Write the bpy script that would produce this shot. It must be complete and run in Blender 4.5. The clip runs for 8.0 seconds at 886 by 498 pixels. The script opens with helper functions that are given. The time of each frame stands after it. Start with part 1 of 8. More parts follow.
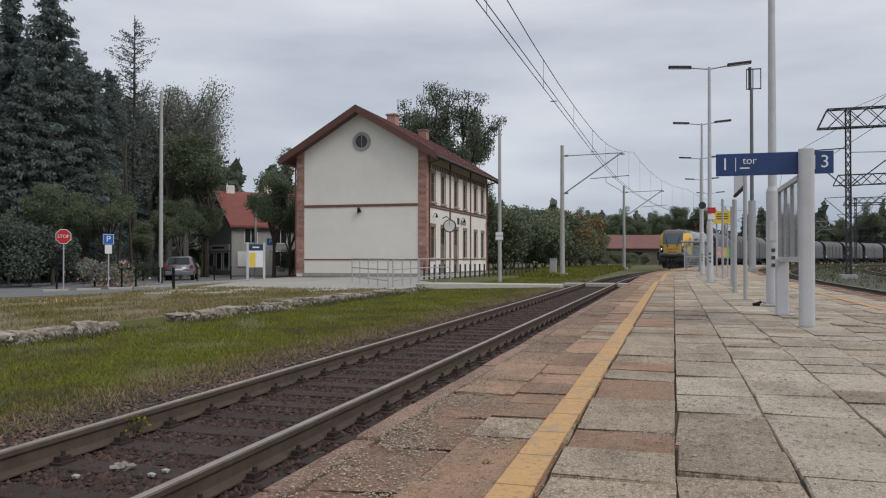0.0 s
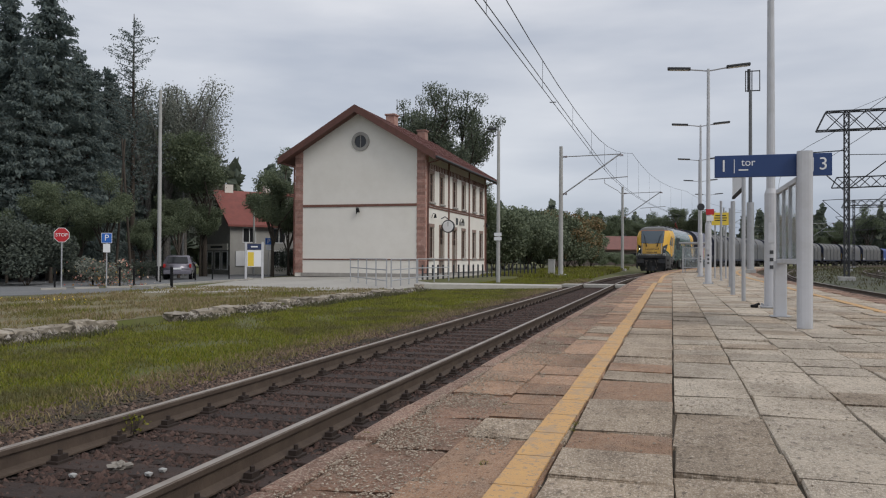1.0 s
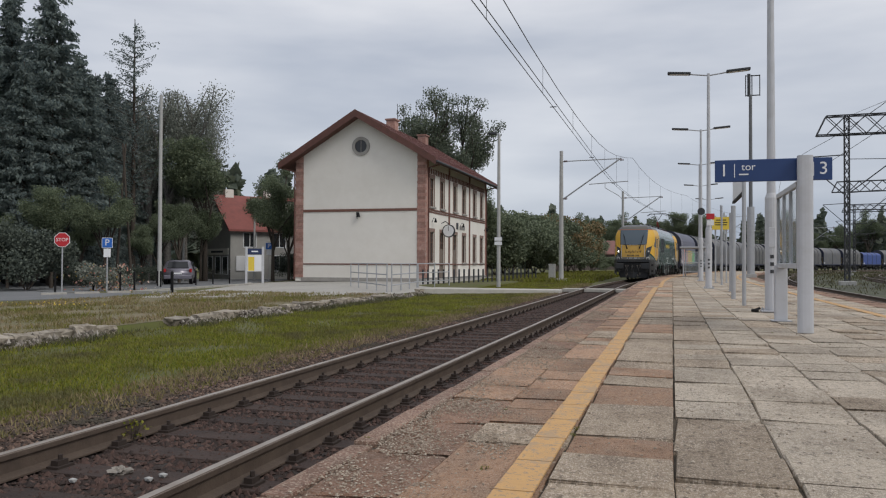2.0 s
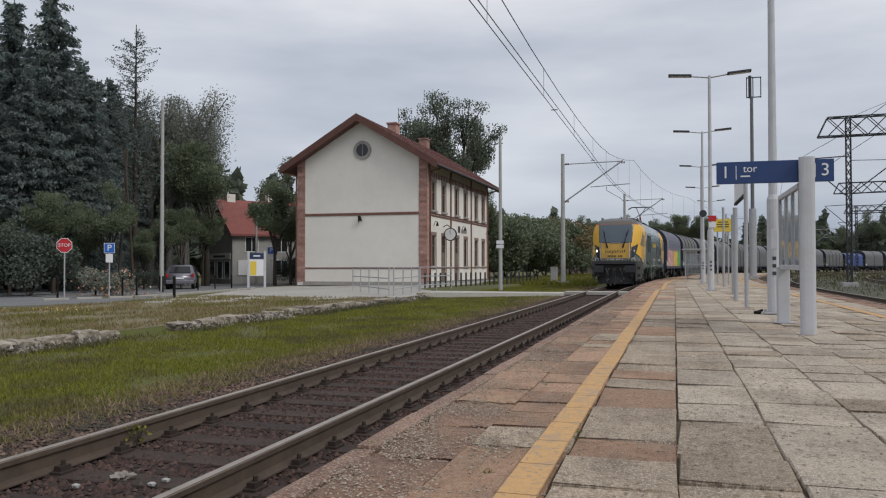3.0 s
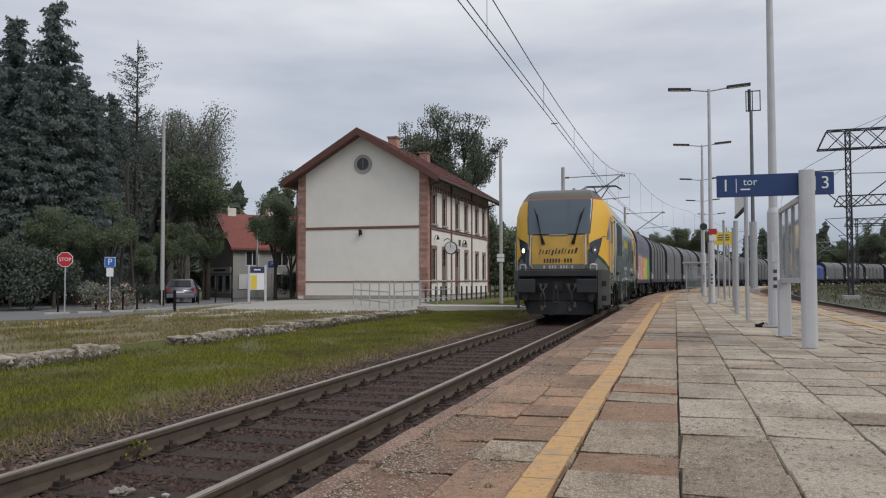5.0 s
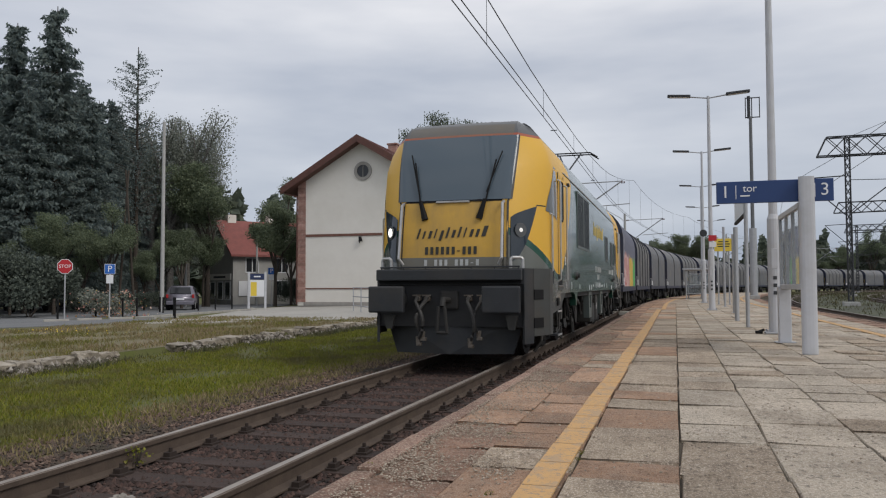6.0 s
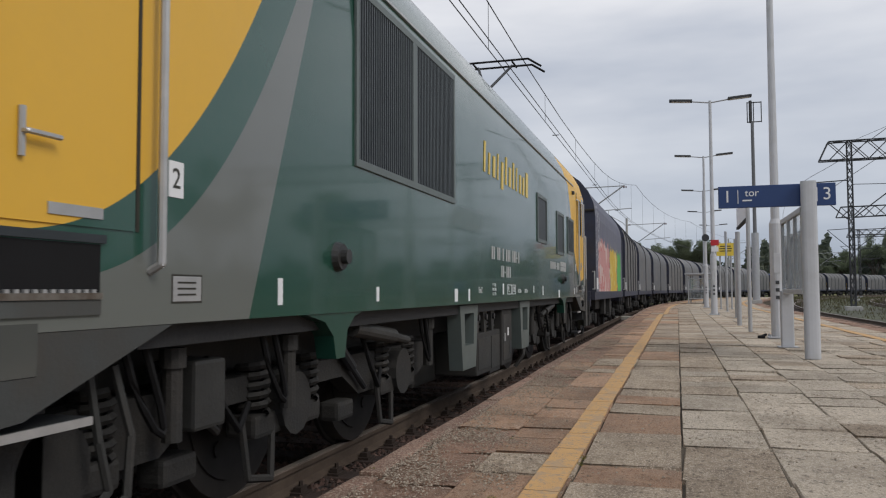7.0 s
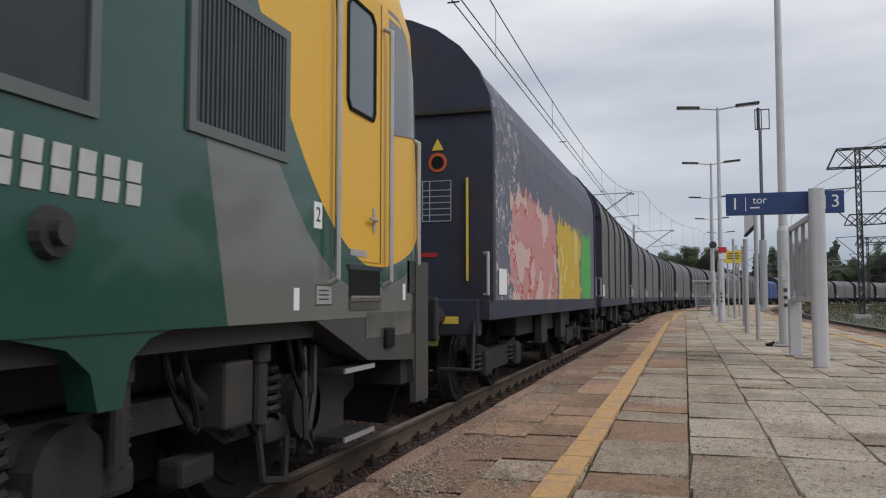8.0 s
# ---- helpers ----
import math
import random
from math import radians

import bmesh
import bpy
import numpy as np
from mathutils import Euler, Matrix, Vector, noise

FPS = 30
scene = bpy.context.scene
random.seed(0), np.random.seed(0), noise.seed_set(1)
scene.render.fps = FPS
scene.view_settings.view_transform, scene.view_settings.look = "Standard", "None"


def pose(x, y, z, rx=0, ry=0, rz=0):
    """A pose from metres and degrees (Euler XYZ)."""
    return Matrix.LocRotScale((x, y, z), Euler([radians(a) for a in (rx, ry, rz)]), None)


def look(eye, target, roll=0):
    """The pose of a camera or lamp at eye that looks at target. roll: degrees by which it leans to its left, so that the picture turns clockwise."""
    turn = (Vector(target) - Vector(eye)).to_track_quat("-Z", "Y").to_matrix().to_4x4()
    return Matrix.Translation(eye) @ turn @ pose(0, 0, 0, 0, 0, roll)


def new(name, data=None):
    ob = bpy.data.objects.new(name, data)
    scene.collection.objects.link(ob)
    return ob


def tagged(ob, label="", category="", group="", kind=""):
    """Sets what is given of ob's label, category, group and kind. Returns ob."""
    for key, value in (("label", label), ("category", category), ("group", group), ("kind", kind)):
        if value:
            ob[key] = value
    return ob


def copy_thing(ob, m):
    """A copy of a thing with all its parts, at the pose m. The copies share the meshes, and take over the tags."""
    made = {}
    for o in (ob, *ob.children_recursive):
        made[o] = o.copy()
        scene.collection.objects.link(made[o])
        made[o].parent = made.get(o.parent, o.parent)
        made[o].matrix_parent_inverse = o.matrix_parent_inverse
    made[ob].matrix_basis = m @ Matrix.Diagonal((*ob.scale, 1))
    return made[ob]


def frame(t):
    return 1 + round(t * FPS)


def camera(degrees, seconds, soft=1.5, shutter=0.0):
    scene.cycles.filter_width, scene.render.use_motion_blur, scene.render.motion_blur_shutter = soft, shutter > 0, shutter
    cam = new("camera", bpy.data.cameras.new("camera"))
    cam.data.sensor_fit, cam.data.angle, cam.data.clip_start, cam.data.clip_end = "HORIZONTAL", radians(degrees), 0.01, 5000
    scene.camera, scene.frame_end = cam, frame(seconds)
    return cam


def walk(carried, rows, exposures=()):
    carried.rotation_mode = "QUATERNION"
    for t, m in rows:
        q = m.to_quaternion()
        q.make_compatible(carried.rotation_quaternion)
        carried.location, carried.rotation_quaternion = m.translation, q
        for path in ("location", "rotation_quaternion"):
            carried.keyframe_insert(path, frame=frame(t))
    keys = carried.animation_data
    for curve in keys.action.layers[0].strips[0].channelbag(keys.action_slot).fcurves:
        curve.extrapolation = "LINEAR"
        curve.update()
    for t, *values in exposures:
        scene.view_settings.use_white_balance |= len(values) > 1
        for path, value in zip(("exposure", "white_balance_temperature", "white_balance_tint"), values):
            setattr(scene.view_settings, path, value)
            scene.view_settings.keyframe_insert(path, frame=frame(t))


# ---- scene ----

# ---- camera: hand-held on the platform, turning slightly ----
LENS = math.degrees(2 * math.atan(784 / 1400))
cam = camera(LENS, 8.0, soft=1.15, shutter=0.03)
EYE = (0.0, 0.0, 0.97)
TURNS = [  # seconds, degrees left of the track, degrees up, lean
    (0, 16.250, 0.614, -0.000),
    (0.5, 16.180, 0.569, 0.164),
    (1, 16.139, 0.638, 0.267),
    (1.5, 16.139, 0.823, 0.308),
    (3, 16.305, 1.225, -0.067),
    (3.5, 16.340, 1.370, -0.089),
    (4, 16.380, 1.491, -0.156),
    (4.5, 16.358, 1.818, -0.187),
    (6, 16.339, 2.689, -0.197),
    (6.5, 16.368, 2.724, -0.357),
    (7, 16.476, 3.035, -0.225),
    (7.5, 16.644, 3.381, -0.056),
    (8, 16.963, 3.492, 0.005),
]


def eye_pose(yaw, pitch, lean):
    return Matrix.Translation(EYE) @ pose(0, 0, 0, 90 + pitch, 0, yaw) @ pose(0, 0, 0, 0, 0, lean)


walk(cam, [(t, eye_pose(a, b, c)) for t, a, b, c in TURNS])

# ---- overcast sky and a veiled sun ----
SUN_EL, SUN_AZ = radians(42), radians(112)
world = bpy.data.worlds.new("world")
scene.world = world
world.use_nodes = True
wn, wl = world.node_tree.nodes, world.node_tree.links
wn.clear()
w_out = wn.new("ShaderNodeOutputWorld")
w_bg = wn.new("ShaderNodeBackground")
w_sky = wn.new("ShaderNodeTexSky")
w_sky.sky_type, w_sky.sun_disc = "NISHITA", False
w_sky.sun_elevation, w_sky.sun_rotation = SUN_EL, SUN_AZ
w_sky.air_density, w_sky.dust_density = 1.0, 2.0
w_co = wn.new("ShaderNodeTexCoord")
w_map = wn.new("ShaderNodeMapping")
w_map.inputs["Scale"].default_value = (1.2, 1.2, 5.0)
w_noise = wn.new("ShaderNodeTexNoise")
w_noise.inputs["Scale"].default_value, w_noise.inputs["Detail"].default_value = 1.6, 5.0
w_noise.inputs["Roughness"].default_value = 0.5
w_ramp = wn.new("ShaderNodeValToRGB")
w_ramp.color_ramp.elements[0].position, w_ramp.color_ramp.elements[0].color = 0.33, (0.44, 0.475, 0.55, 1)
w_ramp.color_ramp.elements[1].position, w_ramp.color_ramp.elements[1].color = 0.66, (0.75, 0.755, 0.785, 1)
w_scale = wn.new("ShaderNodeMixRGB")
w_scale.blend_type, w_scale.inputs[0].default_value = "MULTIPLY", 1.0
w_scale.inputs[2].default_value = (0.08, 0.08, 0.08, 1)
w_mix = wn.new("ShaderNodeMixRGB")
w_mix.inputs[0].default_value = 0.9
wl.new(w_co.outputs["Generated"], w_map.inputs["Vector"])
wl.new(w_map.outputs[0], w_noise.inputs["Vector"])
wl.new(w_noise.outputs["Fac"], w_ramp.inputs[0])
wl.new(w_sky.outputs[0], w_scale.inputs[1])
wl.new(w_scale.outputs[0], w_mix.inputs[1])
wl.new(w_ramp.outputs[0], w_mix.inputs[2])
# the cloud deck is greyer and bluer towards the horizon
w_sep = wn.new("ShaderNodeSeparateXYZ")
w_low = wn.new("ShaderNodeValToRGB")
w_low.color_ramp.elements[0].position, w_low.color_ramp.elements[0].color = 0.0, (0.69, 0.745, 0.81, 1)
w_low.color_ramp.elements[1].position, w_low.color_ramp.elements[1].color = 0.36, (1.06, 1.055, 1.05, 1)
w_deck = wn.new("ShaderNodeMixRGB")
w_deck.blend_type, w_deck.inputs[0].default_value = "MULTIPLY", 1.0
wl.new(w_co.outputs["Generated"], w_sep.inputs[0])
wl.new(w_sep.outputs[2], w_low.inputs[0])
wl.new(w_mix.outputs[0], w_deck.inputs[1])
wl.new(w_low.outputs[0], w_deck.inputs[2])
wl.new(w_deck.outputs[0], w_bg.inputs[0])
w_bg.inputs[1].default_value = 1.0
wl.new(w_bg.outputs[0], w_out.inputs[0])

sun = new("sun", bpy.data.lights.new("sun", "SUN"))
sun.data.energy, sun.data.angle, sun.data.color = 1.15, radians(25), (1.0, 0.95, 0.88)
sun.matrix_world = look((0, 0, 60), (60 * math.sin(SUN_AZ) / -math.tan(SUN_EL), 60 * math.cos(SUN_AZ) / -math.tan(SUN_EL), 0))
scene.view_settings.exposure = 0.18


# ---- materials ----
def mat(name, base, rough=0.8, second=None, scale=3.0, bump=0.0, bump_scale=60.0, metal=0.0, stains=None, stain_scale=0.5,
        stain_amount=0.5, per_piece=0.0, mix=0.5, spec=0.5, coat=0.0, speckle=None, speckle_scale=70.0):
    """A surface with grain, large stains, fine relief, and a shade for each piece."""
    m = bpy.data.materials.new(name)
    m.use_nodes = True
    n, l = m.node_tree.nodes, m.node_tree.links
    b = n["Principled BSDF"]
    b.inputs["Roughness"].default_value, b.inputs["Metallic"].default_value = rough, metal
    b.inputs["Specular IOR Level"].default_value = spec
    b.inputs["Coat Weight"].default_value = coat
    b.inputs["Coat Roughness"].default_value = 0.06
    co = n.new("ShaderNodeTexCoord")
    where = co.outputs["Object"]
    if per_piece:
        spot_info = n.new("ShaderNodeObjectInfo")
        spot_info.name = "place"
        add = n.new("ShaderNodeVectorMath")
        add.operation = "ADD"
        l.new(co.outputs["Object"], add.inputs[0])
        l.new(spot_info.outputs["Location"], add.inputs[1])
        where = add.outputs[0]

    def noise_node(s, detail=6.0, rough_=0.6):
        t = n.new("ShaderNodeTexNoise")
        t.inputs["Scale"].default_value, t.inputs["Detail"].default_value = s, detail
        t.inputs["Roughness"].default_value = rough_
        l.new(where, t.inputs["Vector"])
        return t

    def mixer(kind, fac, a, c):
        x = n.new("ShaderNodeMixRGB")
        x.blend_type = kind
        for slot, v in zip(range(3), (fac, a, c)):
            if isinstance(v, (int, float)):
                x.inputs[slot].default_value = v
            elif isinstance(v, tuple):
                x.inputs[slot].default_value = (*v[:3], 1)
            else:
                l.new(v, x.inputs[slot])
        return x.outputs[0]

    def ramp(src, lo, hi):
        r = n.new("ShaderNodeMapRange")
        r.inputs["From Min"].default_value, r.inputs["From Max"].default_value = lo, hi
        l.new(src, r.inputs["Value"])
        return r.outputs[0]

    second = second or tuple(c * 0.75 for c in base)
    grain = noise_node(scale)
    col = mixer("MIX", ramp(grain.outputs["Fac"], 0.5 - mix * 0.4, 0.5 + mix * 0.4), base, second)
    if stains:
        st = noise_node(stain_scale, 4.0, 0.65)
        f = n.new("ShaderNodeMath")
        f.operation = "MULTIPLY"
        f.inputs[1].default_value = stain_amount
        l.new(ramp(st.outputs["Fac"], 0.48, 0.66), f.inputs[0])
        col = mixer("MIX", f.outputs[0], col, stains)
    if speckle:
        sp = noise_node(speckle_scale, 3.0, 0.7)
        col = mixer("MIX", ramp(sp.outputs["Fac"], 0.50, 0.60), col, speckle)
        sp = noise_node(speckle_scale * 0.37, 5.0, 0.75)
        dark = tuple(c * 0.42 for c in base)
        col = mixer("MIX", ramp(sp.outputs["Fac"], 0.535, 0.64), col, dark)
        sp = noise_node(0.9, 6.0, 0.7)
        col = mixer("MULTIPLY", ramp(sp.outputs["Fac"], 0.47, 0.72), col, (0.58, 0.55, 0.52))
    if per_piece:
        info = n.new("ShaderNodeObjectInfo")
        hsv = n.new("ShaderNodeHueSaturation")
        r = n.new("ShaderNodeMapRange")
        r.inputs["To Min"].default_value, r.inputs["To Max"].default_value = 1 - per_piece, 1 + per_piece
        l.new(info.outputs["Random"], r.inputs["Value"])
        l.new(r.outputs[0], hsv.inputs["Value"])
        l.new(col, hsv.inputs["Color"])
        col = hsv.outputs[0]
    l.new(col, b.inputs["Base Color"])
    if bump:
        bn = noise_node(bump_scale, 5.0)
        bu = n.new("ShaderNodeBump")
        bu.inputs["Strength"].default_value, bu.inputs["Distance"].default_value = bump, 0.02
        l.new(bn.outputs["Fac"], bu.inputs["Height"])
        l.new(bu.outputs[0], b.inputs["Normal"])
    return m


def island_mat(name, shades, rough=0.8, trans=0.0, drift=None, drift_scale=0.5):
    """A surface whose loose pieces each take a shade."""
    m = bpy.data.materials.new(name)
    m.use_nodes = True
    n, l = m.node_tree.nodes, m.node_tree.links
    b = n["Principled BSDF"]
    b.inputs["Roughness"].default_value = rough
    geo = n.new("ShaderNodeNewGeometry")
    r = n.new("ShaderNodeValToRGB")
    r.color_ramp.interpolation = "LINEAR"
    while len(r.color_ramp.elements) < len(shades):
        r.color_ramp.elements.new(0.5)
    for i, (e, c) in enumerate(zip(r.color_ramp.elements, shades)):
        e.position, e.color = i / (len(shades) - 1), (*c, 1)
    l.new(geo.outputs["Random Per Island"], r.inputs[0])
    tone = r.outputs[0]
    if drift:
        # patches of another tone, metres wide
        co = n.new("ShaderNodeTexCoord")
        t = n.new("ShaderNodeTexNoise")
        t.inputs["Scale"].default_value, t.inputs["Detail"].default_value, t.inputs["Roughness"].default_value = drift_scale, 5.0, 0.65
        k = n.new("ShaderNodeMapRange")
        k.inputs["From Min"].default_value, k.inputs["From Max"].default_value = 0.47, 0.62
        x = n.new("ShaderNodeMixRGB")
        x.inputs[2].default_value = (*drift, 1)
        l.new(co.outputs["Object"], t.inputs["Vector"])
        l.new(t.outputs["Fac"], k.inputs["Value"])
        l.new(k.outputs[0], x.inputs[0])
        l.new(tone, x.inputs[1])
        tone = x.outputs[0]
    l.new(tone, b.inputs["Base Color"])
    if trans:
        tr = n.new("ShaderNodeBsdfTranslucent")
        ms = n.new("ShaderNodeMixShader")
        ms.inputs[0].default_value = trans
        l.new(tone, tr.inputs[0])
        l.new(b.outputs[0], ms.inputs[1])
        l.new(tr.outputs[0], ms.inputs[2])
        l.new(ms.outputs[0], n["Material Output"].inputs[0])
    return m


def glass_mat(name, tint, rough=0.05, clear=0.0):
    m = bpy.data.materials.new(name)
    m.use_nodes = True
    b = m.node_tree.nodes["Principled BSDF"]
    b.inputs["Base Color"].default_value = (*tint, 1)
    b.inputs["Roughness"].default_value = rough
    b.inputs["IOR"].default_value = 1.5
    b.inputs["Transmission Weight"].default_value = clear
    return m


def glow_mat(name, colour, strength):
    m = bpy.data.materials.new(name)
    m.use_nodes = True
    b = m.node_tree.nodes["Principled BSDF"]
    b.inputs["Emission Color"].default_value, b.inputs["Emission Strength"].default_value = (*colour, 1), strength
    return m


M = {
    "turf": mat("turf", (0.085, 0.10, 0.016), 0.95, (0.10, 0.095, 0.034), 0.9, 0.7, 25, stains=(0.115, 0.10, 0.052), stain_scale=0.35, stain_amount=0.7),
    "dry_turf": mat("dry_turf", (0.19, 0.155, 0.095), 0.95, (0.12, 0.12, 0.05), 0.8, 0.7, 25, stains=(0.26, 0.21, 0.14), stain_scale=0.3, stain_amount=0.7),
    "ballast_bed": mat("ballast_bed", (0.045, 0.033, 0.028), 0.95, (0.03, 0.023, 0.02), 14, 1.0, 40, stains=(0.075, 0.05, 0.04), stain_scale=0.8),
    "rail_side": mat("rail_side", (0.115, 0.085, 0.064), 0.8, (0.075, 0.054, 0.042), 6, 0.3, 50, metal=0.2),
    "rail_top": mat("rail_top", (0.40, 0.36, 0.32), 0.45, (0.27, 0.225, 0.19), 4, metal=0.5),
    "sleeper": mat("sleeper", (0.056, 0.035, 0.028), 0.9, (0.03, 0.02, 0.017), 5, 0.7, 35, per_piece=0.25),
    "fixing": mat("fixing", (0.05, 0.036, 0.03), 0.8, metal=0.3),
    "slab": mat("slab", (0.46, 0.37, 0.275), 0.95, (0.33, 0.258, 0.185), 9, 1.0, 55, stains=(0.23, 0.18, 0.135), stain_scale=1.7, stain_amount=0.65, per_piece=0.16, speckle=(0.58, 0.49, 0.395), speckle_scale=42),
    "slab_red": mat("slab_red", (0.50, 0.30, 0.18), 0.92, (0.35, 0.20, 0.125), 9, 0.9, 75, stains=(0.25, 0.185, 0.14), stain_scale=1.7, stain_amount=0.6, per_piece=0.2, speckle=(0.50, 0.38, 0.29)),
    "slab_pale": mat("slab_pale", (0.50, 0.43, 0.345), 0.95, (0.40, 0.335, 0.26), 9, 0.9, 55, stains=(0.28, 0.232, 0.18), stain_scale=1.5, stain_amount=0.55, per_piece=0.14, speckle=(0.60, 0.53, 0.44), speckle_scale=42),
    "joint": mat("joint", (0.065, 0.055, 0.04), 0.95, (0.12, 0.098, 0.072), 6, 0.6, 40),
    "kerb": mat("kerb", (0.31, 0.175, 0.125), 0.9, (0.20, 0.115, 0.085), 7, 0.9, 60, stains=(0.17, 0.13, 0.10), stain_scale=1.6, per_piece=0.2, speckle=(0.46, 0.37, 0.29)),
    "yellow_line": mat("yellow_line", (0.62, 0.37, 0.11), 0.85, (0.47, 0.28, 0.11), 10, 0.4, 70, stains=(0.34, 0.24, 0.15), stain_scale=3.5, stain_amount=0.75, mix=0.7),
    "paving": mat("paving", (0.42, 0.40, 0.365), 0.9, (0.34, 0.325, 0.295), 5, 0.3, 40, stains=(0.29, 0.28, 0.255), stain_scale=0.25),
    "asphalt": mat("asphalt", (0.17, 0.175, 0.18), 0.9, (0.13, 0.135, 0.14), 8, 0.3, 80, stains=(0.2, 0.2, 0.2), stain_scale=0.2),
    "stone": mat("stone", (0.42, 0.375, 0.31), 0.95, (0.22, 0.19, 0.15), 5, 1.0, 14, stains=(0.13, 0.11, 0.08), stain_scale=2.4, stain_amount=0.85, per_piece=0.25),
    "plaster": mat("plaster", (0.78, 0.755, 0.70), 0.9, (0.74, 0.71, 0.655), 1.2, 0.08, 60, stains=(0.69, 0.66, 0.60), stain_scale=0.4, stain_amount=0.5),
    "brick": mat("brick", (0.40, 0.235, 0.195), 0.9, (0.28, 0.15, 0.12), 7, 0.4, 60, stains=(0.45, 0.31, 0.27), stain_scale=3, stain_amount=0.7, per_piece=0.25),
    "mortar": mat("mortar", (0.33, 0.22, 0.18), 0.95),
    "belt": mat("belt", (0.20, 0.095, 0.07), 0.85, (0.14, 0.07, 0.055), 5, 0.2),
    "brown_wood": mat("brown_wood", (0.13, 0.055, 0.042), 0.7, (0.09, 0.04, 0.032), 4, 0.2, 40),
    "roof_tile": mat("roof_tile", (0.15, 0.05, 0.04), 0.75, (0.10, 0.04, 0.034), 3, 0.2, 40, per_piece=0.1),
    "roof_far": mat("roof_far", (0.27, 0.088, 0.075), 0.8, (0.20, 0.072, 0.062), 2, 0.3, 20),
    "roof_faded": mat("roof_faded", (0.22, 0.10, 0.085), 0.85, (0.17, 0.085, 0.075), 1.2, 0.3, 20),
    "plinth": mat("plinth", (0.36, 0.345, 0.32), 0.9, (0.28, 0.265, 0.245), 3, 0.3),
    "window_dark": glass_mat("window_dark", (0.02, 0.022, 0.025), 0.08),
    "frame_paint": mat("frame_paint", (0.16, 0.085, 0.06), 0.6),
    "grey_paint": mat("grey_paint", (0.30, 0.29, 0.28), 0.7),
    "door_grey": mat("door_grey", (0.20, 0.175, 0.145), 0.7, (0.16, 0.14, 0.115), 5),
    "window_trim": mat("window_trim", (0.30, 0.21, 0.175), 0.85, (0.22, 0.15, 0.125), 6, 0.2),
    "grey_render": mat("grey_render", (0.38, 0.375, 0.355), 0.9, (0.32, 0.315, 0.30), 1.5, 0.2),
    "concrete": mat("concrete", (0.42, 0.42, 0.41), 0.85, (0.35, 0.35, 0.34), 5, 0.2, 50, stains=(0.3, 0.3, 0.29), stain_scale=0.8),
    "galv": mat("galv", (0.44, 0.45, 0.47), 0.5, (0.38, 0.39, 0.41), 6, metal=0.35),
    "white_paint": mat("white_paint", (0.52, 0.53, 0.56), 0.5, (0.47, 0.48, 0.505), 3, stains=(0.4, 0.4, 0.4), stain_scale=2),
    "cinder": mat("cinder", (0.068, 0.072, 0.046), 0.95, (0.05, 0.052, 0.038), 2.5, 0.8, 12, stains=(0.10, 0.115, 0.05), stain_scale=0.25, stain_amount=0.8),
    "dark_steel": mat("dark_steel", (0.045, 0.048, 0.055), 0.6, (0.03, 0.032, 0.036), 5),
    "black": mat("black", (0.010, 0.010, 0.011), 0.7, spec=0.2),
    "wire": mat("wire", (0.06, 0.065, 0.075), 0.6, metal=0.3),
    "sign_blue": mat("sign_blue", (0.018, 0.05, 0.165), 0.4, (0.017, 0.046, 0.15), 2),
    "sign_white": mat("sign_white", (0.75, 0.76, 0.78), 0.5, (0.72, 0.73, 0.75), 2),
    "sign_red": mat("sign_red", (0.5, 0.02, 0.03), 0.4, (0.45, 0.02, 0.028), 2),
    "sign_yellow": mat("sign_yellow", (0.75, 0.55, 0.06), 0.5, (0.68, 0.5, 0.06), 3),
    "bark": mat("bark", (0.075, 0.06, 0.048), 0.95, (0.045, 0.037, 0.03), 9, 0.8, 25),
    "birch_bark": mat("birch_bark", (0.22, 0.21, 0.19), 0.9, (0.07, 0.065, 0.06), 7, 0.5, 25),
    # spruce, birch and broad leaf are lightened and greyed to hold aerial haze
    "spruce_leaf": island_mat("spruce_leaf", [(0.115, 0.155, 0.155), (0.165, 0.205, 0.195), (0.205, 0.245, 0.222)], 0.85, 0.45),
    "birch_leaf": island_mat("birch_leaf", [(0.17, 0.19, 0.16), (0.22, 0.24, 0.20), (0.28, 0.295, 0.25)], 0.7, 0.35),
    "broad_leaf": island_mat("broad_leaf", [(0.10, 0.13, 0.085), (0.15, 0.185, 0.11), (0.19, 0.225, 0.13)], 0.7, 0.35),
    # paler than broad leaf: the haze over the distance is mixed into it
    "thicket_leaf": island_mat("thicket_leaf", [(0.12, 0.15, 0.10), (0.165, 0.20, 0.125), (0.21, 0.24, 0.15)], 0.75, 0.3),
    "edge_brown": mat("edge_brown", (0.35, 0.20, 0.13), 0.92, (0.22, 0.125, 0.085), 9, 0.9, 75, stains=(0.13, 0.095, 0.075), stain_scale=1.7, stain_amount=0.6, per_piece=0.2, speckle=(0.36, 0.27, 0.21)),
    "autumn_leaf": island_mat("autumn_leaf", [(0.13, 0.14, 0.07), (0.20, 0.155, 0.075), (0.25, 0.16, 0.075)], 0.7, 0.2),
    "grass_leaf": island_mat("grass_leaf", [(0.085, 0.115, 0.010), (0.16, 0.185, 0.014), (0.25, 0.25, 0.022), (0.19, 0.16, 0.055)], 0.7, 0.3, (0.125, 0.112, 0.042), 0.75),
    "dry_leaf": island_mat("dry_leaf", [(0.15, 0.14, 0.05), (0.24, 0.19, 0.095), (0.32, 0.25, 0.145), (0.20, 0.14, 0.085)], 0.8, 0.2, (0.14, 0.135, 0.03), 0.4),
    "chips": island_mat("chips", [(0.24, 0.19, 0.145), (0.35, 0.29, 0.225), (0.46, 0.40, 0.325)], 0.9),
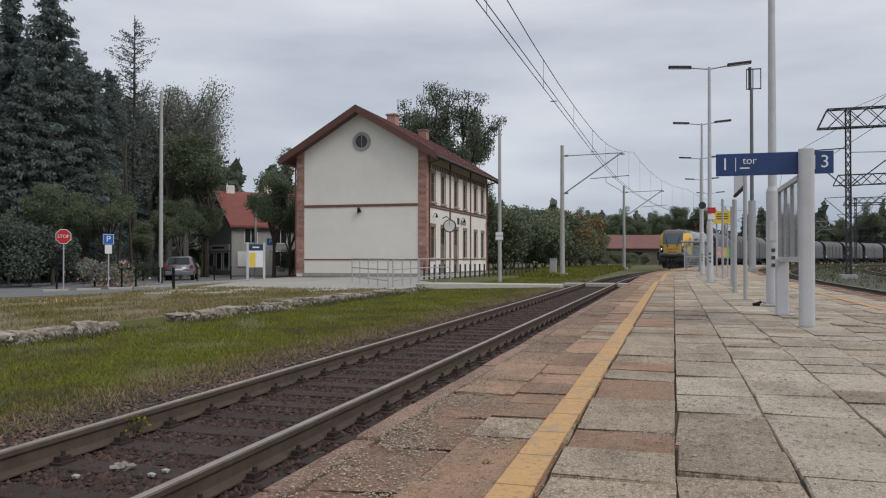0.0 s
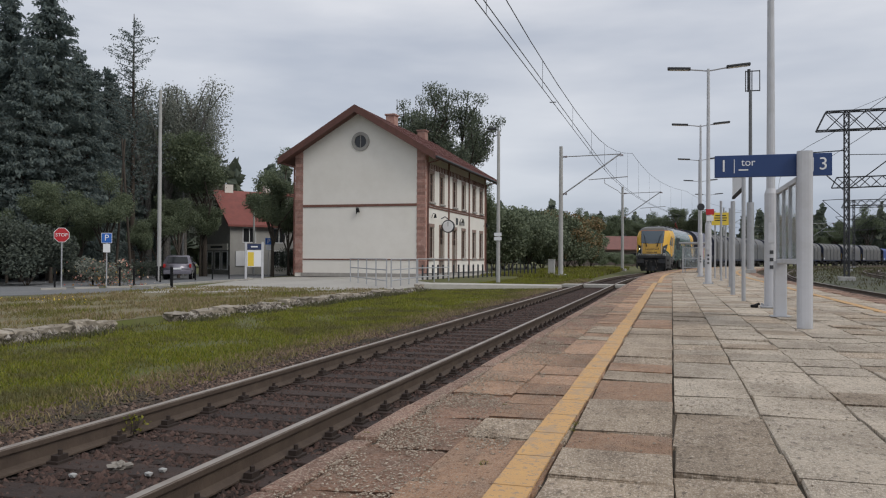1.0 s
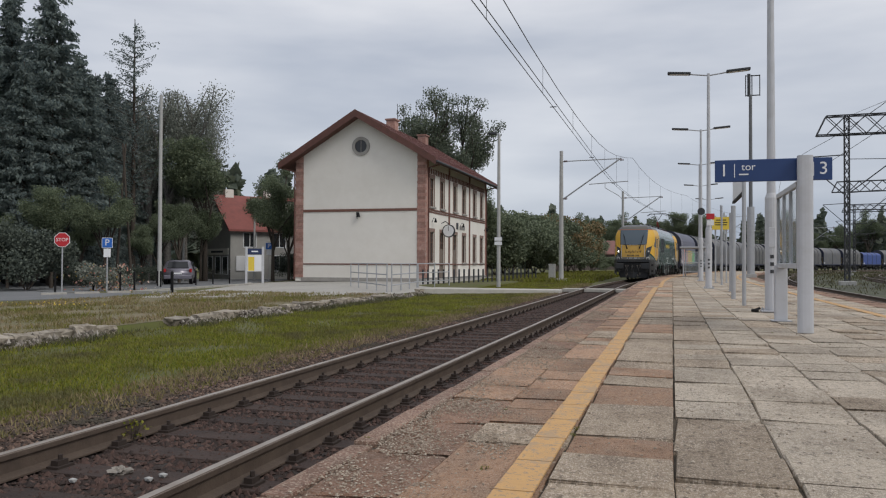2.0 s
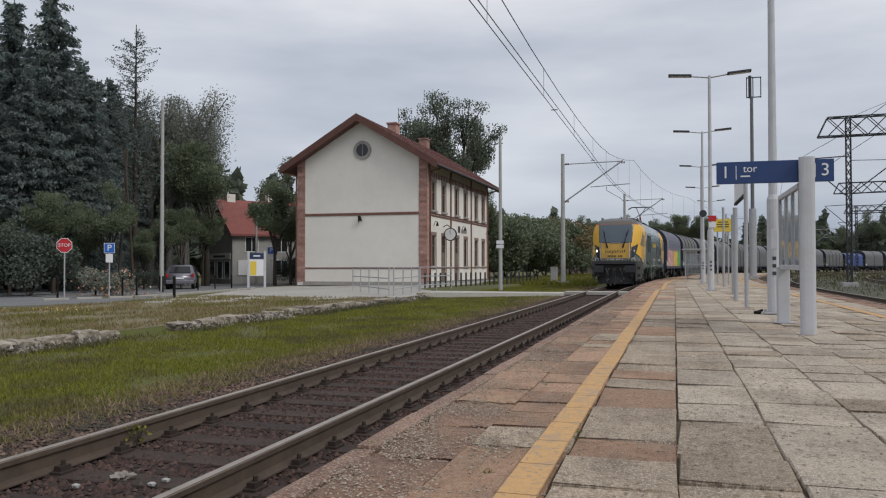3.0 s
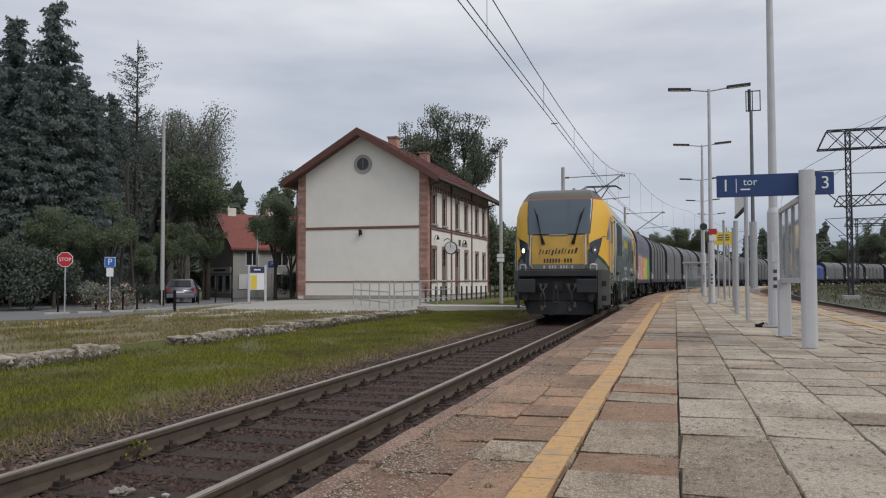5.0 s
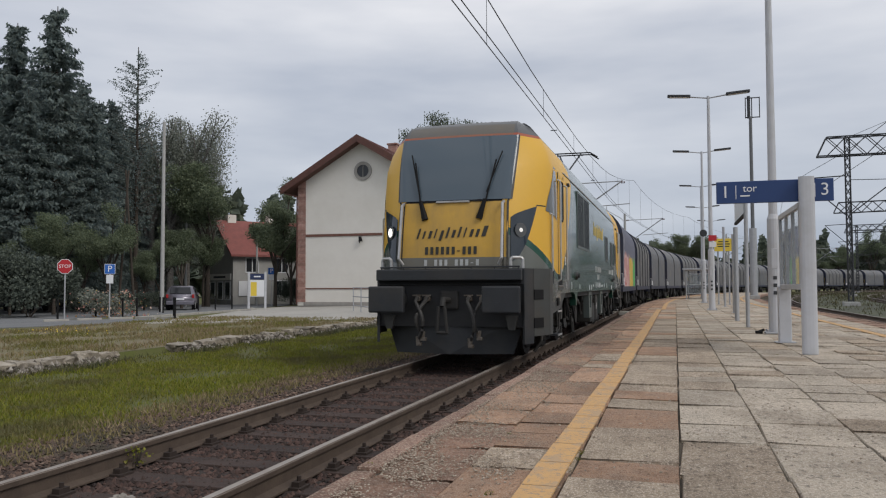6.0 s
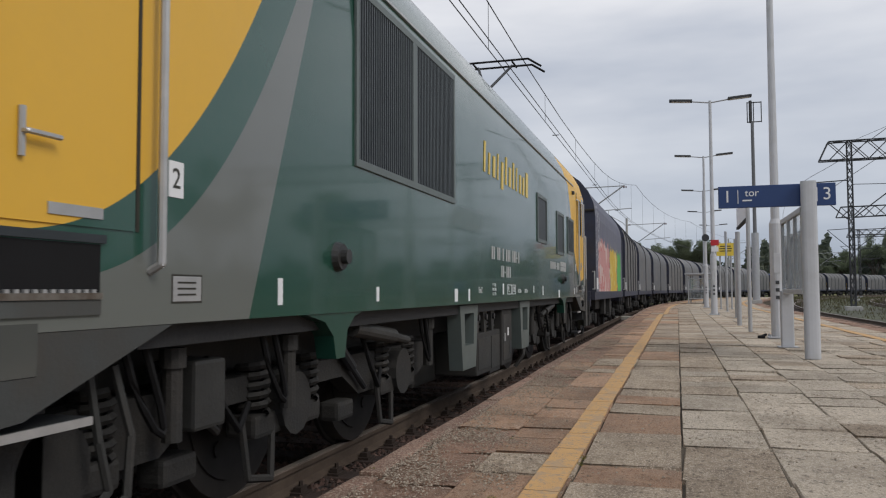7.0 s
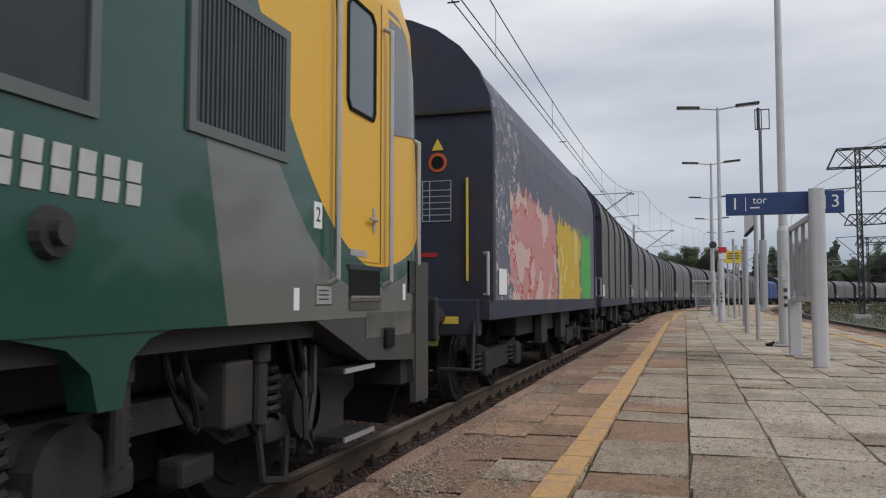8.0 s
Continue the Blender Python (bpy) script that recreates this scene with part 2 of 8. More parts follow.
    "red_stones": island_mat("red_stones", [(0.04, 0.027, 0.022), (0.085, 0.056, 0.043), (0.14, 0.088, 0.066), (0.22, 0.155, 0.12)], 0.9, 0.0, (0.062, 0.052, 0.038), 1.2),
    "stones": island_mat("stones", [(0.026, 0.018, 0.016), (0.046, 0.029, 0.024), (0.072, 0.04, 0.032), (0.105, 0.066, 0.054)], 0.9),
    "weed_leaf": island_mat("weed_leaf", [(0.05, 0.058, 0.022), (0.09, 0.095, 0.04), (0.13, 0.12, 0.065)], 0.8, 0.2, (0.10, 0.085, 0.05), 1.1),
    "ash_leaf": island_mat("ash_leaf", [(0.075, 0.095, 0.07), (0.115, 0.14, 0.095), (0.15, 0.175, 0.115)], 0.7, 0.3),
    # shrub leaves darkened: the shade under the canopy is in the colour
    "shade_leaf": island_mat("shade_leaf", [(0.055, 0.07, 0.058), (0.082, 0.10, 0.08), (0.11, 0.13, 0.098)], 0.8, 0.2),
    "far_leaf": island_mat("far_leaf", [(0.075, 0.095, 0.075), (0.095, 0.115, 0.085), (0.125, 0.14, 0.095)], 0.8, 0.2),
}


# ---- builders ----
def mesh_of(name, bm, material, smooth=False):
    me = bpy.data.meshes.new(name)
    bm.to_mesh(me)
    bm.free()
    for mt in (material if isinstance(material, (list, tuple)) else [material]):
        me.materials.append(mt)
    if smooth:
        me.polygons.foreach_set("use_smooth", [True] * len(me.polygons))
    return me


def part(name, bm, material, parent=None, label="", smooth=False):
    ob = new(name, mesh_of(name, bm, material, smooth))
    if parent:
        ob.parent = parent
    return tagged(ob, label) if label else ob


def raw(name, verts, faces, material, parent=None, smooth=False):
    me = bpy.data.meshes.new(name)
    me.from_pydata([tuple(v) for v in verts], [], [tuple(f) for f in faces])
    me.materials.append(material)
    if smooth:
        me.polygons.foreach_set("use_smooth", [True] * len(me.polygons))
    ob = new(name, me)
    if parent:
        ob.parent = parent
    return ob


def thing(name, m, label, category, group="", kind=""):
    ob = new(name)
    ob.empty_display_size = 0.2
    ob.matrix_basis = m
    return tagged(ob, label, category, group, kind)


def box(bm, x0, x1, y0, y1, z0, z1, bevel=0.0, m=None):
    r = bmesh.ops.create_cube(bm, size=1.0)["verts"]
    bmesh.ops.scale(bm, vec=(abs(x1 - x0), abs(y1 - y0), abs(z1 - z0)), verts=r)
    bmesh.ops.translate(bm, vec=((x0 + x1) / 2, (y0 + y1) / 2, (z0 + z1) / 2), verts=r)
    if bevel:
        es = list({e for v in r for e in v.link_edges})
        got = bmesh.ops.bevel(bm, geom=es, offset=bevel, segments=2, affect="EDGES", profile=0.6)
        r = list({v for f in got["faces"] for v in f.verts} | {v for v in r if v.is_valid})
    if m is not None:
        bmesh.ops.transform(bm, matrix=m, verts=r)
    return bm


def bx(*a, bevel=0.0, m=None):
    return box(bmesh.new(), *a, bevel=bevel, m=m)


def rod(bm, p, q, r0, r1=None, n=10, caps=True):
    p, q = Vector(p), Vector(q)
    d = q - p
    m = Matrix.Translation((p + q) / 2) @ d.to_track_quat("Z", "Y").to_matrix().to_4x4()
    bmesh.ops.create_cone(bm, cap_ends=caps, segments=n, radius1=r0, radius2=r0 if r1 is None else r1, depth=d.length, matrix=m)
    return bm


def tube(bm, pts, r, n=8):
    """A bent pipe through points, with a ball at each bend."""
    for a, b in zip(pts, pts[1:]):
        rod(bm, a, b, r, n=n)
    for a in pts[1:-1]:
        bmesh.ops.create_icosphere(bm, subdivisions=1, radius=r * 1.02, matrix=Matrix.Translation(a))
    return bm


def prism(bm, pts, axis, a, b):
    """An outline in a plane, pushed along an axis from a to b."""
    def place(u, v, w):
        return {"x": (w, u, v), "y": (u, w, v), "z": (u, v, w)}[axis]
    lo = [bm.verts.new(place(u, v, a)) for u, v in pts]
    hi = [bm.verts.new(place(u, v, b)) for u, v in pts]
    n = len(pts)
    faces = [bm.faces.new(lo), bm.faces.new(hi[::-1])]
    faces += [bm.faces.new((lo[i], hi[i], hi[(i + 1) % n], lo[(i + 1) % n])) for i in range(n)]
    bmesh.ops.recalc_face_normals(bm, faces=faces)
    return bm


def path_tube(bm, pts, r, n=6):
    """One unbroken pipe through points."""
    pts = [Vector(p) for p in pts]
    rings = []
    for i, p in enumerate(pts):
        d = (pts[min(i + 1, len(pts) - 1)] - pts[max(i - 1, 0)]).normalized()
        up = Vector((0, 0, 1)) if abs(d.z) < 0.9 else Vector((1, 0, 0))
        a = d.cross(up).normalized()
        b = d.cross(a)
        rings.append([bm.verts.new(p + r * (math.cos(k * math.tau / n) * a + math.sin(k * math.tau / n) * b)) for k in range(n)])
    for r0, r1 in zip(rings, rings[1:]):
        for k in range(n):
            bm.faces.new((r0[k], r0[(k + 1) % n], r1[(k + 1) % n], r1[k]))
    return bm


def text_on(name, body, size, m, material, parent=None, depth=0.004):
    cu = bpy.data.curves.new(name, "FONT")
    cu.body, cu.size, cu.extrude = body, size, depth
    cu.align_x, cu.align_y = "CENTER", "CENTER"
    tmp = bpy.data.objects.new(name, cu)
    me = bpy.data.meshes.new_from_object(tmp)
    me.materials.clear()
    me.materials.append(material)
    ob = new(name, me)
    ob.matrix_basis = m
    if parent:
        ob.parent = parent
    return ob


# ---- the line of the track: straight, then bending away ----
TRACK_X, RAIL_Z, PLATFORM_Z, BED_Z = -3.485, -0.30, 0.0, -0.50
BEND_AT, BEND_R = 40.0, 300.0


def line(s, off=0.0, z=0.0):
    """A point s metres along the track and off metres to the side of its middle."""
    if s <= BEND_AT:
        return Vector((TRACK_X + off, s, z))
    a = (s - BEND_AT) / BEND_R
    return Vector((TRACK_X + BEND_R - (BEND_R - off) * math.cos(a), BEND_AT + (BEND_R - off) * math.sin(a), z))


def heading(s):
    return -math.degrees(max(0.0, s - BEND_AT) / BEND_R)


def stations(a, b, step=4.0):
    out = [a]
    while out[-1] < b - 1e-6:
        out.append(min(b, out[-1] + (step if out[-1] >= BEND_AT - step else min(step * 3, max(0.5, BEND_AT - out[-1])))))
    return out


def sweep(name, outline, a, b, material, parent=None, closed=True, step=4.0, smooth=False):
    """An outline (offset, height) drawn along the track line."""
    st = stations(a, b, step)
    vs = [line(s, o, z) for s in st for o, z in outline]
    n = len(outline)
    fs = []
    for i in range(len(st) - 1):
        for j in range(n if closed else n - 1):
            k = (j + 1) % n
            fs.append((i * n + j, i * n + k, (i + 1) * n + k, (i + 1) * n + j))
    if closed:
        fs += [tuple(range(n))[::-1], tuple((len(st) - 1) * n + j for j in range(n))]
    ob = raw(name, vs, fs, material, parent, smooth)
    bm = bmesh.new()
    bm.from_mesh(ob.data)
    bmesh.ops.recalc_face_normals(bm, faces=bm.faces)
    bm.to_mesh(ob.data)
    bm.free()
    return ob

# ---- ground, one sheet to the horizon ----
EDGE_X = -11.0            # the old platform's broken edge


def ground_z(x, y):
    if x > EDGE_X:
        return BED_Z
    if x > -20:
        return -0.38
    return -0.38 - 0.016 * (min(-x, 45) - 20)


def build_ground():
    xs = [-2500, -600, -200, -120, -80, -60, -45, -38, -32, -26, -20, -15, EDGE_X - 0.06, EDGE_X + 0.06, -9, -6, 0, 8, 16, 30, 60, 120, 300, 800, 2500]
    ys = [-600, -60, -20, 0, 8, 16, 24, 32, 40, 50, 60, 80, 110, 160, 300, 800, 3500]
    vs = [(x, y, ground_z(x, y)) for y in ys for x in xs]
    n = len(xs)
    fs = [(j * n + i, j * n + i + 1, (j + 1) * n + i + 1, (j + 1) * n + i) for j in range(len(ys) - 1) for i in range(n - 1)]
    tagged(raw("ground", vs, fs, M["turf"]), "flat grassy ground reaching to the horizon", "ground", kind="structure")


build_ground()


def patch(name, pts, lift, material, label, category, thick=0.0):
    """A flat area of the ground; pts run round it."""
    bm = bmesh.new()
    f = bm.faces.new([bm.verts.new((x, y, ground_z(x, y) + lift)) for x, y in pts])
    bmesh.ops.recalc_face_normals(bm, faces=[f])
    if f.normal.z < 0:
        f.normal_flip()
    if thick:
        r = bmesh.ops.extrude_face_region(bm, geom=[f])
        bmesh.ops.translate(bm, vec=(0, 0, -thick), verts=[v for v in r["geom"] if isinstance(v, bmesh.types.BMVert)])
        bmesh.ops.recalc_face_normals(bm, faces=bm.faces)
    bmesh.ops.triangulate(bm, faces=bm.faces)
    return tagged(part(name, bm, material), label, category, kind="structure")


patch("dry_lawn", [(-11.1, -6), (-11.1, 31.5), (-13.8, 28.2), (-19, 24.8), (-20, 22), (-20, -6)], 0.006, M["dry_turf"], "dry trampled lawn with brown patches", "lawn")
patch("forecourt", [(-19.9, 24.2), (-13.8, 28.2), (-11.2, 32.0), (-11.2, 38.5), (-14.5, 44), (-14.5, 72), (-19.9, 72)], 0.02, M["paving"], "pale concrete paving of the station forecourt", "paving", 0.05)
patch("forecourt_far", [(-20.0, 29.4), (-20.0, 72), (-27, 72), (-27, 46), (-24.8, 42)], 0.02, M["paving"], "pale paving beside the station building", "paving", 0.05)
patch("road", [(-20.05, 24.3), (-20.05, 28.9), (-26, 29), (-44, 41), (-90, 90), (-110, 70), (-60, 18), (-36, 15), (-24, 18.5)], 0.024, M["asphalt"], "grey asphalt road and parking place", "road", 0.05)
patch("car_park", [(-26.5, 29.4), (-24.2, 42), (-27, 46.5), (-31, 62), (-60, 62), (-46, 43)], 0.03, M["asphalt"], "grey asphalt parking bay", "road", 0.05)
M["path_paving"] = mat("path_paving", (0.48, 0.46, 0.42), 0.9, (0.40, 0.385, 0.35), 4, 0.3, 40)
patch("footpath", [(-11.0, 34.4), (-11.0, 36.6), (-5.2, 39.9), (-5.2, 37.9)], 0.15, M["path_paving"], "narrow pale concrete footpath to the track crossing", "footpath", 0.25)

patch("track_yard", [(3.6, -10), (70, -10), (150, 330), (62, 330), (22, 130), (8, 62), (4.6, 40)], 0.008, M["cinder"], "dark cindery ground of the side tracks", "ground")

# ---- tracks ----
RAIL = [(-0.075, 0.0), (0.075, 0.0), (0.075, 0.012), (0.012, 0.035), (0.010, 0.12), (0.034, 0.128), (0.036, 0.160), (0.028, 0.170),
        (-0.028, 0.170), (-0.036, 0.160), (-0.034, 0.128), (-0.010, 0.12), (-0.012, 0.035), (-0.075, 0.012)]


def track(name, off, a, b, label, near):
    tr = thing(name, Matrix.Identity(4), label, "railway track", "railway tracks", "structure")
    z0 = RAIL_Z - 0.17
    bed = sweep("ballast", [(off - 2.3, BED_Z - 0.06), (off - 1.75, z0 - 0.026), (off + 1.62, z0 - 0.026), (off + 1.66, BED_Z - 0.06)], a, b, M["ballast_bed"], tr)
    for side in (-0.7535, 0.7535):
        r = sweep("rail", [(off + side + o, z0 + z) for o, z in RAIL], a, b, M["rail_side"], tr, step=3.0)
        sweep("running_surface", [(off + side + o, RAIL_Z + z) for o, z in ((-0.033, -0.006), (-0.026, 0.0015), (0.026, 0.0015), (0.033, -0.006))],
              a, b, M["rail_top"], r, step=3.0)
    bm = bx(-1.28, 1.28, -0.13, 0.13, -0.14, -0.002, bevel=0.012)
    me = mesh_of("sleeper", bm, M["sleeper"])
    bm = bmesh.new()
    for side in (-0.7535, 0.7535):
        box(bm, side - 0.17, side + 0.17, -0.08, 0.08, -0.004, 0.014)
        for k in (-1, 1):
            box(bm, side + k * 0.115 - 0.03, side + k * 0.115 + 0.03, -0.05, 0.05, 0.012, 0.05)
            rod(bm, (side + k * 0.12, 0, 0.03), (side + k * 0.12, 0, 0.085), 0.016, n=6)
    fx = mesh_of("rail_fixing", bm, M["fixing"])
    rnd = random.Random(4)
    far_v, far_f = [], []
    s = a
    while s < b:
        p = line(s, off, z0)
        m = Matrix.Translation(p + Vector((rnd.uniform(-0.02, 0.02), 0, -rnd.uniform(0.0, 0.008)))) @ pose(0, 0, 0, 0, 0, heading(s) + rnd.uniform(-0.6, 0.6))
        if near and s < 62:
            ob = new("sleeper", me)
            ob.matrix_basis, ob.parent = m, tr
            ob = new("rail_fixing", fx)
            ob.matrix_basis, ob.parent = Matrix.Translation(line(s, off, z0)) @ pose(0, 0, 0, 0, 0, heading(s)), tr
        else:
            k = len(far_v)
            far_v += [m @ Vector((x, y, z)) for z in (-0.1, 0.0) for x, y in ((-1.28, -0.13), (1.28, -0.13), (1.28, 0.13), (-1.28, 0.13))]
            far_f += [(k + 4, k + 5, k + 6, k + 7), (k, k + 1, k + 5, k + 4), (k + 1, k + 2, k + 6, k + 5), (k + 2, k + 3, k + 7, k + 6), (k + 3, k, k + 4, k + 7)]
        s += 0.62
    tagged(raw("far_sleepers", far_v, far_f, M["sleeper"], tr), kind="stuff")
    return tr


PLAT_L, PLAT_R = 1.80, 8.6            # platform edges, from the middle of the first track
TRACK2 = PLAT_R + 1.75
track_one = track("track_1", 0.0, -14, 330, "single railway track with rusty rails on brown ballast", True)
track_two = track("track_2", TRACK2, -4, 260, "second railway track along the far platform edge", False)
track_three = track("track_3", TRACK2 + 8.4, -4, 260, "outer railway track on dark ballast", False)


def stones(name, count, offs, ss, z, size, seed, label, squash=0.75, material=None, drift=0.0):
    """Loose stones of a ballast bed, as one heap."""
    rs = np.random.RandomState(seed)
    base = np.array([(1, 0, 0), (-1, 0, 0), (0, 1, 0), (0, -1, 0), (0, 0, 1), (0, 0, -1)], float)
    tri = np.array([(0, 2, 4), (2, 1, 4), (1, 3, 4), (3, 0, 4), (2, 0, 5), (1, 2, 5), (3, 1, 5), (0, 3, 5)])
    u = rs.rand(count)
    s = ss[0] + (ss[1] - ss[0]) * u ** 1.7
    o = offs[0] + (offs[1] - offs[0]) * rs.rand(count)
    if drift:
        # swept into drifts that thin out from the kerb
        k = np.sin(s * 2.3 + 2.0 * np.sin(o * 5 + s)) * np.sin(s * 5.1 + o * 7) + 0.35 * rs.normal(size=count) + 0.9 - drift * (o - offs[0]) / (offs[1] - offs[0])
        s, o = s[k > 0.45], o[k > 0.45]
        count = len(s)
    r = size * (0.5 + rs.rand(count))
    v = base[None] * (r[:, None, None] * (0.6 + 0.7 * rs.rand(count, 6, 1))) * np.array([1, 1, squash])
    a = rs.rand(count) * 6.28
    ca, sa = np.cos(a), np.sin(a)
    vx = v[:, :, 0] * ca[:, None] - v[:, :, 1] * sa[:, None]
    vy = v[:, :, 0] * sa[:, None] + v[:, :, 1] * ca[:, None]
    pts = np.array([tuple(line(float(si), float(oi))) for si, oi in zip(s, o)])
    vs = np.stack([vx + pts[:, 0, None], vy + pts[:, 1, None], v[:, :, 2] + z + rs.rand(count)[:, None] * 0.02], 2).reshape(-1, 3)
    fs = (tri[None] + 6 * np.arange(count)[:, None, None]).reshape(-1, 3)
    return tagged(raw(name, vs.tolist(), fs.tolist(), material or M["stones"]), label, "ballast", kind="stuff")


stones("ballast_stones", 30000, (-0.68, 0.68), (2.2, 45), RAIL_Z - 0.204, 0.025, 3, "brown crushed ballast stones between the rails")
stones("ballast_stones_side", 14000, (0.82, 1.64), (2.2, 45), RAIL_Z - 0.204, 0.025, 5, "brown ballast stones between rail and platform")
stones("ballast_shoulder", 34000, (-2.45, -0.84), (3.0, 50), RAIL_Z - 0.201, 0.021, 7, "reddish ballast stones on the track shoulder", 0.75, M["red_stones"])

stones("edge_chips", 52000, (1.93, 2.66), (2.0, 24), -0.015, 0.0062, 12, "pale crumbled concrete chips on the platform edge", 0.6, M["chips"], 1.1)
stones("joint_crumbs", 1500, (2.3, 5.6), (2.0, 16), -0.012, 0.008, 14, "small crumbs of concrete in the slab joints", 0.6, M["chips"])

# level crossing plates between and beside the rails
crossing = thing("track_crossing", Matrix.Identity(4), "pale concrete plates of a foot crossing in the track", "crossing", "", "structure")
for o0, o1 in ((-1.75, -0.84), (-0.66, 0.66), (0.84, 1.6)):
    for k in range(2):
        part("plate", bx(TRACK_X + o0, TRACK_X + o1, 39.0 + k * 0.75, 39.72 + k * 0.75, RAIL_Z - 0.15, RAIL_Z - 0.005, bevel=0.01), M["paving"], crossing)

# ---- platform body ----
platform = thing("platform", Matrix.Identity(4), "low island platform paved with worn concrete slabs", "platform", "", "structure")
sweep("platform_bed", [(PLAT_L + 0.10, -0.62), (PLAT_L + 0.10, -0.030), (PLAT_R - 0.10, -0.030), (PLAT_R - 0.10, -0.62)], -14, 118, M["joint"], platform)

# ---- station building ----
ST_X, ST_Y0, ST_Y1, ST_W, ST_Z = -16.1, 51.3, 69.3, 9.75, -0.38
EAVE_Z, RIDGE_Z = 8.2, 11.1


def slope_z(u, lift=0.0):
    """Roof height at u metres across the house."""
    return EAVE_Z + (RIDGE_Z - EAVE_Z) * (1 - abs(u - ST_W / 2) / (ST_W / 2)) + lift


def station():
    st = thing("station_building", pose(ST_X - ST_W, ST_Y0, ST_Z), "two-storey cream plaster station with red brick corners and roof", "station building")
    L, W = ST_Y1 - ST_Y0, ST_W
    dz = -ST_Z
    ez, rz = EAVE_Z + dz, RIDGE_Z + dz
    # facade openings: (middle along the front, half width, sill, head)
    mids = [1.4, 3.95, 7.5, 10.2, 13.75, 16.3]
    upper = [(m, 0.5, 4.85 + dz, 6.85 + dz) for m in mids]
    lower = [(mids[0], 0.5, 0.95 + dz, 3.1 + dz)] + [(m, 0.55, 0.12, 3.1 + dz) for m in mids[1:3]] + [(m, 0.5, 0.95 + dz, 3.1 + dz) for m in mids[3:]]

    def front_wall(x0, x1):
        bm = bmesh.new()
        cuts = sorted({0.0, L} | {m + k * h for m, h, _, _ in upper + lower for k in (-1, 1)})
        for a, b in zip(cuts, cuts[1:]):
            mid = (a + b) / 2
            holes = sorted((z0, z1) for m, h, z0, z1 in upper + lower if abs(mid - m) < h)
            z = 0.0
            for z0, z1 in holes + [(ez, ez)]:
                if z0 > z + 1e-4:
                    box(bm, x0, x1, a, b, z, z0)
                z = z1
        bmesh.ops.remove_doubles(bm, verts=bm.verts, dist=1e-5)
        return bm

    part("front_wall", front_wall(W - 0.45, W), M["plaster"], st)
    part("back_wall", bx(0, 0.45, 0, L, 0, ez), M["plaster"], st)
    for y0, y1 in ((0.0, 0.45), (L - 0.45, L)):
        bm = bmesh.new()
        prism(bm, [(0.451, 0), (W - 0.451, 0), (W - 0.451, ez + 0.3), (W / 2, rz - 0.02), (0.451, ez + 0.3)], "y", y0, y1)
        part("gable_wall", bm, M["plaster"], st)
    # round gable window
    bm = bmesh.new()
    bmesh.ops.create_circle(bm, segments=32, radius=0.52, matrix=pose(W / 2 + 0.12, -0.012, 9.05 + dz, 90), cap_ends=True)
    part("round_window", bm, M["window_dark"], st)
    bm = bmesh.new()
    for i in range(32):
        a0, a1 = i * math.tau / 32, (i + 1) * math.tau / 32
        q = [(W / 2 + 0.12 + r * math.cos(a), 9.05 + dz + r * math.sin(a)) for a, r in ((a0, 0.44), (a0, 0.66), (a1, 0.66), (a1, 0.44))]
        prism(bm, q, "y", -0.08, 0.0)
    part("round_frame", bm, M["plinth"], st, "grey stone ring round the gable window")
    part("round_window_bar", bx(W / 2 + 0.10, W / 2 + 0.14, -0.03, 0.0, 8.62 + dz, 9.5 + dz), M["plinth"], st)
    # belts and plinth
    part("belt", bx(0.62, W - 0.62, -0.05, 0.0, 4.50 + dz, 4.68 + dz, bevel=0.01), M["belt"], st, "dark red brick belt course")
    part("belt", bx(W, W + 0.05, 0.62, L - 0.4, 4.42 + dz, 4.52 + dz, bevel=0.01), M["belt"], st)
    part("belt", bx(W, W + 0.06, 0.62, L - 0.4, 4.58 + dz, 4.68 + dz, bevel=0.01), M["belt"], st)
    part("low_belt", bx(0.62, W - 0.62, -0.04, 0.0, 0.78 + dz, 0.87 + dz, bevel=0.01), M["belt"], st)
    part("low_belt", bx(W, W + 0.04, 0.62, L - 0.4, 0.78 + dz, 0.87 + dz, bevel=0.01), M["belt"], st)
    part("plinth", bx(0.5, W + 0.06, -0.07, 0.0, 0, 0.26, bevel=0.01), M["plinth"], st, "grey stone plinth")
    part("plinth", bx(W, W + 0.07, 0.0, L, 0, 0.25, bevel=0.01), M["plinth"], st)
    # brick corner strips, in single courses on the gable
    brick_me = [mesh_of("brick_course", bx(-0.31, 0.31, -0.05, 0.0, 0.0, 0.205, bevel=0.008), M["brick"]),
                mesh_of("brick_course", bx(-0.28, 0.28, -0.04, 0.0, 0.0, 0.205, bevel=0.008), M["brick"])]
    for cx in (0.31, W - 0.31):
        part("corner_strip", bx(cx - 0.30, cx + 0.30, -0.028, 0.0, 0.25, slope_z(0.55) + dz), M["mortar"], st)
        k, z = 0, 0.26
        while z < slope_z(0.5) + dz - 0.1:
            ob = new("brick_course", brick_me[k % 2])
            ob.parent, ob.location = st, (cx, 0, z)
            z += 0.215
            k += 1
    part("corner_strip", bx(W, W + 0.05, 0.0, 0.55, 0.25, ez, bevel=0.008), M["brick"], st)
    part("corner_strip", bx(W, W + 0.05, L - 0.4, L, 0.25, ez, bevel=0.008), M["brick"], st)
    for y in (5.8, 12.0):
        part("pilaster", bx(W, W + 0.045, y - 0.17, y + 0.17, 0.25, ez, bevel=0.008), M["belt"], st, "brown pilaster strip on the front")
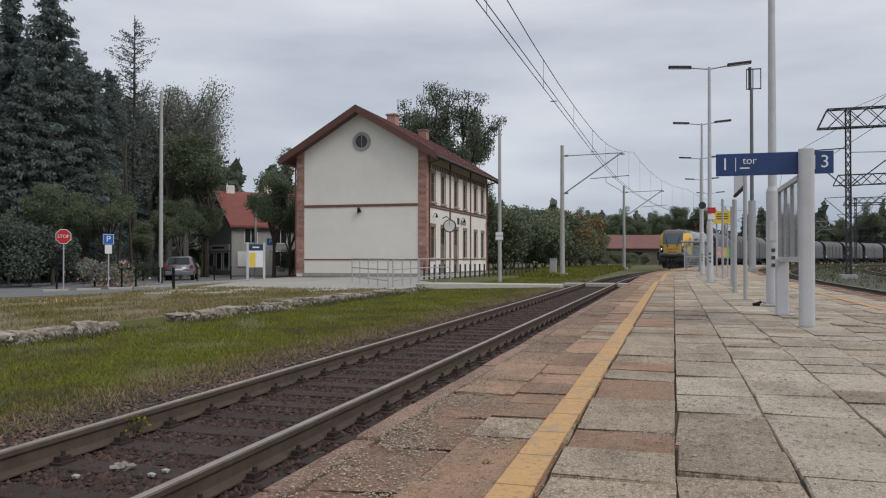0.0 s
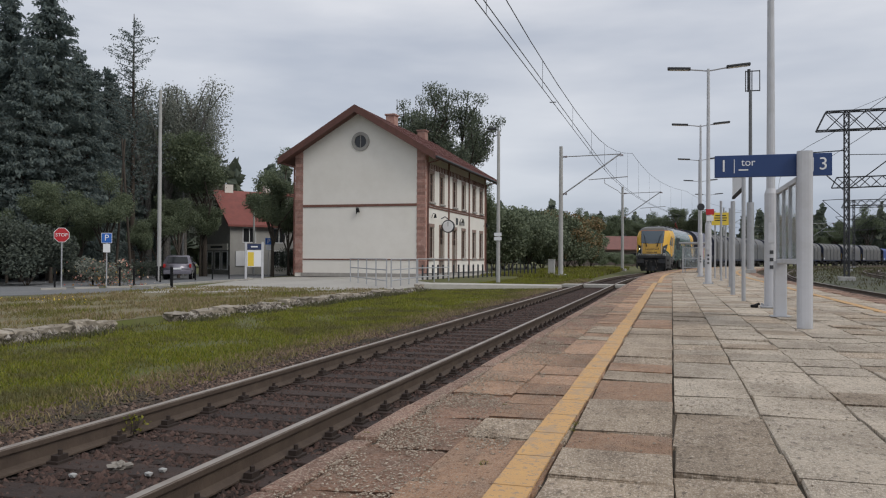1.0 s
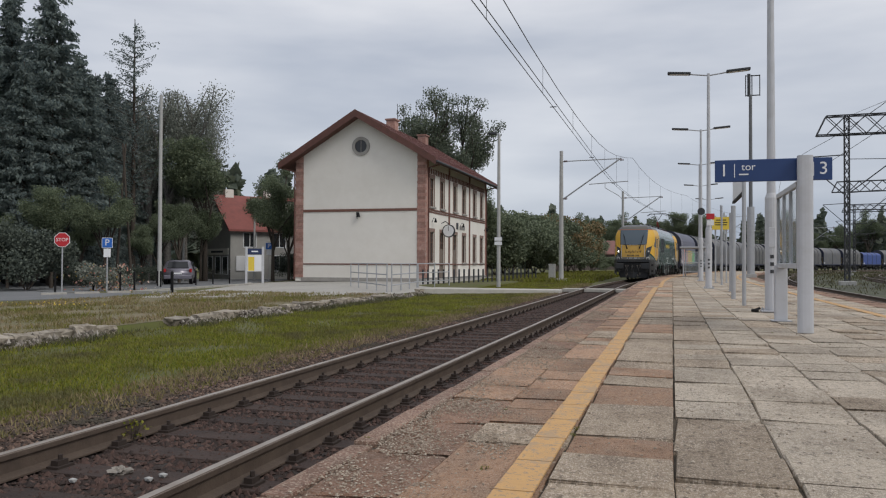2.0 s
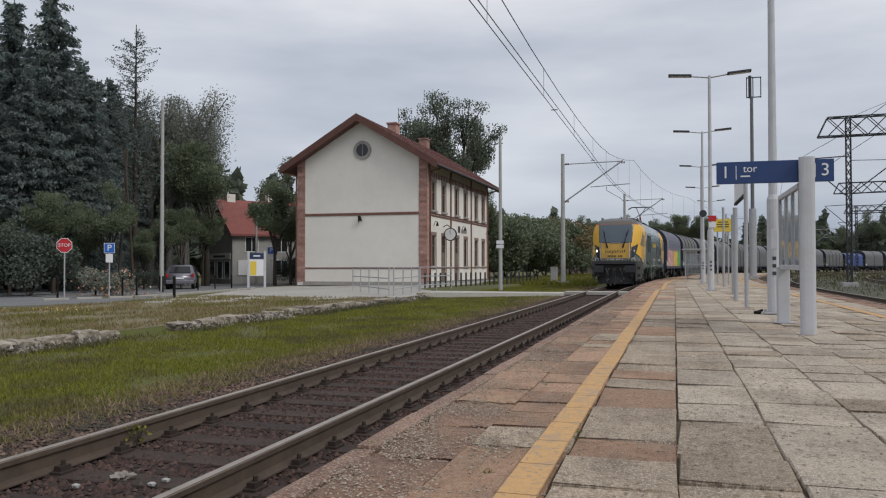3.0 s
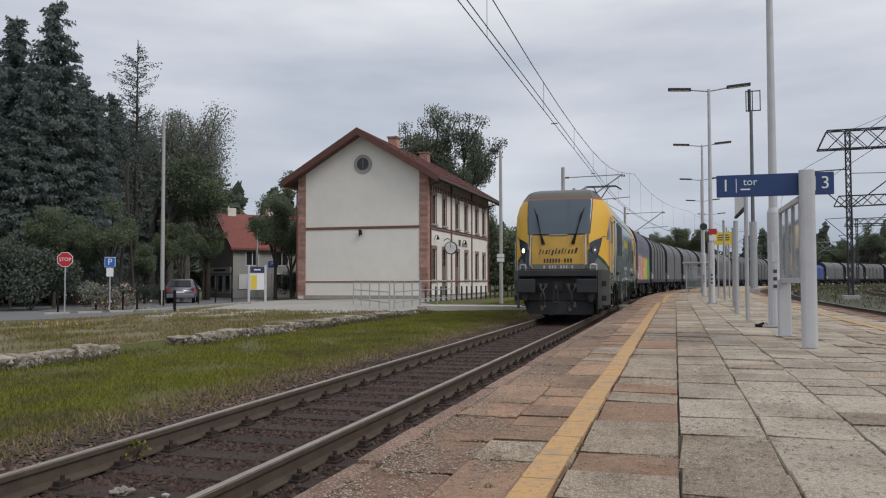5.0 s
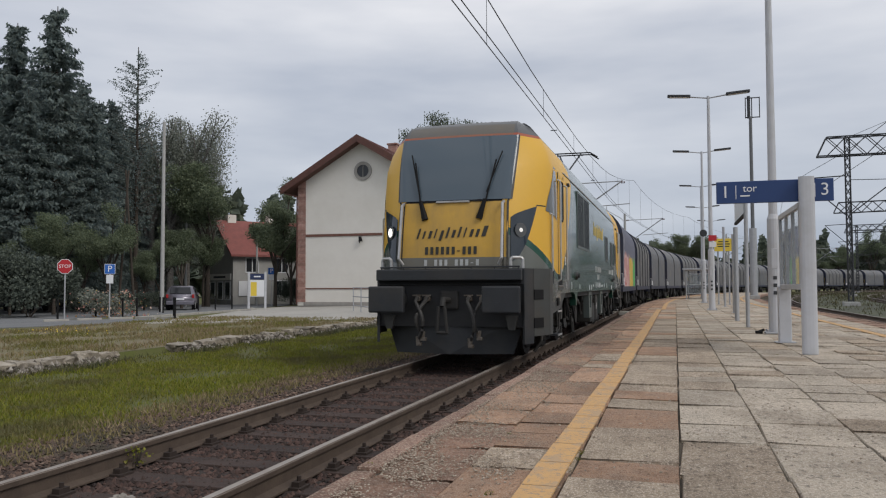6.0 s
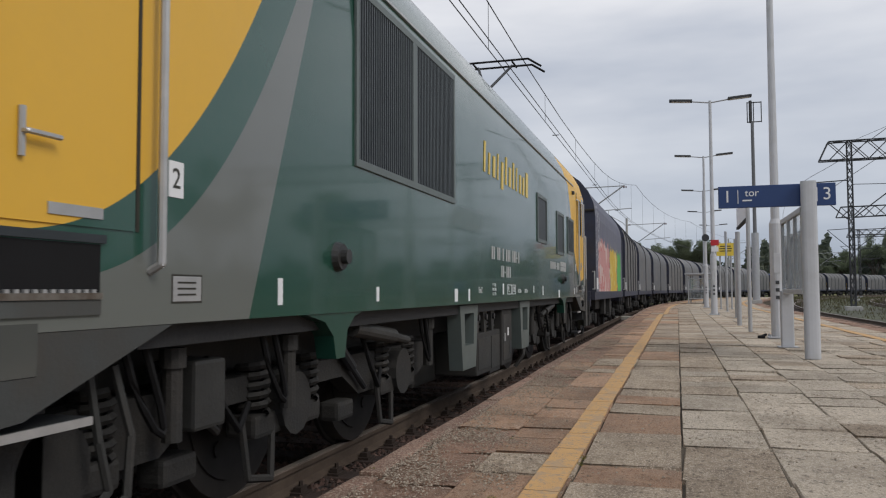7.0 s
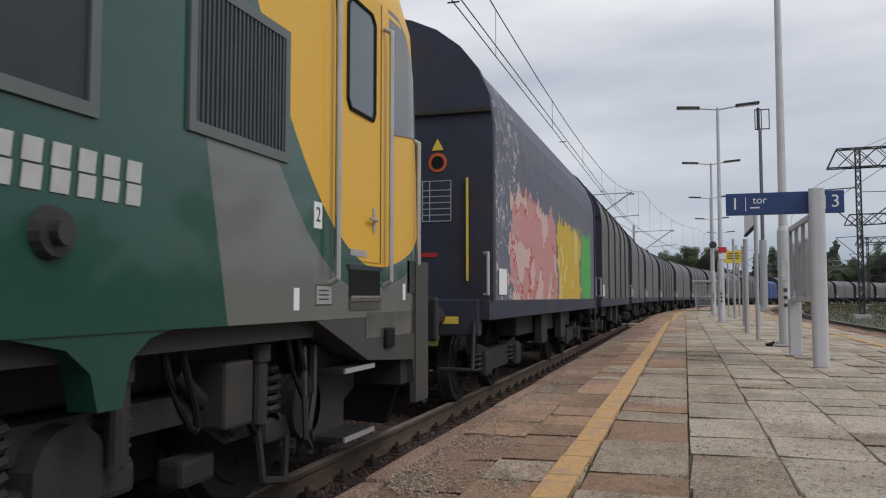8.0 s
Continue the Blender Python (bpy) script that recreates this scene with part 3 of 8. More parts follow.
    # windows and doors
    for m, h, z0, z1 in upper + lower:
        door = z0 < 0.3
        w = new("door" if door else "window")
        w.parent, w.location = st, (W, m, 0)
        part("pane", bx(-0.13, -0.11, -h, h, z0, z1), M["window_dark"], w)
        bm = bmesh.new()
        for a, b in ((-h, -h + 0.07), (h - 0.07, h), (-0.035, 0.035)):
            box(bm, -0.11, -0.07, a, b, z0, z1)
        for a, b in ((z0, z0 + 0.07), (z1 - 0.07, z1), (z1 - 0.75, z1 - 0.69)):
            box(bm, -0.113, -0.073, -h, h, a, b)
        part("frame", bm, M["frame_paint"], w)
        if door:
            part("leaf", bx(-0.108, -0.08, -h + 0.07, h - 0.07, z0 + 0.05, z0 + 2.2, bevel=0.01), M["door_grey"], w, "grey-brown wooden door leaf")
        bm = bmesh.new()
        box(bm, 0.0, 0.05, -h - 0.12, h + 0.12, z1, z1 + 0.24, bevel=0.01)
        part("lintel", bm, M["window_trim"], w, "brick window head")
        part("jamb", bx(0.0, 0.03, -h - 0.12, -h, z0, z1), M["window_trim"], w)
        part("jamb", bx(0.0, 0.03, h, h + 0.12, z0, z1), M["window_trim"], w)
        if not door:
            part("sill", bx(-0.05, 0.14, -h - 0.14, h + 0.14, z0 - 0.13, z0 - 0.005, bevel=0.01), M["plinth"], w, "pale stone sill")
    # frieze of small teeth under the eaves
    y = 0.7
    tooth = mesh_of("eaves_tooth", bx(W, W + 0.05, 0, 0.16, 7.12 + dz, 7.5 + dz), M["belt"])
    while y < L - 0.5:
        ob = new("eaves_tooth", tooth)
        ob.parent, ob.location = st, (0, y, 0)
        y += 0.42
    # roof: two thick slopes, gutter, barge boards
    over, ey = 0.95, 0.85
    k = (RIDGE_Z - EAVE_Z) / (W / 2)
    for sgn in (-1, 1):
        x_e = W / 2 + sgn * (W / 2 + over)
        bm = bmesh.new()
        prism(bm, [(W / 2, rz + 0.1), (x_e, ez + 0.1 - k * over), (x_e, ez + 0.32 - k * over), (W / 2, rz + 0.34)], "y", -ey, L + ey)
        slope = part("roof", bm, M["roof_tile"], st, "dark red tiled roof slope")
        # tile ridges along the slope
        bm = bmesh.new()
        y = -ey
        while y < L + ey - 0.1:
            prism(bm, [(W / 2, rz + 0.342), (x_e, ez + 0.322 - k * over), (x_e, ez + 0.37 - k * over), (W / 2, rz + 0.39)], "y", y, y + 0.1)
            y += 0.3
        part("tile_ribs", bm, M["roof_tile"], slope)
        for y0 in (-ey - 0.05, L + ey):
            bm = bmesh.new()
            prism(bm, [(W / 2, rz - 0.12), (x_e, ez - 0.12 - k * over), (x_e, ez + 0.36 - k * over), (W / 2, rz + 0.40)], "y", y0, y0 + 0.05)
            part("barge_board", bm, M["brown_wood"], st, "brown painted barge board")
        bm = bmesh.new()
        prism(bm, [(W / 2, rz - 0.04), (x_e, ez - 0.04 - k * over), (x_e, ez + 0.08 - k * over), (W / 2, rz + 0.08)], "y", -ey + 0.004, L + ey - 0.004)
        part("soffit", bm, M["brown_wood"], st)
        bm = bmesh.new()
        rod(bm, (x_e + sgn * 0.07, -ey, ez + 0.1 - k * over), (x_e + sgn * 0.07, L + ey, ez + 0.1 - k * over), 0.08, n=10)
        part("gutter", bm, M["dark_steel"], st, "dark metal gutter")
    # downpipes
    for x, y in ((W + 0.1, 0.3), (W + 0.1, L - 0.2)):
        bm = bmesh.new()
        tube(bm, [(W + over + 0.07, y, ez - k * over + 0.05), (x, y, ez - 0.75), (x, y, 0.1)], 0.055)
        part("downpipe", bm, M["brown_wood"], st)
    bm = bmesh.new()
    tube(bm, [(-over - 0.07, -ey + 0.1, ez - k * over + 0.05), (-0.05, -0.06, ez - 0.8), (-0.05, -0.06, 0.1)], 0.055)
    part("downpipe", bm, M["brown_wood"], st)
    for y in (5.6, 13.4):
        c = part("chimney", bx(W / 2 - 0.1, W / 2 + 0.6, y, y + 0.85, rz - 0.9, rz + 0.75, bevel=0.015), M["brick"], st, "red brick chimney")
        part("chimney_cap", bx(W / 2 - 0.18, W / 2 + 0.68, y - 0.08, y + 0.93, rz + 0.75, rz + 0.88, bevel=0.02), M["brick"], c)
    bm = bmesh.new()
    rod(bm, (W / 2 + 0.1, 7.6, rz), (W / 2 + 0.1, 7.6, rz + 2.4), 0.02, n=6)
    part("lightning_rod", bm, M["dark_steel"], st)
    # wall lamp on the gable and lamps on the front
    lamp = new("wall_lamp")
    lamp.parent, lamp.location = st, (W / 2 - 0.15, 0, 4.0 + dz)
    bm = bmesh.new()
    tube(bm, [(0, 0, 0), (0, -0.12, 0.42), (0.16, -0.2, 0.42)], 0.03)
    part("bracket", bm, M["black"], lamp)
    bm = bmesh.new()
    rod(bm, (0.16, -0.2, 0.1), (0.16, -0.2, 0.42), 0.15, 0.06, n=12)
    part("shade", bm, M["black"], lamp)
    for y in (1.4, 9.0, 17.3):
        lamp = new("wall_lamp")
        lamp.parent, lamp.location, lamp.scale = st, (W, y, 3.75 + dz), (0.7, 0.7, 0.7)
        bm = bmesh.new()
        tube(bm, [(0, 0, 0), (0.2, 0, 0.45), (0.4, 0, 0.4)], 0.025)
        part("bracket", bm, M["black"], lamp)
        bm = bmesh.new()
        rod(bm, (0.4, 0, 0.0), (0.4, 0, 0.4), 0.16, 0.05, n=12)
        part("shade", bm, M["black"], lamp)
    # station clock on its bracket and the name letters as bars
    ck = new("clock")
    ck.parent, ck.location = st, (W, 3.8, 3.25 + dz)
    bm = bmesh.new()
    rod(bm, (0.55, -0.09, 0), (0.55, 0.09, 0), 0.47, n=28)
    part("clock_case", bm, M["dark_steel"], ck)
    bm = bmesh.new()
    rod(bm, (0.55, -0.1, 0), (0.55, -0.092, 0), 0.40, n=28)
    part("clock_face", bm, M["sign_white"], ck)
    part("clock_pointer", bx(0.535, 0.565, -0.115, -0.104, 0.0, 0.34), M["black"], ck)
    bm = bmesh.new()
    tube(bm, [(0, 0, 0.55), (0.3, 0, 0.70), (0.55, 0, 0.5)], 0.03)
    part("bracket", bm, M["dark_steel"], ck)
    for i, (y, w) in enumerate(((7.9, 0.5), (8.9, 0.3), (9.33, 0.28), (9.73, 0.3), (10.14, 0.28))):
        part("letter_bar", bx(W, W + 0.04, y, y + w, 3.55 + dz, 3.55 + dz + (0.5 if i == 0 else 0.3)), M["grey_paint" if i else "dark_steel"], st)
    return st


station()

# ---- train: paint ----
HALF = 9.45               # half the locomotive's body


def shader_tools(m):
    n, l = m.node_tree.nodes, m.node_tree.links

    def op(kind, a, b=0.0, c=0.0):
        x = n.new("ShaderNodeMath")
        x.operation = kind
        for slot, v in zip(range(3), (a, b, c)):
            if isinstance(v, (int, float)):
                x.inputs[slot].default_value = v
            else:
                l.new(v, x.inputs[slot])
        return x.outputs[0]

    def blend(f, a, b):
        x = n.new("ShaderNodeMixRGB")
        for slot, v in zip(range(3), (f, a, b)):
            if isinstance(v, (int, float)):
                x.inputs[slot].default_value = v
            elif isinstance(v, tuple):
                x.inputs[slot].default_value = (*v, 1)
            else:
                l.new(v, x.inputs[slot])
        return x.outputs[0]

    co = n.new("ShaderNodeTexCoord")
    sep = n.new("ShaderNodeSeparateXYZ")
    l.new(co.outputs["Object"], sep.inputs[0])

    def grain(s, detail=5.0, rough=0.6, stretch=None):
        t = n.new("ShaderNodeTexNoise")
        t.inputs["Scale"].default_value, t.inputs["Detail"].default_value, t.inputs["Roughness"].default_value = s, detail, rough
        if stretch:
            mp = n.new("ShaderNodeMapping")
            mp.inputs["Scale"].default_value = stretch
            l.new(co.outputs["Object"], mp.inputs["Vector"])
            l.new(mp.outputs[0], t.inputs["Vector"])
        else:
            l.new(co.outputs["Object"], t.inputs["Vector"])
        return t.outputs["Fac"]

    return n, l, op, blend, sep.outputs, grain


def livery():
    """Yellow cab fields edged in green, grey cab ends, dark green body."""
    m = bpy.data.materials.new("livery")
    m.use_nodes = True
    n, l, op, blend, (x, y, z), grain = shader_tools(m)
    b = n["Principled BSDF"]
    e = op("SUBTRACT", HALF, op("ABSOLUTE", y))
    ax = op("ABSOLUTE", x)
    d = op("SUBTRACT", e, 1.85)
    k = op("ADD", 0.26, op("MULTIPLY", op("GREATER_THAN", d, 0.0), 0.26))
    zb = op("ADD", 1.47, op("MULTIPLY", op("MULTIPLY", d, d), k))
    cab_front = op("MULTIPLY", op("LESS_THAN", ax, 0.925), op("LESS_THAN", e, 0.85))
    over = op("SUBTRACT", z, zb)
    yellow = op("GREATER_THAN", over, 0.0)
    band = op("GREATER_THAN", over, op("SUBTRACT", -0.13, op("MULTIPLY", op("MAXIMUM", d, 0.0), 0.22)))
    rear = op("GREATER_THAN", y, 0.0)
    green_body = op("GREATER_THAN", e, op("ADD", op("ADD", 3.32, op("MULTIPLY", rear, 0.31)), op("MULTIPLY", op("SUBTRACT", z, 1.15), op("SUBTRACT", 0.38, op("MULTIPLY", rear, 0.145)))))
    col = blend(green_body, (0.138, 0.148, 0.138), (0.009, 0.062, 0.043))
    col = blend(op("MULTIPLY", band, op("SUBTRACT", 1.0, green_body)), col, (0.017, 0.075, 0.055))
    near_cab = op("LESS_THAN", e, 4.2)
    col = blend(op("MULTIPLY", yellow, near_cab), col, (0.72, 0.415, 0.042))
    col = blend(cab_front, col, blend(op("GREATER_THAN", z, 1.735), (0.138, 0.148, 0.138), (0.72, 0.415, 0.042)))
    roof = op("GREATER_THAN", z, 3.84)
    col = blend(roof, col, (0.10, 0.105, 0.11))
    edge = op("MULTIPLY", op("MULTIPLY", op("GREATER_THAN", z, 3.79), op("LESS_THAN", z, 3.84)), op("LESS_THAN", e, 1.2))
    col = blend(edge, col, (0.36, 0.085, 0.04))
    # cab grey darkened low down: the fall of light there is painted in
    low = op("LESS_THAN", z, op("SUBTRACT", 1.17, op("MULTIPLY", op("GREATER_THAN", e, 2.0), 0.5)))
    col = blend(low, col, (0.07, 0.075, 0.072))
    grime = op("MULTIPLY", cab_front, op("MULTIPLY", grain(3.5, 6, 0.7, (1, 1, 0.35)), 1.5))
    dirt = op("ADD", op("MULTIPLY", op("MULTIPLY", grain(2.2, 6, 0.7, (1, 1, 0.4)), grain(14, 4)), 0.14), op("MULTIPLY", grime, grain(1.1, 3)))
    col = blend(dirt, col, (0.16, 0.13, 0.09))
    l.new(col, b.inputs["Base Color"])
    # the cab's yellow is weathered and dull, the sides keep their gloss
    dull = op("MAXIMUM", cab_front, op("MULTIPLY", yellow, near_cab))
    l.new(op("ADD", op("ADD", 0.15, op("MULTIPLY", dull, 0.27)), op("MULTIPLY", grain(3.0), 0.16)), b.inputs["Roughness"])
    b.inputs["Specular IOR Level"].default_value = 0.45
    l.new(op("SUBTRACT", 0.45, op("MULTIPLY", dull, 0.38)), b.inputs["Coat Weight"])
    b.inputs["Coat Roughness"].default_value = 0.06
    bu = n.new("ShaderNodeBump")
    bu.inputs["Strength"].default_value, bu.inputs["Distance"].default_value = 0.06, 0.03
    l.new(grain(1.3, 2), bu.inputs["Height"])
    l.new(bu.outputs[0], b.inputs["Normal"])
    return m


def graffiti():
    """A tarpaulin with sprayed colour fields along its lower half."""
    m = bpy.data.materials.new("graffiti_tarp")
    m.use_nodes = True
    n, l, op, blend, (x, y, z), grain = shader_tools(m)
    b = n["Principled BSDF"]
    wob = op("MULTIPLY", op("SUBTRACT", grain(1.6, 6, 0.65), 0.5), 1.5)
    fine = op("MULTIPLY", op("SUBTRACT", grain(5, 4, 0.6), 0.5), 0.7)
    yy, zz = op("ADD", y, op("ADD", wob, fine)), op("ADD", z, op("ADD", op("MULTIPLY", wob, 0.6), fine))
    col = blend(grain(2.0, 6), (0.09, 0.105, 0.19), (0.165, 0.17, 0.19))
    low = op("LESS_THAN", zz, 2.6)

    def field(y0, y1, colour):
        return op("MULTIPLY", low, op("MULTIPLY", op("GREATER_THAN", yy, y0), op("LESS_THAN", yy, y1)))

    letters = op("GREATER_THAN", grain(1.9, 3, 0.5), 0.53)
    col = blend(field(-4.2, -0.6, 0), col, blend(letters, (0.55, 0.27, 0.26), (0.62, 0.45, 0.42)))
    outline = op("LESS_THAN", op("ABSOLUTE", op("SUBTRACT", grain(1.9, 3, 0.5), 0.53)), 0.012)
    col = blend(op("MULTIPLY", field(-4.2, 2.8, 0), outline), col, (0.5, 0.05, 0.06))
    col = blend(field(-0.4, 2.6, 0), col, blend(letters, (0.62, 0.42, 0.04), (0.65, 0.55, 0.16)))
    col = blend(field(2.8, 4.4, 0), col, (0.07, 0.42, 0.08))
    tags = op("MULTIPLY", op("LESS_THAN", op("ABSOLUTE", op("SUBTRACT", grain(3.1, 2), 0.5)), 0.012), op("LESS_THAN", y, -3.6))
    col = blend(tags, col, (0.5, 0.5, 0.52))
    col = blend(op("MULTIPLY", grain(9, 6), 0.35), col, (0.09, 0.085, 0.08))
    l.new(col, b.inputs["Base Color"])
    b.inputs["Roughness"].default_value = 0.75
    bu = n.new("ShaderNodeBump")
    bu.inputs["Strength"].default_value, bu.inputs["Distance"].default_value = 0.6, 0.08
    l.new(grain(1.3, 4, 0.5, (1, 2.2, 0.7)), bu.inputs["Height"])
    l.new(bu.outputs[0], b.inputs["Normal"])
    return m


M.update({
    "livery": livery(), "graffiti": graffiti(),
    "loco_dark": mat("loco_dark", (0.026, 0.029, 0.033), 0.5, (0.018, 0.020, 0.023), 4, 0.15, 40, stains=(0.06, 0.05, 0.04), stain_scale=1.2, stain_amount=0.4),
    "bogie": mat("bogie", (0.018, 0.018, 0.018), 0.75, (0.028, 0.026, 0.023), 7, 0.3, 50, stains=(0.034, 0.029, 0.025), stain_scale=2),
    "wheel": mat("wheel", (0.045, 0.04, 0.037), 0.6, (0.03, 0.027, 0.025), 6, metal=0.3),
    # base colour raised to blue-grey to carry the reflected sky
    "screen": glass_mat("screen", (0.08, 0.108, 0.135), 0.06),
    "lamp_glass": glass_mat("lamp_glass", (0.03, 0.04, 0.052), 0.06),
    "steel": mat("steel", (0.5, 0.5, 0.5), 0.4, (0.4, 0.4, 0.4), 8, metal=0.5),
    "rib": mat("rib", (0.045, 0.046, 0.05), 0.6, (0.03, 0.031, 0.034), 4),
    "hood": mat("hood", (0.125, 0.125, 0.125), 0.6, (0.085, 0.086, 0.088), 2.5, 0.25, 14, stains=(0.19, 0.18, 0.165), stain_scale=0.9, stain_amount=0.6),
    "hood_pale": mat("hood_pale", (0.135, 0.14, 0.15), 0.6, (0.095, 0.098, 0.105), 2.5, 0.2, 14, stains=(0.2, 0.17, 0.13), stain_scale=0.8),
    "navy": mat("navy", (0.022, 0.03, 0.062), 0.6, (0.018, 0.02, 0.035), 3, 0.1, stains=(0.05, 0.042, 0.04), stain_scale=1),
    "wagon_blue": mat("wagon_blue", (0.05, 0.09, 0.28), 0.6, (0.04, 0.07, 0.22), 2),
    "logo_yellow": mat("logo_yellow", (0.75, 0.55, 0.10), 0.4, (0.7, 0.5, 0.09), 3),
    "letter_dark": mat("letter_dark", (0.03, 0.028, 0.02), 0.5),
    "lamp_bowl": mat("lamp_bowl", (0.10, 0.105, 0.11), 0.35, (0.08, 0.085, 0.09), 9),
    "dim_lamp": glow_mat("dim_lamp", (1.0, 0.95, 0.85), 0.28),
    "headlight": glow_mat("headlight", (1.0, 0.95, 0.85), 3.0),
    "grille": mat("grille", (0.026, 0.033, 0.038), 0.5, (0.018, 0.024, 0.028), 5),
    "red_valve": mat("red_valve", (0.4, 0.03, 0.03), 0.5),
})


# ---- locomotive ----
def lerp(table, v):
    for (a, p), (b, q) in zip(table, table[1:]):
        if v <= b:
            return p + (q - p) * max(0.0, (v - a) / (b - a))
    return table[-1][1]


FRONT_E = [(1.0, 0.02), (1.62, 0.03), (2.2, 0.09), (2.67, 0.18), (3.2, 0.35), (3.7, 0.57), (3.85, 0.65), (4.02, 0.80), (4.12, 1.05), (4.2, 1.55)]
FRONT_W = [(1.0, 0.93), (2.67, 0.91), (3.6, 0.985), (3.85, 1.0), (4.12, 0.92), (4.2, 0.75)]
SIDE_W = [(1.0, 1.5), (2.9, 1.5), (3.3, 1.488), (3.6, 1.40), (3.85, 1.26), (4.02, 1.12), (4.12, 0.99), (4.2, 0.80)]


def skin(u, z, lift=0.0):
    """The cab's surface: u 0 to 1 across half the front, 1 to 2 round the cheek, 2 to 3 along the side. Gives x, distance from the end, z."""
    fe, fw, sw = lerp(FRONT_E, z), lerp(FRONT_W, z), lerp(SIDE_W, z)
    es = max(1.15, fe + 0.25)

    def at(u):
        if u <= 1:
            return Vector((fw * u, fe + 0.05 * u * u, z))
        if u <= 2:
            t = u - 1
            p0, p1, p2 = Vector((fw, fe + 0.05, z)), Vector((sw - 0.05, fe + 0.42, z)), Vector((sw, es, z))
            return p0 * (1 - t) ** 2 + p1 * 2 * t * (1 - t) + p2 * t * t
        return Vector((sw, es + (2.0 - es) * (u - 2), z))
    p = at(u)
    if lift:
        a, b = at(max(0, u - 0.02)), at(min(3, u + 0.02))
        t = b - a
        nrm = Vector((-t.y, t.x, 0)).normalized() * -1
        p = p + nrm * lift
    return p


def cab_patch(bm, us, zs, end, sides=(1, -1), lift=0.0, back=0.0):
    """A grid of the cab's surface at one end (end -1 front, 1 back). zs may hold functions of u."""
    for s in sides:
        grid = []
        for zf in zs:
            row = []
            for u in us:
                z = zf(u) if callable(zf) else zf
                p = skin(u, z, lift)
                row.append(bm.verts.new((s * p.x, end * (HALF - p.y), p.z)))
            grid.append(row)
        for r0, r1 in zip(grid, grid[1:]):
            for i in range(len(us) - 1):
                bm.faces.new((r0[i], r0[i + 1], r1[i + 1], r1[i]))
    bmesh.ops.remove_doubles(bm, verts=bm.verts, dist=0.001)
    bmesh.ops.recalc_face_normals(bm, faces=bm.faces)
    c = Vector((0, 0, 2))
    if bm.faces and sum((f.calc_center_median() - c).dot(f.normal) for f in bm.faces) < 0:
        bmesh.ops.reverse_faces(bm, faces=bm.faces)
    return bm


LOGO = "ArxoghxhoxxX"         # heights of a flowing twelve-letter word, letter by letter
HEIGHTS = {"A": (0.0, 1.0, 0.30), "h": (0.0, 1.0, 0.34), "g": (-0.25, 0.72, 0.46), "x": (0.0, 0.72, 0.46), "o": (0.0, 0.9, 0.22), "r": (0.0, 0.72, 0.30), "X": (0.0, 1.0, 0.66)}


def word_bars(name, word, parent, material, start, pitch, height, place, slant=0.0):
    """Writing that is not spelt out: one plain bar for each letter, with its rise and fall."""
    for i, ch in enumerate(word):
        if ch == " ":
            continue
        lo_, hi_, wd = (0.38, 0.5, 0.5) if ch == "-" else HEIGHTS[ch] if word == LOGO or ch == "X" else (0.0, 1.0, 0.55)
        u0, u1 = start + i * pitch, start + i * pitch + wd * pitch
        bm = bmesh.new()
        pts = [(u + slant * v * height, v * height) for u, v in ((u0, lo_), (u1, lo_), (u1, hi_), (u0, hi_))]
        vs = [bm.verts.new(place(u, v, w)) for w in (0, 0.005) for u, v in pts]
        for f in ((0, 1, 2, 3), (7, 6, 5, 4), (0, 4, 5, 1), (1, 5, 6, 2), (2, 6, 7, 3), (3, 7, 4, 0)):
            bm.faces.new([vs[k] for k in f])
        bmesh.ops.recalc_face_normals(bm, faces=bm.faces)
        part(name, bm, material, parent)


def wheel_mesh(r, gauge=1.36):
    bm = bmesh.new()
    for s in (-1, 1):
        rod(bm, (s * gauge / 2, 0, 0), (s * (gauge / 2 + 0.03), 0, 0), r + 0.03, n=36)
        rod(bm, (s * (gauge / 2 + 0.03), 0, 0), (s * (gauge / 2 + 0.135), 0, 0), r, r - 0.01, n=36)
        rod(bm, (s * (gauge / 2 + 0.13), 0, 0), (s * (gauge / 2 + 0.15), 0, 0), r * 0.8, r * 0.8, n=28)
        rod(bm, (s * (gauge / 2 + 0.1), 0, 0), (s * (gauge / 2 + 0.22), 0, 0), 0.16, n=16)
        for k in range(6):
            a = k * math.tau / 6
            rod(bm, (s * (gauge / 2 + 0.14), 0.55 * r * math.cos(a), 0.55 * r * math.sin(a)),
                (s * (gauge / 2 + 0.165), 0.55 * r * math.cos(a), 0.55 * r * math.sin(a)), 0.05, n=8)
    rod(bm, (-gauge / 2, 0, 0), (gauge / 2, 0, 0), 0.09, n=12)
    return mesh_of("wheelset", bm, M["wheel"], False)


WHEELS = []               # (wheelset, its place on the vehicle, radius, vehicle)


def coil(bm, x, y, z0, z1, r, turns=5, wire=0.022):
    pts = [(x + r * math.cos(a), y + r * math.sin(a), z0 + (z1 - z0) * i / (turns * 10)) for i, a in
           ((i, i * math.tau / 10) for i in range(turns * 10 + 1))]
    path_tube(bm, pts, wire, 5)


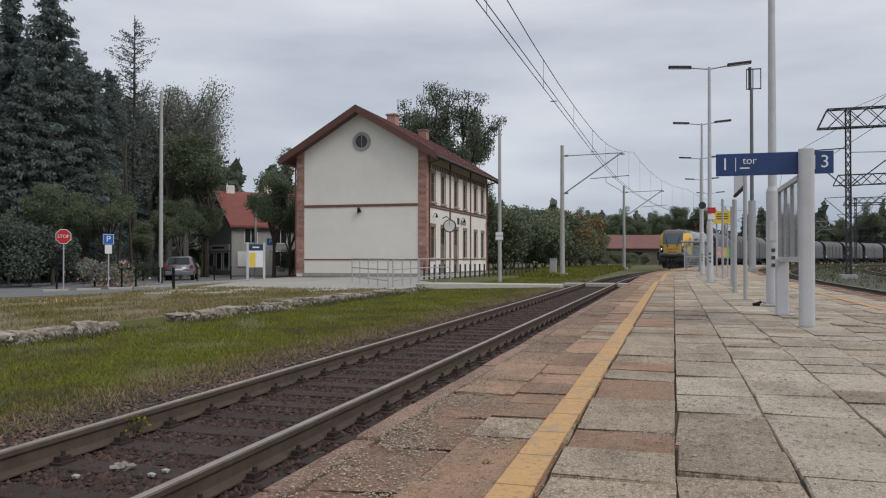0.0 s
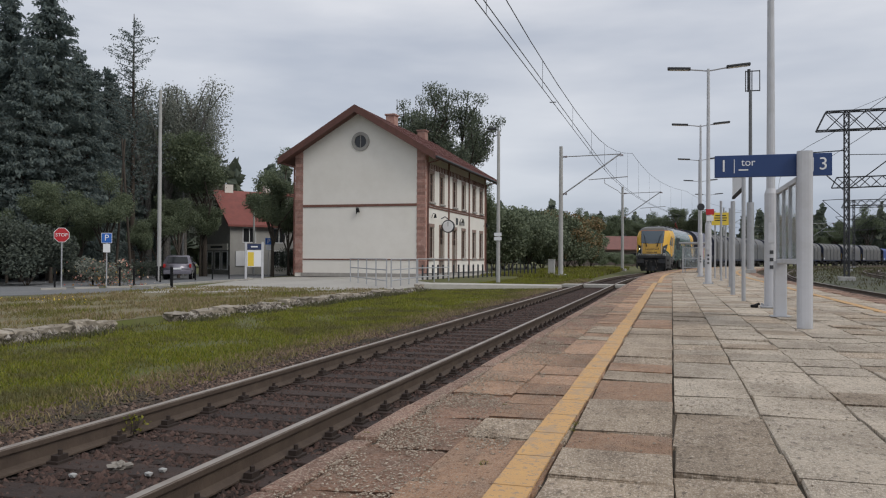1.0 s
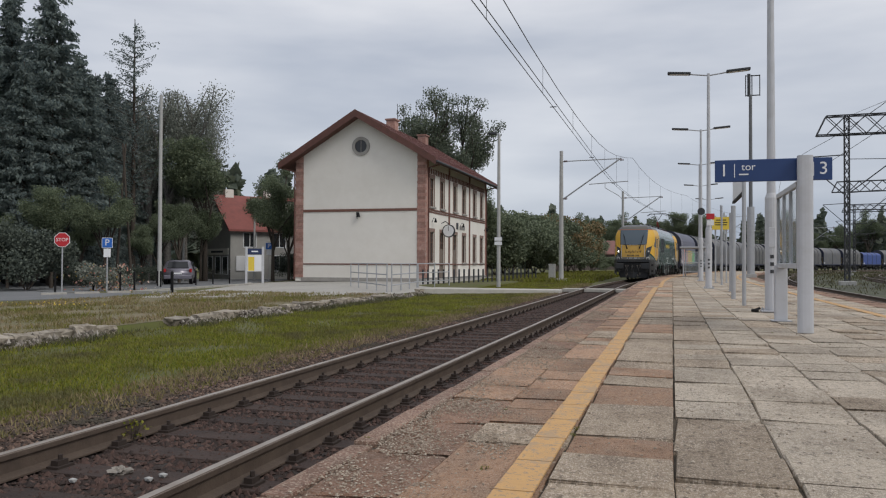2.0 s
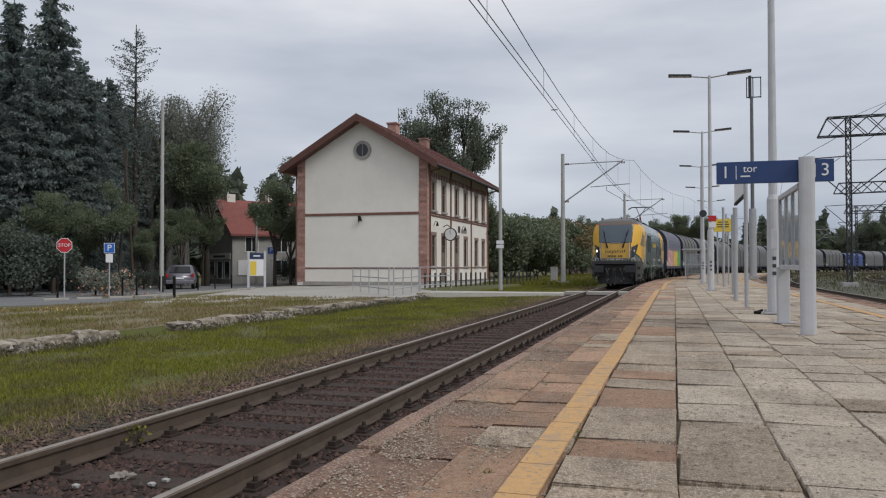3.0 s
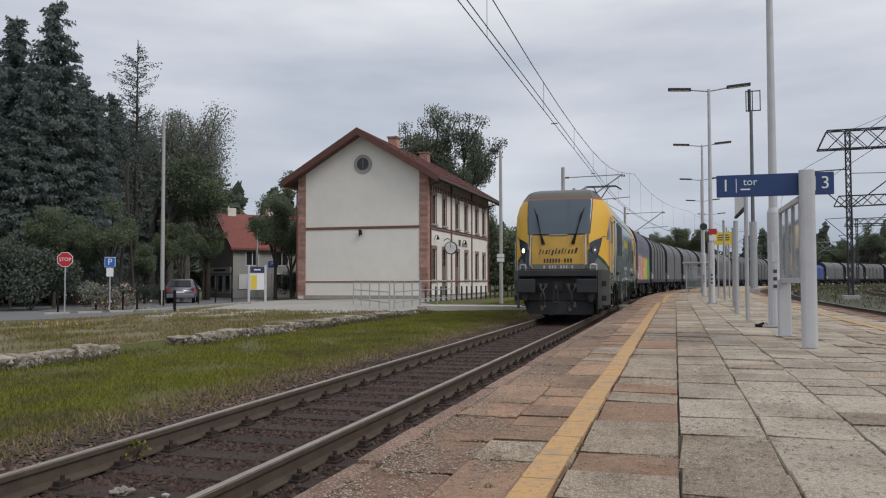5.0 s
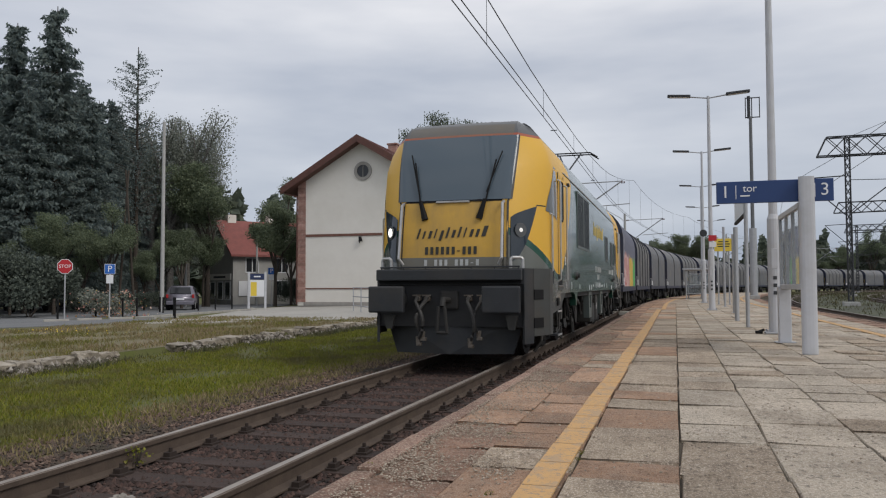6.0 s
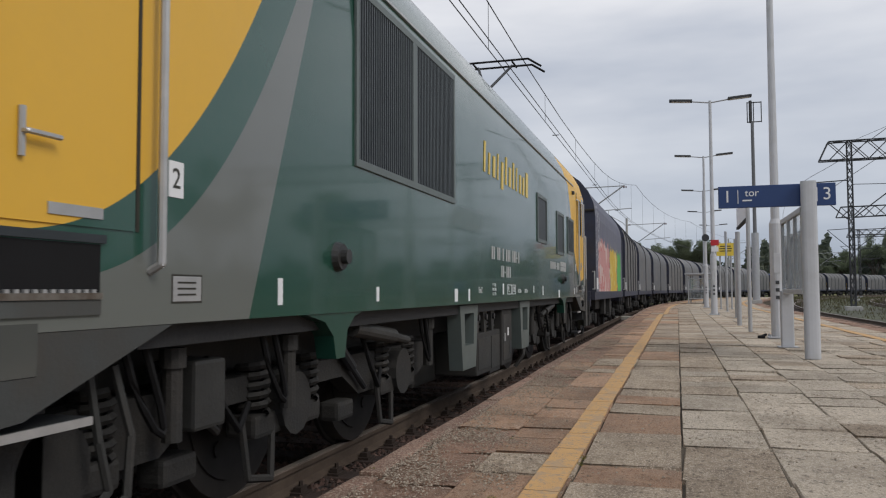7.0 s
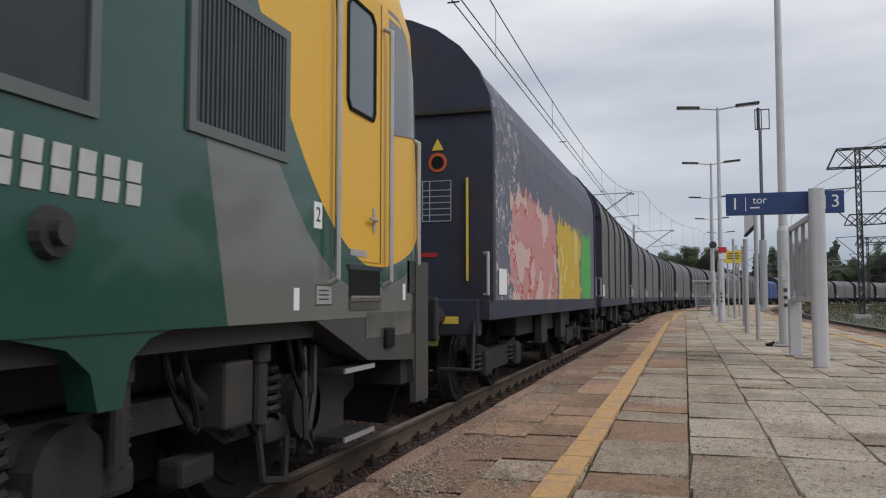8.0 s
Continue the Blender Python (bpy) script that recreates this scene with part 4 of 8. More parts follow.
def locomotive():
    lo = thing("locomotive", Matrix.Identity(4), "yellow, grey and green electric freight locomotive on six axles", "locomotive")
    # skin of the middle and both cabs
    bm = bmesh.new()
    half = [(1.5, 1.14), (1.5, 1.2), (1.5, 2.0), (1.5, 2.9), (1.488, 3.3), (1.40, 3.6), (1.26, 3.85), (1.12, 4.02), (0.99, 4.12), (0.80, 4.2)]
    prof = half + [(-a, b) for a, b in half[::-1]]
    n_y = 12
    rows = [[bm.verts.new((a, -HALF + 2.0 + i * (2 * HALF - 4.0) / n_y, b)) for a, b in prof] for i in range(n_y + 1)]
    for r0, r1 in zip(rows, rows[1:]):
        for i in range(len(prof)):
            bm.faces.new((r0[i], r0[(i + 1) % len(prof)], r1[(i + 1) % len(prof)], r1[i]))
    for end in (-1, 1):
        us = [0, 0.5, 1] + [1 + k / 8 for k in range(1, 9)] + [2.5, 3.0]
        zs = [1.0, 1.14, 1.2, 1.47, 1.62, 2.0, 2.2, 2.67, 2.9, 3.2, 3.3, 3.6, 3.7, 3.78, 3.85, 3.93, 4.02, 4.07, 4.12, 4.2]
        top = []
        for s in (1, -1):
            grid = []
            for z in zs:
                grid.append([bm.verts.new((s * skin(u, z).x, end * (HALF - skin(u, z).y), z)) for u in us])
            for r0, r1 in zip(grid, grid[1:]):
                for i in range(len(us) - 1):
                    bm.faces.new((r0[i], r0[i + 1], r1[i + 1], r1[i]))
            top.append(grid[-1])
        bm.faces.new(top[0] + top[1][:0:-1])
    bmesh.ops.remove_doubles(bm, verts=bm.verts, dist=0.002)
    bmesh.ops.recalc_face_normals(bm, faces=bm.faces)
    body = part("body", bm, M["livery"], lo, "glossy yellow, grey and dark green body shell")
    for p in body.data.polygons:
        p.use_smooth = abs(p.normal.z) < 0.98
    body.data.set_sharp_from_angle(angle=radians(28))

    for end in (-1, 1):
        E = end

        def at(x, e, z):
            return (x, E * (HALF - e), z)

        # windscreen, its dark surround, wipers
        ws = part("windscreen", cab_patch(bmesh.new(), [0, 0.35, 0.7, 0.9, 1.0, 1.03], [2.68, 2.9, 3.2, 3.45, 3.70, 3.80], E, lift=0.012), M["screen"], lo, "large dark windscreen, sky reflection put into its colour", True)
        rim = bmesh.new()
        cab_patch(rim, [0, 0.5, 1.02], [2.65, 2.685], E, lift=0.012)
        part("windscreen_seal", rim, M["black"], ws)
        for s, lean in ((1, 0.25), (-1, 0.25)):
            p0, p1 = skin(0.55, 2.40), skin(0.72, 3.35, 0.05)
            bm = bmesh.new()
            rod(bm, (s * p0.x, E * (HALF - p0.y + 0.05), p0.z), (s * p1.x, E * (HALF - p1.y + 0.04), p1.z), 0.014, n=6)
            q0, q1 = skin(0.62, 2.8, 0.05), skin(0.80, 3.5, 0.05)
            rod(bm, (s * q0.x, E * (HALF - q0.y + 0.03), q0.z), (s * q1.x, E * (HALF - q1.y + 0.03), q1.z), 0.012, n=6)
            part("wiper", bm, M["black"], lo, "black windscreen wiper")
            bm = bmesh.new()
            a, b = skin(0.5, 2.36), skin(0.60, 2.68)
            rod(bm, (s * a.x, E * (HALF - a.y + 0.02), a.z), (s * b.x, E * (HALF - b.y + 0.05), b.z), 0.055, 0.03, n=8)
            part("wiper_motor", bm, M["black"], lo)
        # front step under the windscreen and front grab rails
        bm = bmesh.new()
        tube(bm, [at(-0.27, 0.24, 2.62), at(-0.27, 0.16, 2.65), at(0.27, 0.16, 2.65), at(0.27, 0.24, 2.62)], 0.018, 6)
        part("grab_bar", bm, M["steel"], lo)
        for s in (1, -1):
            bm = bmesh.new()
            tube(bm, [at(s * 0.85, 0.2, 2.64), at(s * 0.85, 0.09, 2.60), at(s * 0.86, -0.05, 1.72), at(s * 0.80, 0.0, 1.62)], 0.024, 8)
            part("front_handrail", bm, M["steel"], lo, "pale metal handrail")
            bm = bmesh.new()
            tube(bm, [at(s * 1.0, -0.02, 1.55), at(s * 1.0, -0.02, 1.69), at(s * 1.03, -0.01, 1.72), at(s * 1.15, 0.04, 1.72), at(s * 1.18, 0.05, 1.69), at(s * 1.18, 0.05, 1.55)], 0.026, 8)
            part("beam_handrail", bm, M["steel"], lo)
            # headlight cluster on the cheek
            lamp = part("headlight", cab_patch(bmesh.new(), [1.04, 1.10, 1.16, 1.22, 1.28, 1.34, 1.40, 1.44, 1.47],
                        [(lambda u, f=f: (1 - f) * (1.66 + 0.92 * ((u - 1.04) / 0.43) ** 1.85) + f * (2.38 + 0.20 * ((u - 1.04) / 0.43) ** 0.7)) for f in (0, 0.2, 0.4, 0.6, 0.8, 1)], E, (s,), lift=0.014), M["lamp_glass"], lo, "dark glass headlight cluster", True)
            c = skin(1.18, 2.17, 0.02)
            bm = bmesh.new()
            nrm = Vector((s * 0.75, E * 0.66, 0))
            p = Vector((s * c.x, E * (HALF - c.y), c.z))
            rod(bm, p, p + nrm * 0.012, 0.115, n=24)
            part("reflector", bm, M["lamp_bowl"], lamp)
            if E < 0:
                bm = bmesh.new()
                rod(bm, p + nrm * 0.014, p + nrm * 0.02, 0.07 if s < 0 else 0.034, n=18)
                part("lit_lamp", bm, M["headlight" if s < 0 else "dim_lamp"], lamp, "lit white headlamp")
            # cheek seam between nose and cab side
            part("seam", cab_patch(bmesh.new(), [1.47, 1.6, 1.8, 2.0, 2.05], [2.585, 2.605], E, (s,), lift=0.004), M["letter_dark"], lo)
            # quarter window and cab door
            qw = part("quarter_window", bx(s * 1.5, s * 1.512, E * (HALF - 1.16), E * (HALF - 1.62), 2.6, 3.1), M["grille"], lo, "grey quarter window")
            bm = cab_patch(bmesh.new(), [1.70, 1.76, 1.84, 1.92, 2.0, 2.1, 2.25, 2.4, 2.5],
                           [(lambda u, f=f: (1 - f) * (2.52 - 0.12 * (u - 1.7)) + f * (2.54 + 0.80 * min(1.0, (u - 1.70) / 0.5) ** 0.65)) for f in (0, 0.35, 0.7, 1)], E, (s,), lift=0.008)
            qw.data = mesh_of("quarter_window", bm, M["quarter_glass"], True)
            door = new("cab_door")
            door.parent = lo
            bm = bmesh.new()
            e0, e1 = 1.78, 2.46
            prism(bm, [(E * (HALF - e), z) for e, z in ((e0, 1.50), (e1, 1.50), (e1, 3.22), (e0, 3.30))], "x", s * 1.496, s * 1.507)
            part("leaf", bm, M["livery"], door)
            for ee in (e0 - 0.03, e1 + 0.01):
                part("door_gap", bx(s * 1.495, s * 1.5035, E * (HALF - ee), E * (HALF - ee - 0.02), 1.5, 3.3), M["letter_dark"], door)
            bm = bmesh.new()
            prism(bm, [(E * (HALF - e), z) for e, z in ((1.92, 2.45), (2.30, 2.45), (2.34, 2.5), (2.34, 3.1), (2.28, 3.16), (1.96, 3.16), (1.9, 3.1), (1.9, 2.5))], "x", s * 1.505, s * 1.512)
            pane = part("door_window", bm, M["screen"], door, "dark door window with rounded corners")
            bm = bmesh.new()
            tube(bm, [(s * 1.512, E * (HALF - e), z) for e, z in ((1.92, 2.45), (2.30, 2.45), (2.34, 2.5), (2.34, 3.1), (2.28, 3.16), (1.96, 3.16), (1.9, 3.1), (1.9, 2.5), (1.92, 2.45))], 0.014, 5)
            part("door_window_seal", bm, M["black"], pane)
            bm = bmesh.new()
            tube(bm, [(s * 1.505, E * (HALF - 1.9), 1.78), (s * 1.54, E * (HALF - 1.9), 1.78), (s * 1.54, E * (HALF - 2.04), 1.78)], 0.01, 6)
            rod(bm, (s * 1.515, E * (HALF - 1.9), 1.70), (s * 1.515, E * (HALF - 1.9), 1.86), 0.012, n=6)
            part("door_handle", bm, M["steel"], door, "small black and steel door handle")
            part("kick_plate", bx(s * 1.505, s * 1.512, E * (HALF - 2.02), E * (HALF - 2.28), 1.53, 1.57), M["steel"], door)
            for e, z0, z1 in ((1.69, 1.35, 3.15), (2.56, 1.35, 3.15), (0.98, 1.5, 2.5)):
                xx = 1.46 if e < 1 else 1.5
                bm = bmesh.new()
                tube(bm, [at(s * xx, e, z0), at(s * (xx + 0.055), e, z0 + 0.03), at(s * (xx + 0.055), e, z1 - 0.03), at(s * xx, e, z1)], 0.018, 8)
                part("handrail", bm, M["steel"], lo)
            # mirror camera, black plate painting the shaded step recess below the door, small plates
            part("mirror_camera", bx(s * 1.44, s * 1.54, E * (HALF - 3.05), E * (HALF - 3.17), 3.19, 3.26, bevel=0.02), M["loco_dark"], lo)
            sb = part("step_box", bx(s * 1.4985, s * 1.503, E * (HALF - 1.76), E * (HALF - 2.28), 1.27, 1.44), M["black"], lo, "flat black plate painting the shaded door step recess")
            part("step_frame", bx(s * 1.4985, s * 1.512, E * (HALF - 1.74), E * (HALF - 2.30), 1.445, 1.475), M["grille"], sb)
            part("step_tread", bx(s * 1.4985, s * 1.516, E * (HALF - 1.76), E * (HALF - 2.28), 1.245, 1.268), M["worn_steel"], sb)
            for k in range(13):
                part("tread_tooth", bx(s * 1.5, s * 1.514, E * (HALF - 1.775 - k * 0.038), E * (HALF - 1.793 - k * 0.038), 1.268, 1.28), M["steel"], sb)
            part("step_lip", bx(s * 1.4985, s * 1.51, E * (HALF - 1.76), E * (HALF - 2.28), 1.19, 1.243), M["skirt_side"], sb)
            # skirt with the access steps
            bm = bmesh.new()
            prism(bm, [(E * (HALF - e), z) for e, z in ((0.80, 0.62), (1.02, 0.62), (1.06, 0.80), (1.95, 0.86), (2.72, 1.138), (2.0, 1.138), (2.0, 0.998), (0.80, 0.998))], "x", s * 1.30, s * 1.497)
            sk = part("skirt", bm, M["skirt_grey"], lo)
            # black blocks that stand for the dark inside of recesses
            for z in (0.50, 0.92):
                part("recess", bx(s * 1.30, s * 1.36, E * (HALF - 0.86), E * (HALF - 1.0), z + 0.2, z + 0.3), M["black"], sk)
            part("coupling_socket", bx(s * 1.49, s * 1.53, E * (HALF - 1.52), E * (HALF - 1.68), 0.92, 1.06, bevel=0.02), M["black"], sk)
            part("step_column", bx(s * 1.16, s * 1.26, E * (HALF - 1.8), E * (HALF - 2.3), 0.30, 0.98, bevel=0.01), M["bogie"], sk)
            for z in (0.38, 0.80):
                part("step", bx(s * 1.26, s * 1.47, E * (HALF - 1.8), E * (HALF - 2.28), z, z + 0.03), M["loco_dark"], sk)
                part("step_edge", bx(s * 1.47, s * 1.484, E * (HALF - 1.8), E * (HALF - 2.28), z, z + 0.03), M["steel"], sk)
            bm = bmesh.new()
            tube(bm, [at(s * 1.34, 2.42, 0.98), at(s * 1.36, 2.46, 0.7), at(s * 1.36, 2.52, 0.5), at(s * 1.34, 2.44, 0.42)], 0.018, 6)
            tube(bm, [at(s * 1.34, 2.56, 0.98), at(s * 1.38, 2.62, 0.7), at(s * 1.38, 2.6, 0.46), at(s * 1.34, 2.46, 0.38)], 0.018, 6)
            part("sand_hose", bm, M["under_grey"], sk, "pair of grey hoses behind the step")
            part("sand_box", bx(s * 1.1, s * 1.34, E * (HALF - 3.12), E * (HALF - 3.38), 0.62, 0.95, bevel=0.02), M["under_grey"], lo, "grey sheet-metal sand box")
            # buffers
            bm = bmesh.new()
            rod(bm, at(s * 0.93, 0.18, 1.06), at(s * 0.93, -0.40, 1.06), 0.12, n=16)
            rod(bm, at(s * 0.93, 0.18, 1.06), at(s * 0.93, -0.14, 1.06), 0.21, n=20)
            buf = part("buffer", bm, M["loco_dark"], lo)
            part("buffer_plate", bx(s * 0.93 - 0.30, s * 0.93 + 0.30, E * (HALF + 0.40), E * (HALF + 0.48), 0.85, 1.27, bevel=0.03), M["loco_dark"], buf, "broad dark buffer plate")
        # buffer beam, plough, coupling
        bm = bmesh.new()
        prism(bm, [(x, E * (HALF - e)) for x, e in ((-1.22, -0.08), (1.22, -0.08), (1.5, 0.72), (1.5, 1.2), (-1.5, 1.2), (-1.5, 0.72))], "z", 1.30, 1.545)
        low_front = bmesh.new()
        prism(low_front, [(x, E * (HALF - e)) for x, e in ((-1.20, -0.02), (1.20, -0.02), (1.29, 0.24), (1.45, 0.72), (1.45, 1.2), (-1.45, 1.2), (-1.45, 0.72), (-1.29, 0.24))], "z", 0.62, 1.299)
        part("beam_web", low_front, M["frame_black"], lo, "black recessed front of the frame")
        beam = part("buffer_beam", bm, M["loco_dark"], lo, "dark grey buffer beam")
        part("beam_lip", bx(-1.20, 1.20, E * (HALF + 0.081), E * (HALF + 0.20), 1.36, 1.535, bevel=0.015), M["loco_dark"], beam)
        # black strip painting the shadow line under the lip
        part("beam_gap", bx(-1.18, 1.18, E * (HALF + 0.079), E * (HALF + 0.10), 1.31, 1.355), M["black"], beam)
        part("tow_hook_plate", bx(-0.15, 0.15, E * (HALF + 0.01), E * (HALF + 0.08), 0.9, 1.2, bevel=0.03), M["bogie"], beam)
        bm = bmesh.new()
        rod(bm, at(-1.16, -0.1, 1.575), at(1.16, -0.1, 1.575), 0.014, n=6)
        for k in range(7):
            rod(bm, at(-1.14 + k * 0.38, -0.1, 1.53), at(-1.14 + k * 0.38, -0.1, 1.575), 0.012, n=6)
        part("beam_edge_bar", bm, M["loco_dark"], beam)
        for s in (1, -1):
            bm = bmesh.new()
            prism(bm, [(s * x, E * (HALF - e)) for x, e in ((1.225, -0.075), (1.325, 0.20), (1.29, 0.22), (1.19, -0.05))], "z", 0.36, 1.545)
            part("beam_corner", bm, M["loco_dark"], beam)
            bm = bmesh.new()
            prism(bm, [(s * x, E * (HALF - e)) for x, e in ((1.328, 0.204), (1.508, 0.72), (1.508, 1.02), (1.46, 1.02), (1.46, 0.74), (1.29, 0.22))], "z", 0.47, 1.548)
            ck = part("beam_cheek", bm, M["skirt_grey"], beam, "grey side plate of the buffer beam")
            # flat black plates painting the shade of two inset squares
            for z in (1.05, 0.60):
                m = Matrix.Translation((s * 1.376, E * (HALF - 0.34), z + 0.08)) @ pose(0, 0, 0, 0, 0, -s * E * -19.6)
                part("recess", bx(-0.012, 0.012, -0.15, 0.15, -0.08, 0.08, m=m), M["black"], ck)
        bm = bmesh.new()
        for s in (1, -1):
            vs = [bm.verts.new(at(*p)) for p in ((0, -0.05, 0.18), (0, 0.0, 0.82), (s * 1.2, 0.25, 0.82), (s * 0.98, 0.22, 0.18),
                                                 (0, 0.05, 0.18), (0, 0.1, 0.82), (s * 1.2, 0.35, 0.82), (s * 0.98, 0.32, 0.18))]
            for f in ((0, 1, 2, 3), (7, 6, 5, 4), (0, 3, 7, 4), (1, 5, 6, 2), (2, 6, 7, 3)):
                bm.faces.new([vs[k] for k in f])
        bmesh.ops.remove_doubles(bm, verts=bm.verts, dist=0.001)
        bmesh.ops.recalc_face_normals(bm, faces=bm.faces)
        part("plough", bm, M["loco_dark"], lo, "dark steel snow plough")
        bm = bmesh.new()
        tube(bm, [at(0, 0.1, 1.04), at(0, -0.40, 1.06), at(0, -0.45, 0.95)], 0.045, 8)
        tube(bm, [at(-0.05, -0.5, 0.95), at(-0.08, -0.48, 0.55), at(0.08, -0.48, 0.55), at(0.05, -0.5, 0.95)], 0.028, 8)
        part("screw_coupling", bm, M["bogie"], lo, "oily screw coupling and hook")
        for k, (x, lean, low, label) in enumerate(((-0.52, 0.16, 0.42, "black rubber brake hose"), (-0.36, -0.12, 0.50, "black rubber brake hose"), (0.34, 0.14, 0.40, "black rubber brake hose"), (0.55, -0.08, 0.52, "thin black electric jumper cable"))):
            r = 0.03 if k < 3 else 0.02
            pts = [at(x, 0.0, 1.06), at(x, -0.12, 1.08), at(x, -0.22, 1.02)]
            for i in range(1, 9):
                a = i / 8
                pts.append(at(x + lean * math.sin(a * math.pi * 0.9), -0.22 - 0.10 * math.sin(a * math.pi), 1.02 - (1.02 - low) * a))
            bm = bmesh.new()
            path_tube(bm, pts, r, 8)
            hose = part("brake_hose", bm, M["hose"], lo, label)
            end_p = Vector(pts[-1])
            bm = bmesh.new()
            rod(bm, end_p + Vector((0, 0, 0.05)), end_p + Vector((0, 0, -0.05)), 0.042, 0.036, n=10)
            box(bm, end_p.x - 0.03, end_p.x + 0.06, end_p.y - 0.03, end_p.y + 0.03, end_p.z - 0.10, end_p.z - 0.045, bevel=0.01)
            part("coupling_head", bm, M["worn_steel"], hose, "worn metal hose coupling")
            bm = bmesh.new()
            rod(bm, at(x, 0.0, 1.06), at(x, -0.1, 1.07), 0.048, n=10)
            rod(bm, at(x - 0.09, -0.08, 1.12), at(x + 0.06, -0.08, 1.12), 0.014, n=6)
            part("hose_tap", bm, M["worn_steel"], hose, "worn metal shut-off tap")
        for x in (-1.02, 1.02):
            bm = bmesh.new()
            prism(bm, [(x - 0.10, 0.80), (x + 0.10, 0.80), (x + 0.05, 0.58), (x - 0.05, 0.58)], "y", E * (HALF - 0.1), E * (HALF + 0.08))
            part("jumper_socket", bm, M["under_grey"], lo, "grey jumper socket below the buffer")
        # dark joints between the nose panel and the cheeks
        for s in (1, -1):
            part("nose_joint", cab_patch(bmesh.new(), [0.985, 1.015], [1.56, 1.8, 2.1, 2.4, 2.66], E, (s,), lift=0.006), M["letter_dark"], lo)
            part("nose_joint", cab_patch(bmesh.new(), [0.915, 0.94], [1.56, 1.8, 2.1, 2.4, 2.66], E, (s,), lift=0.006), M["letter_dark"], lo)
            for u0, u1 in ((1.03, 1.06),):
                part("screen_edge", cab_patch(bmesh.new(), [u0, u1], [2.68, 2.9, 3.2, 3.5, 3.8], E, (s,), lift=0.008), M["letter_dark"], lo)
        # logo and running number on the nose, as plain bars
        def nose(u, v, w):
            z = v
            p = skin(min(1, abs(u) / lerp(FRONT_W, z)), z)
            return (-E * u, E * (HALF - p.y + 0.004 + w), z)
        word_bars("logo_bar", LOGO, lo, M["letter_dark"], -0.60, 0.100, 0.17, lambda u, v, w: nose(u, 2.06 + v + 0.02 * u, w), 0.30)
        word_bars("number_bar", "xxxxxx-xxx", lo, M["letter_dark"], -0.44, 0.091, 0.125, lambda u, v, w: nose(u, 1.785 + v, w))
        word_bars("number_bar", "x xxx xxx-x", lo, M["faded_white"], -0.45, 0.087, 0.10, lambda u, v, w: nose(u, 1.60 + v, w))

    # side fittings
    for s in (1, -1):
        def on(u, v, w, s=s):
            return (s * (1.502 + w), u, v)

        def panel(name, e0, e1, z0, z1, frame=0.05, slats=0, label=""):
            y0, y1 = -HALF + e0, -HALF + e1
            pn = part(name, bx(s * 1.499, s * 1.503, y0, y1, z0, z1), M["grille"], lo, label)
            bm = bmesh.new()
            for a, b, c, d in ((y0 - frame, y1 + frame, z0 - frame, z0), (y0 - frame, y1 + frame, z1, z1 + frame), (y0 - frame, y0, z0, z1), (y1, y1 + frame, z0, z1)):
                box(bm, s * 1.498, s * 1.516, a, b, c, d)
            part("panel_frame", bm, M["loco_frame"], pn)
            for i in range(slats):
                y = y0 + (i + 0.5) * (y1 - y0) / slats
                part("slat", bx(s * 1.502, s * 1.512, y - 0.007, y + 0.007, z0, z1), M["slat"], pn)
            return pn

        panel("air_grille", 4.66, 5.76, 2.13, 3.24, slats=26, label="dark louvred air intake")
        panel("air_grille", 5.86, 6.94, 2.13, 3.24, slats=26, label="dark louvred air intake")
        panel("side_window", 11.6, 12.4, 2.05, 2.68, label="dark meshed side panel")
        panel("side_window", 13.6, 14.35, 1.95, 2.6, label="dark meshed side panel")
        panel("air_grille", 14.98, 15.76, 2.02, 2.62, slats=22, label="dark louvred air intake beside the cab")
        # logo word, number rows, model name as bars
        word_bars("logo_bar", LOGO, lo, M["logo_yellow"], -HALF + 8.17, 0.224, 0.34, lambda u, v, w: on(u, 2.56 + v, w), 0.10 * s)
        word_bars("number_bar", "xx xx x xxx xxx-x", lo, M["faded_white"], -HALF + 8.52, 0.0965, 0.145, lambda u, v, w: on(u, 1.625 + v, w))
        word_bars("number_bar", "xx-xxx", lo, M["faded_white"], -HALF + 9.02, 0.097, 0.135, lambda u, v, w: on(u, 1.43 + v, w))
        word_bars("name_bar", "xxxxxx-xxx", lo, M["faded_white"], -HALF + 12.79, 0.105, 0.12, lambda u, v, w: on(u, 1.63 + v, w))
        for z, h in ((1.615, 0.08), (1.703, 0.08)):
            word_bars("name_bar", "XXXXXX", lo, M["faded_white"], -HALF + 13.95, 0.122, h, lambda u, v, w, z=z: on(u, z + v, w), 0.1)
        for e, wd, h, z in ((0.75, 0.05, 0.11, 1.22), (0.95, 0.05, 0.11, 1.22), (3.6, 0.05, 0.14, 1.2), (5.0, 0.05, 0.1, 1.2), (7.0, 0.1, 0.12, 1.17), (7.5, 0.06, 0.12, 1.17), (9.11, 0.06, 0.13, 1.225), (11.2, 0.05, 0.1, 1.24), (12.0, 0.07, 0.14, 1.2), (13.7, 0.14, 0.13, 1.15), (15.9, 0.06, 0.12, 1.2), (17.6, 0.05, 0.12, 1.25)):
            part("marking", bx(s * 1.5, s * 1.5035, -HALF + e, -HALF + e + wd, z, z + h), M["sign_white"], lo)
        rot = pose(0, 0, 0, 90, 0, 90) if s > 0 else pose(0, 0, 0, 90, 0, -90)
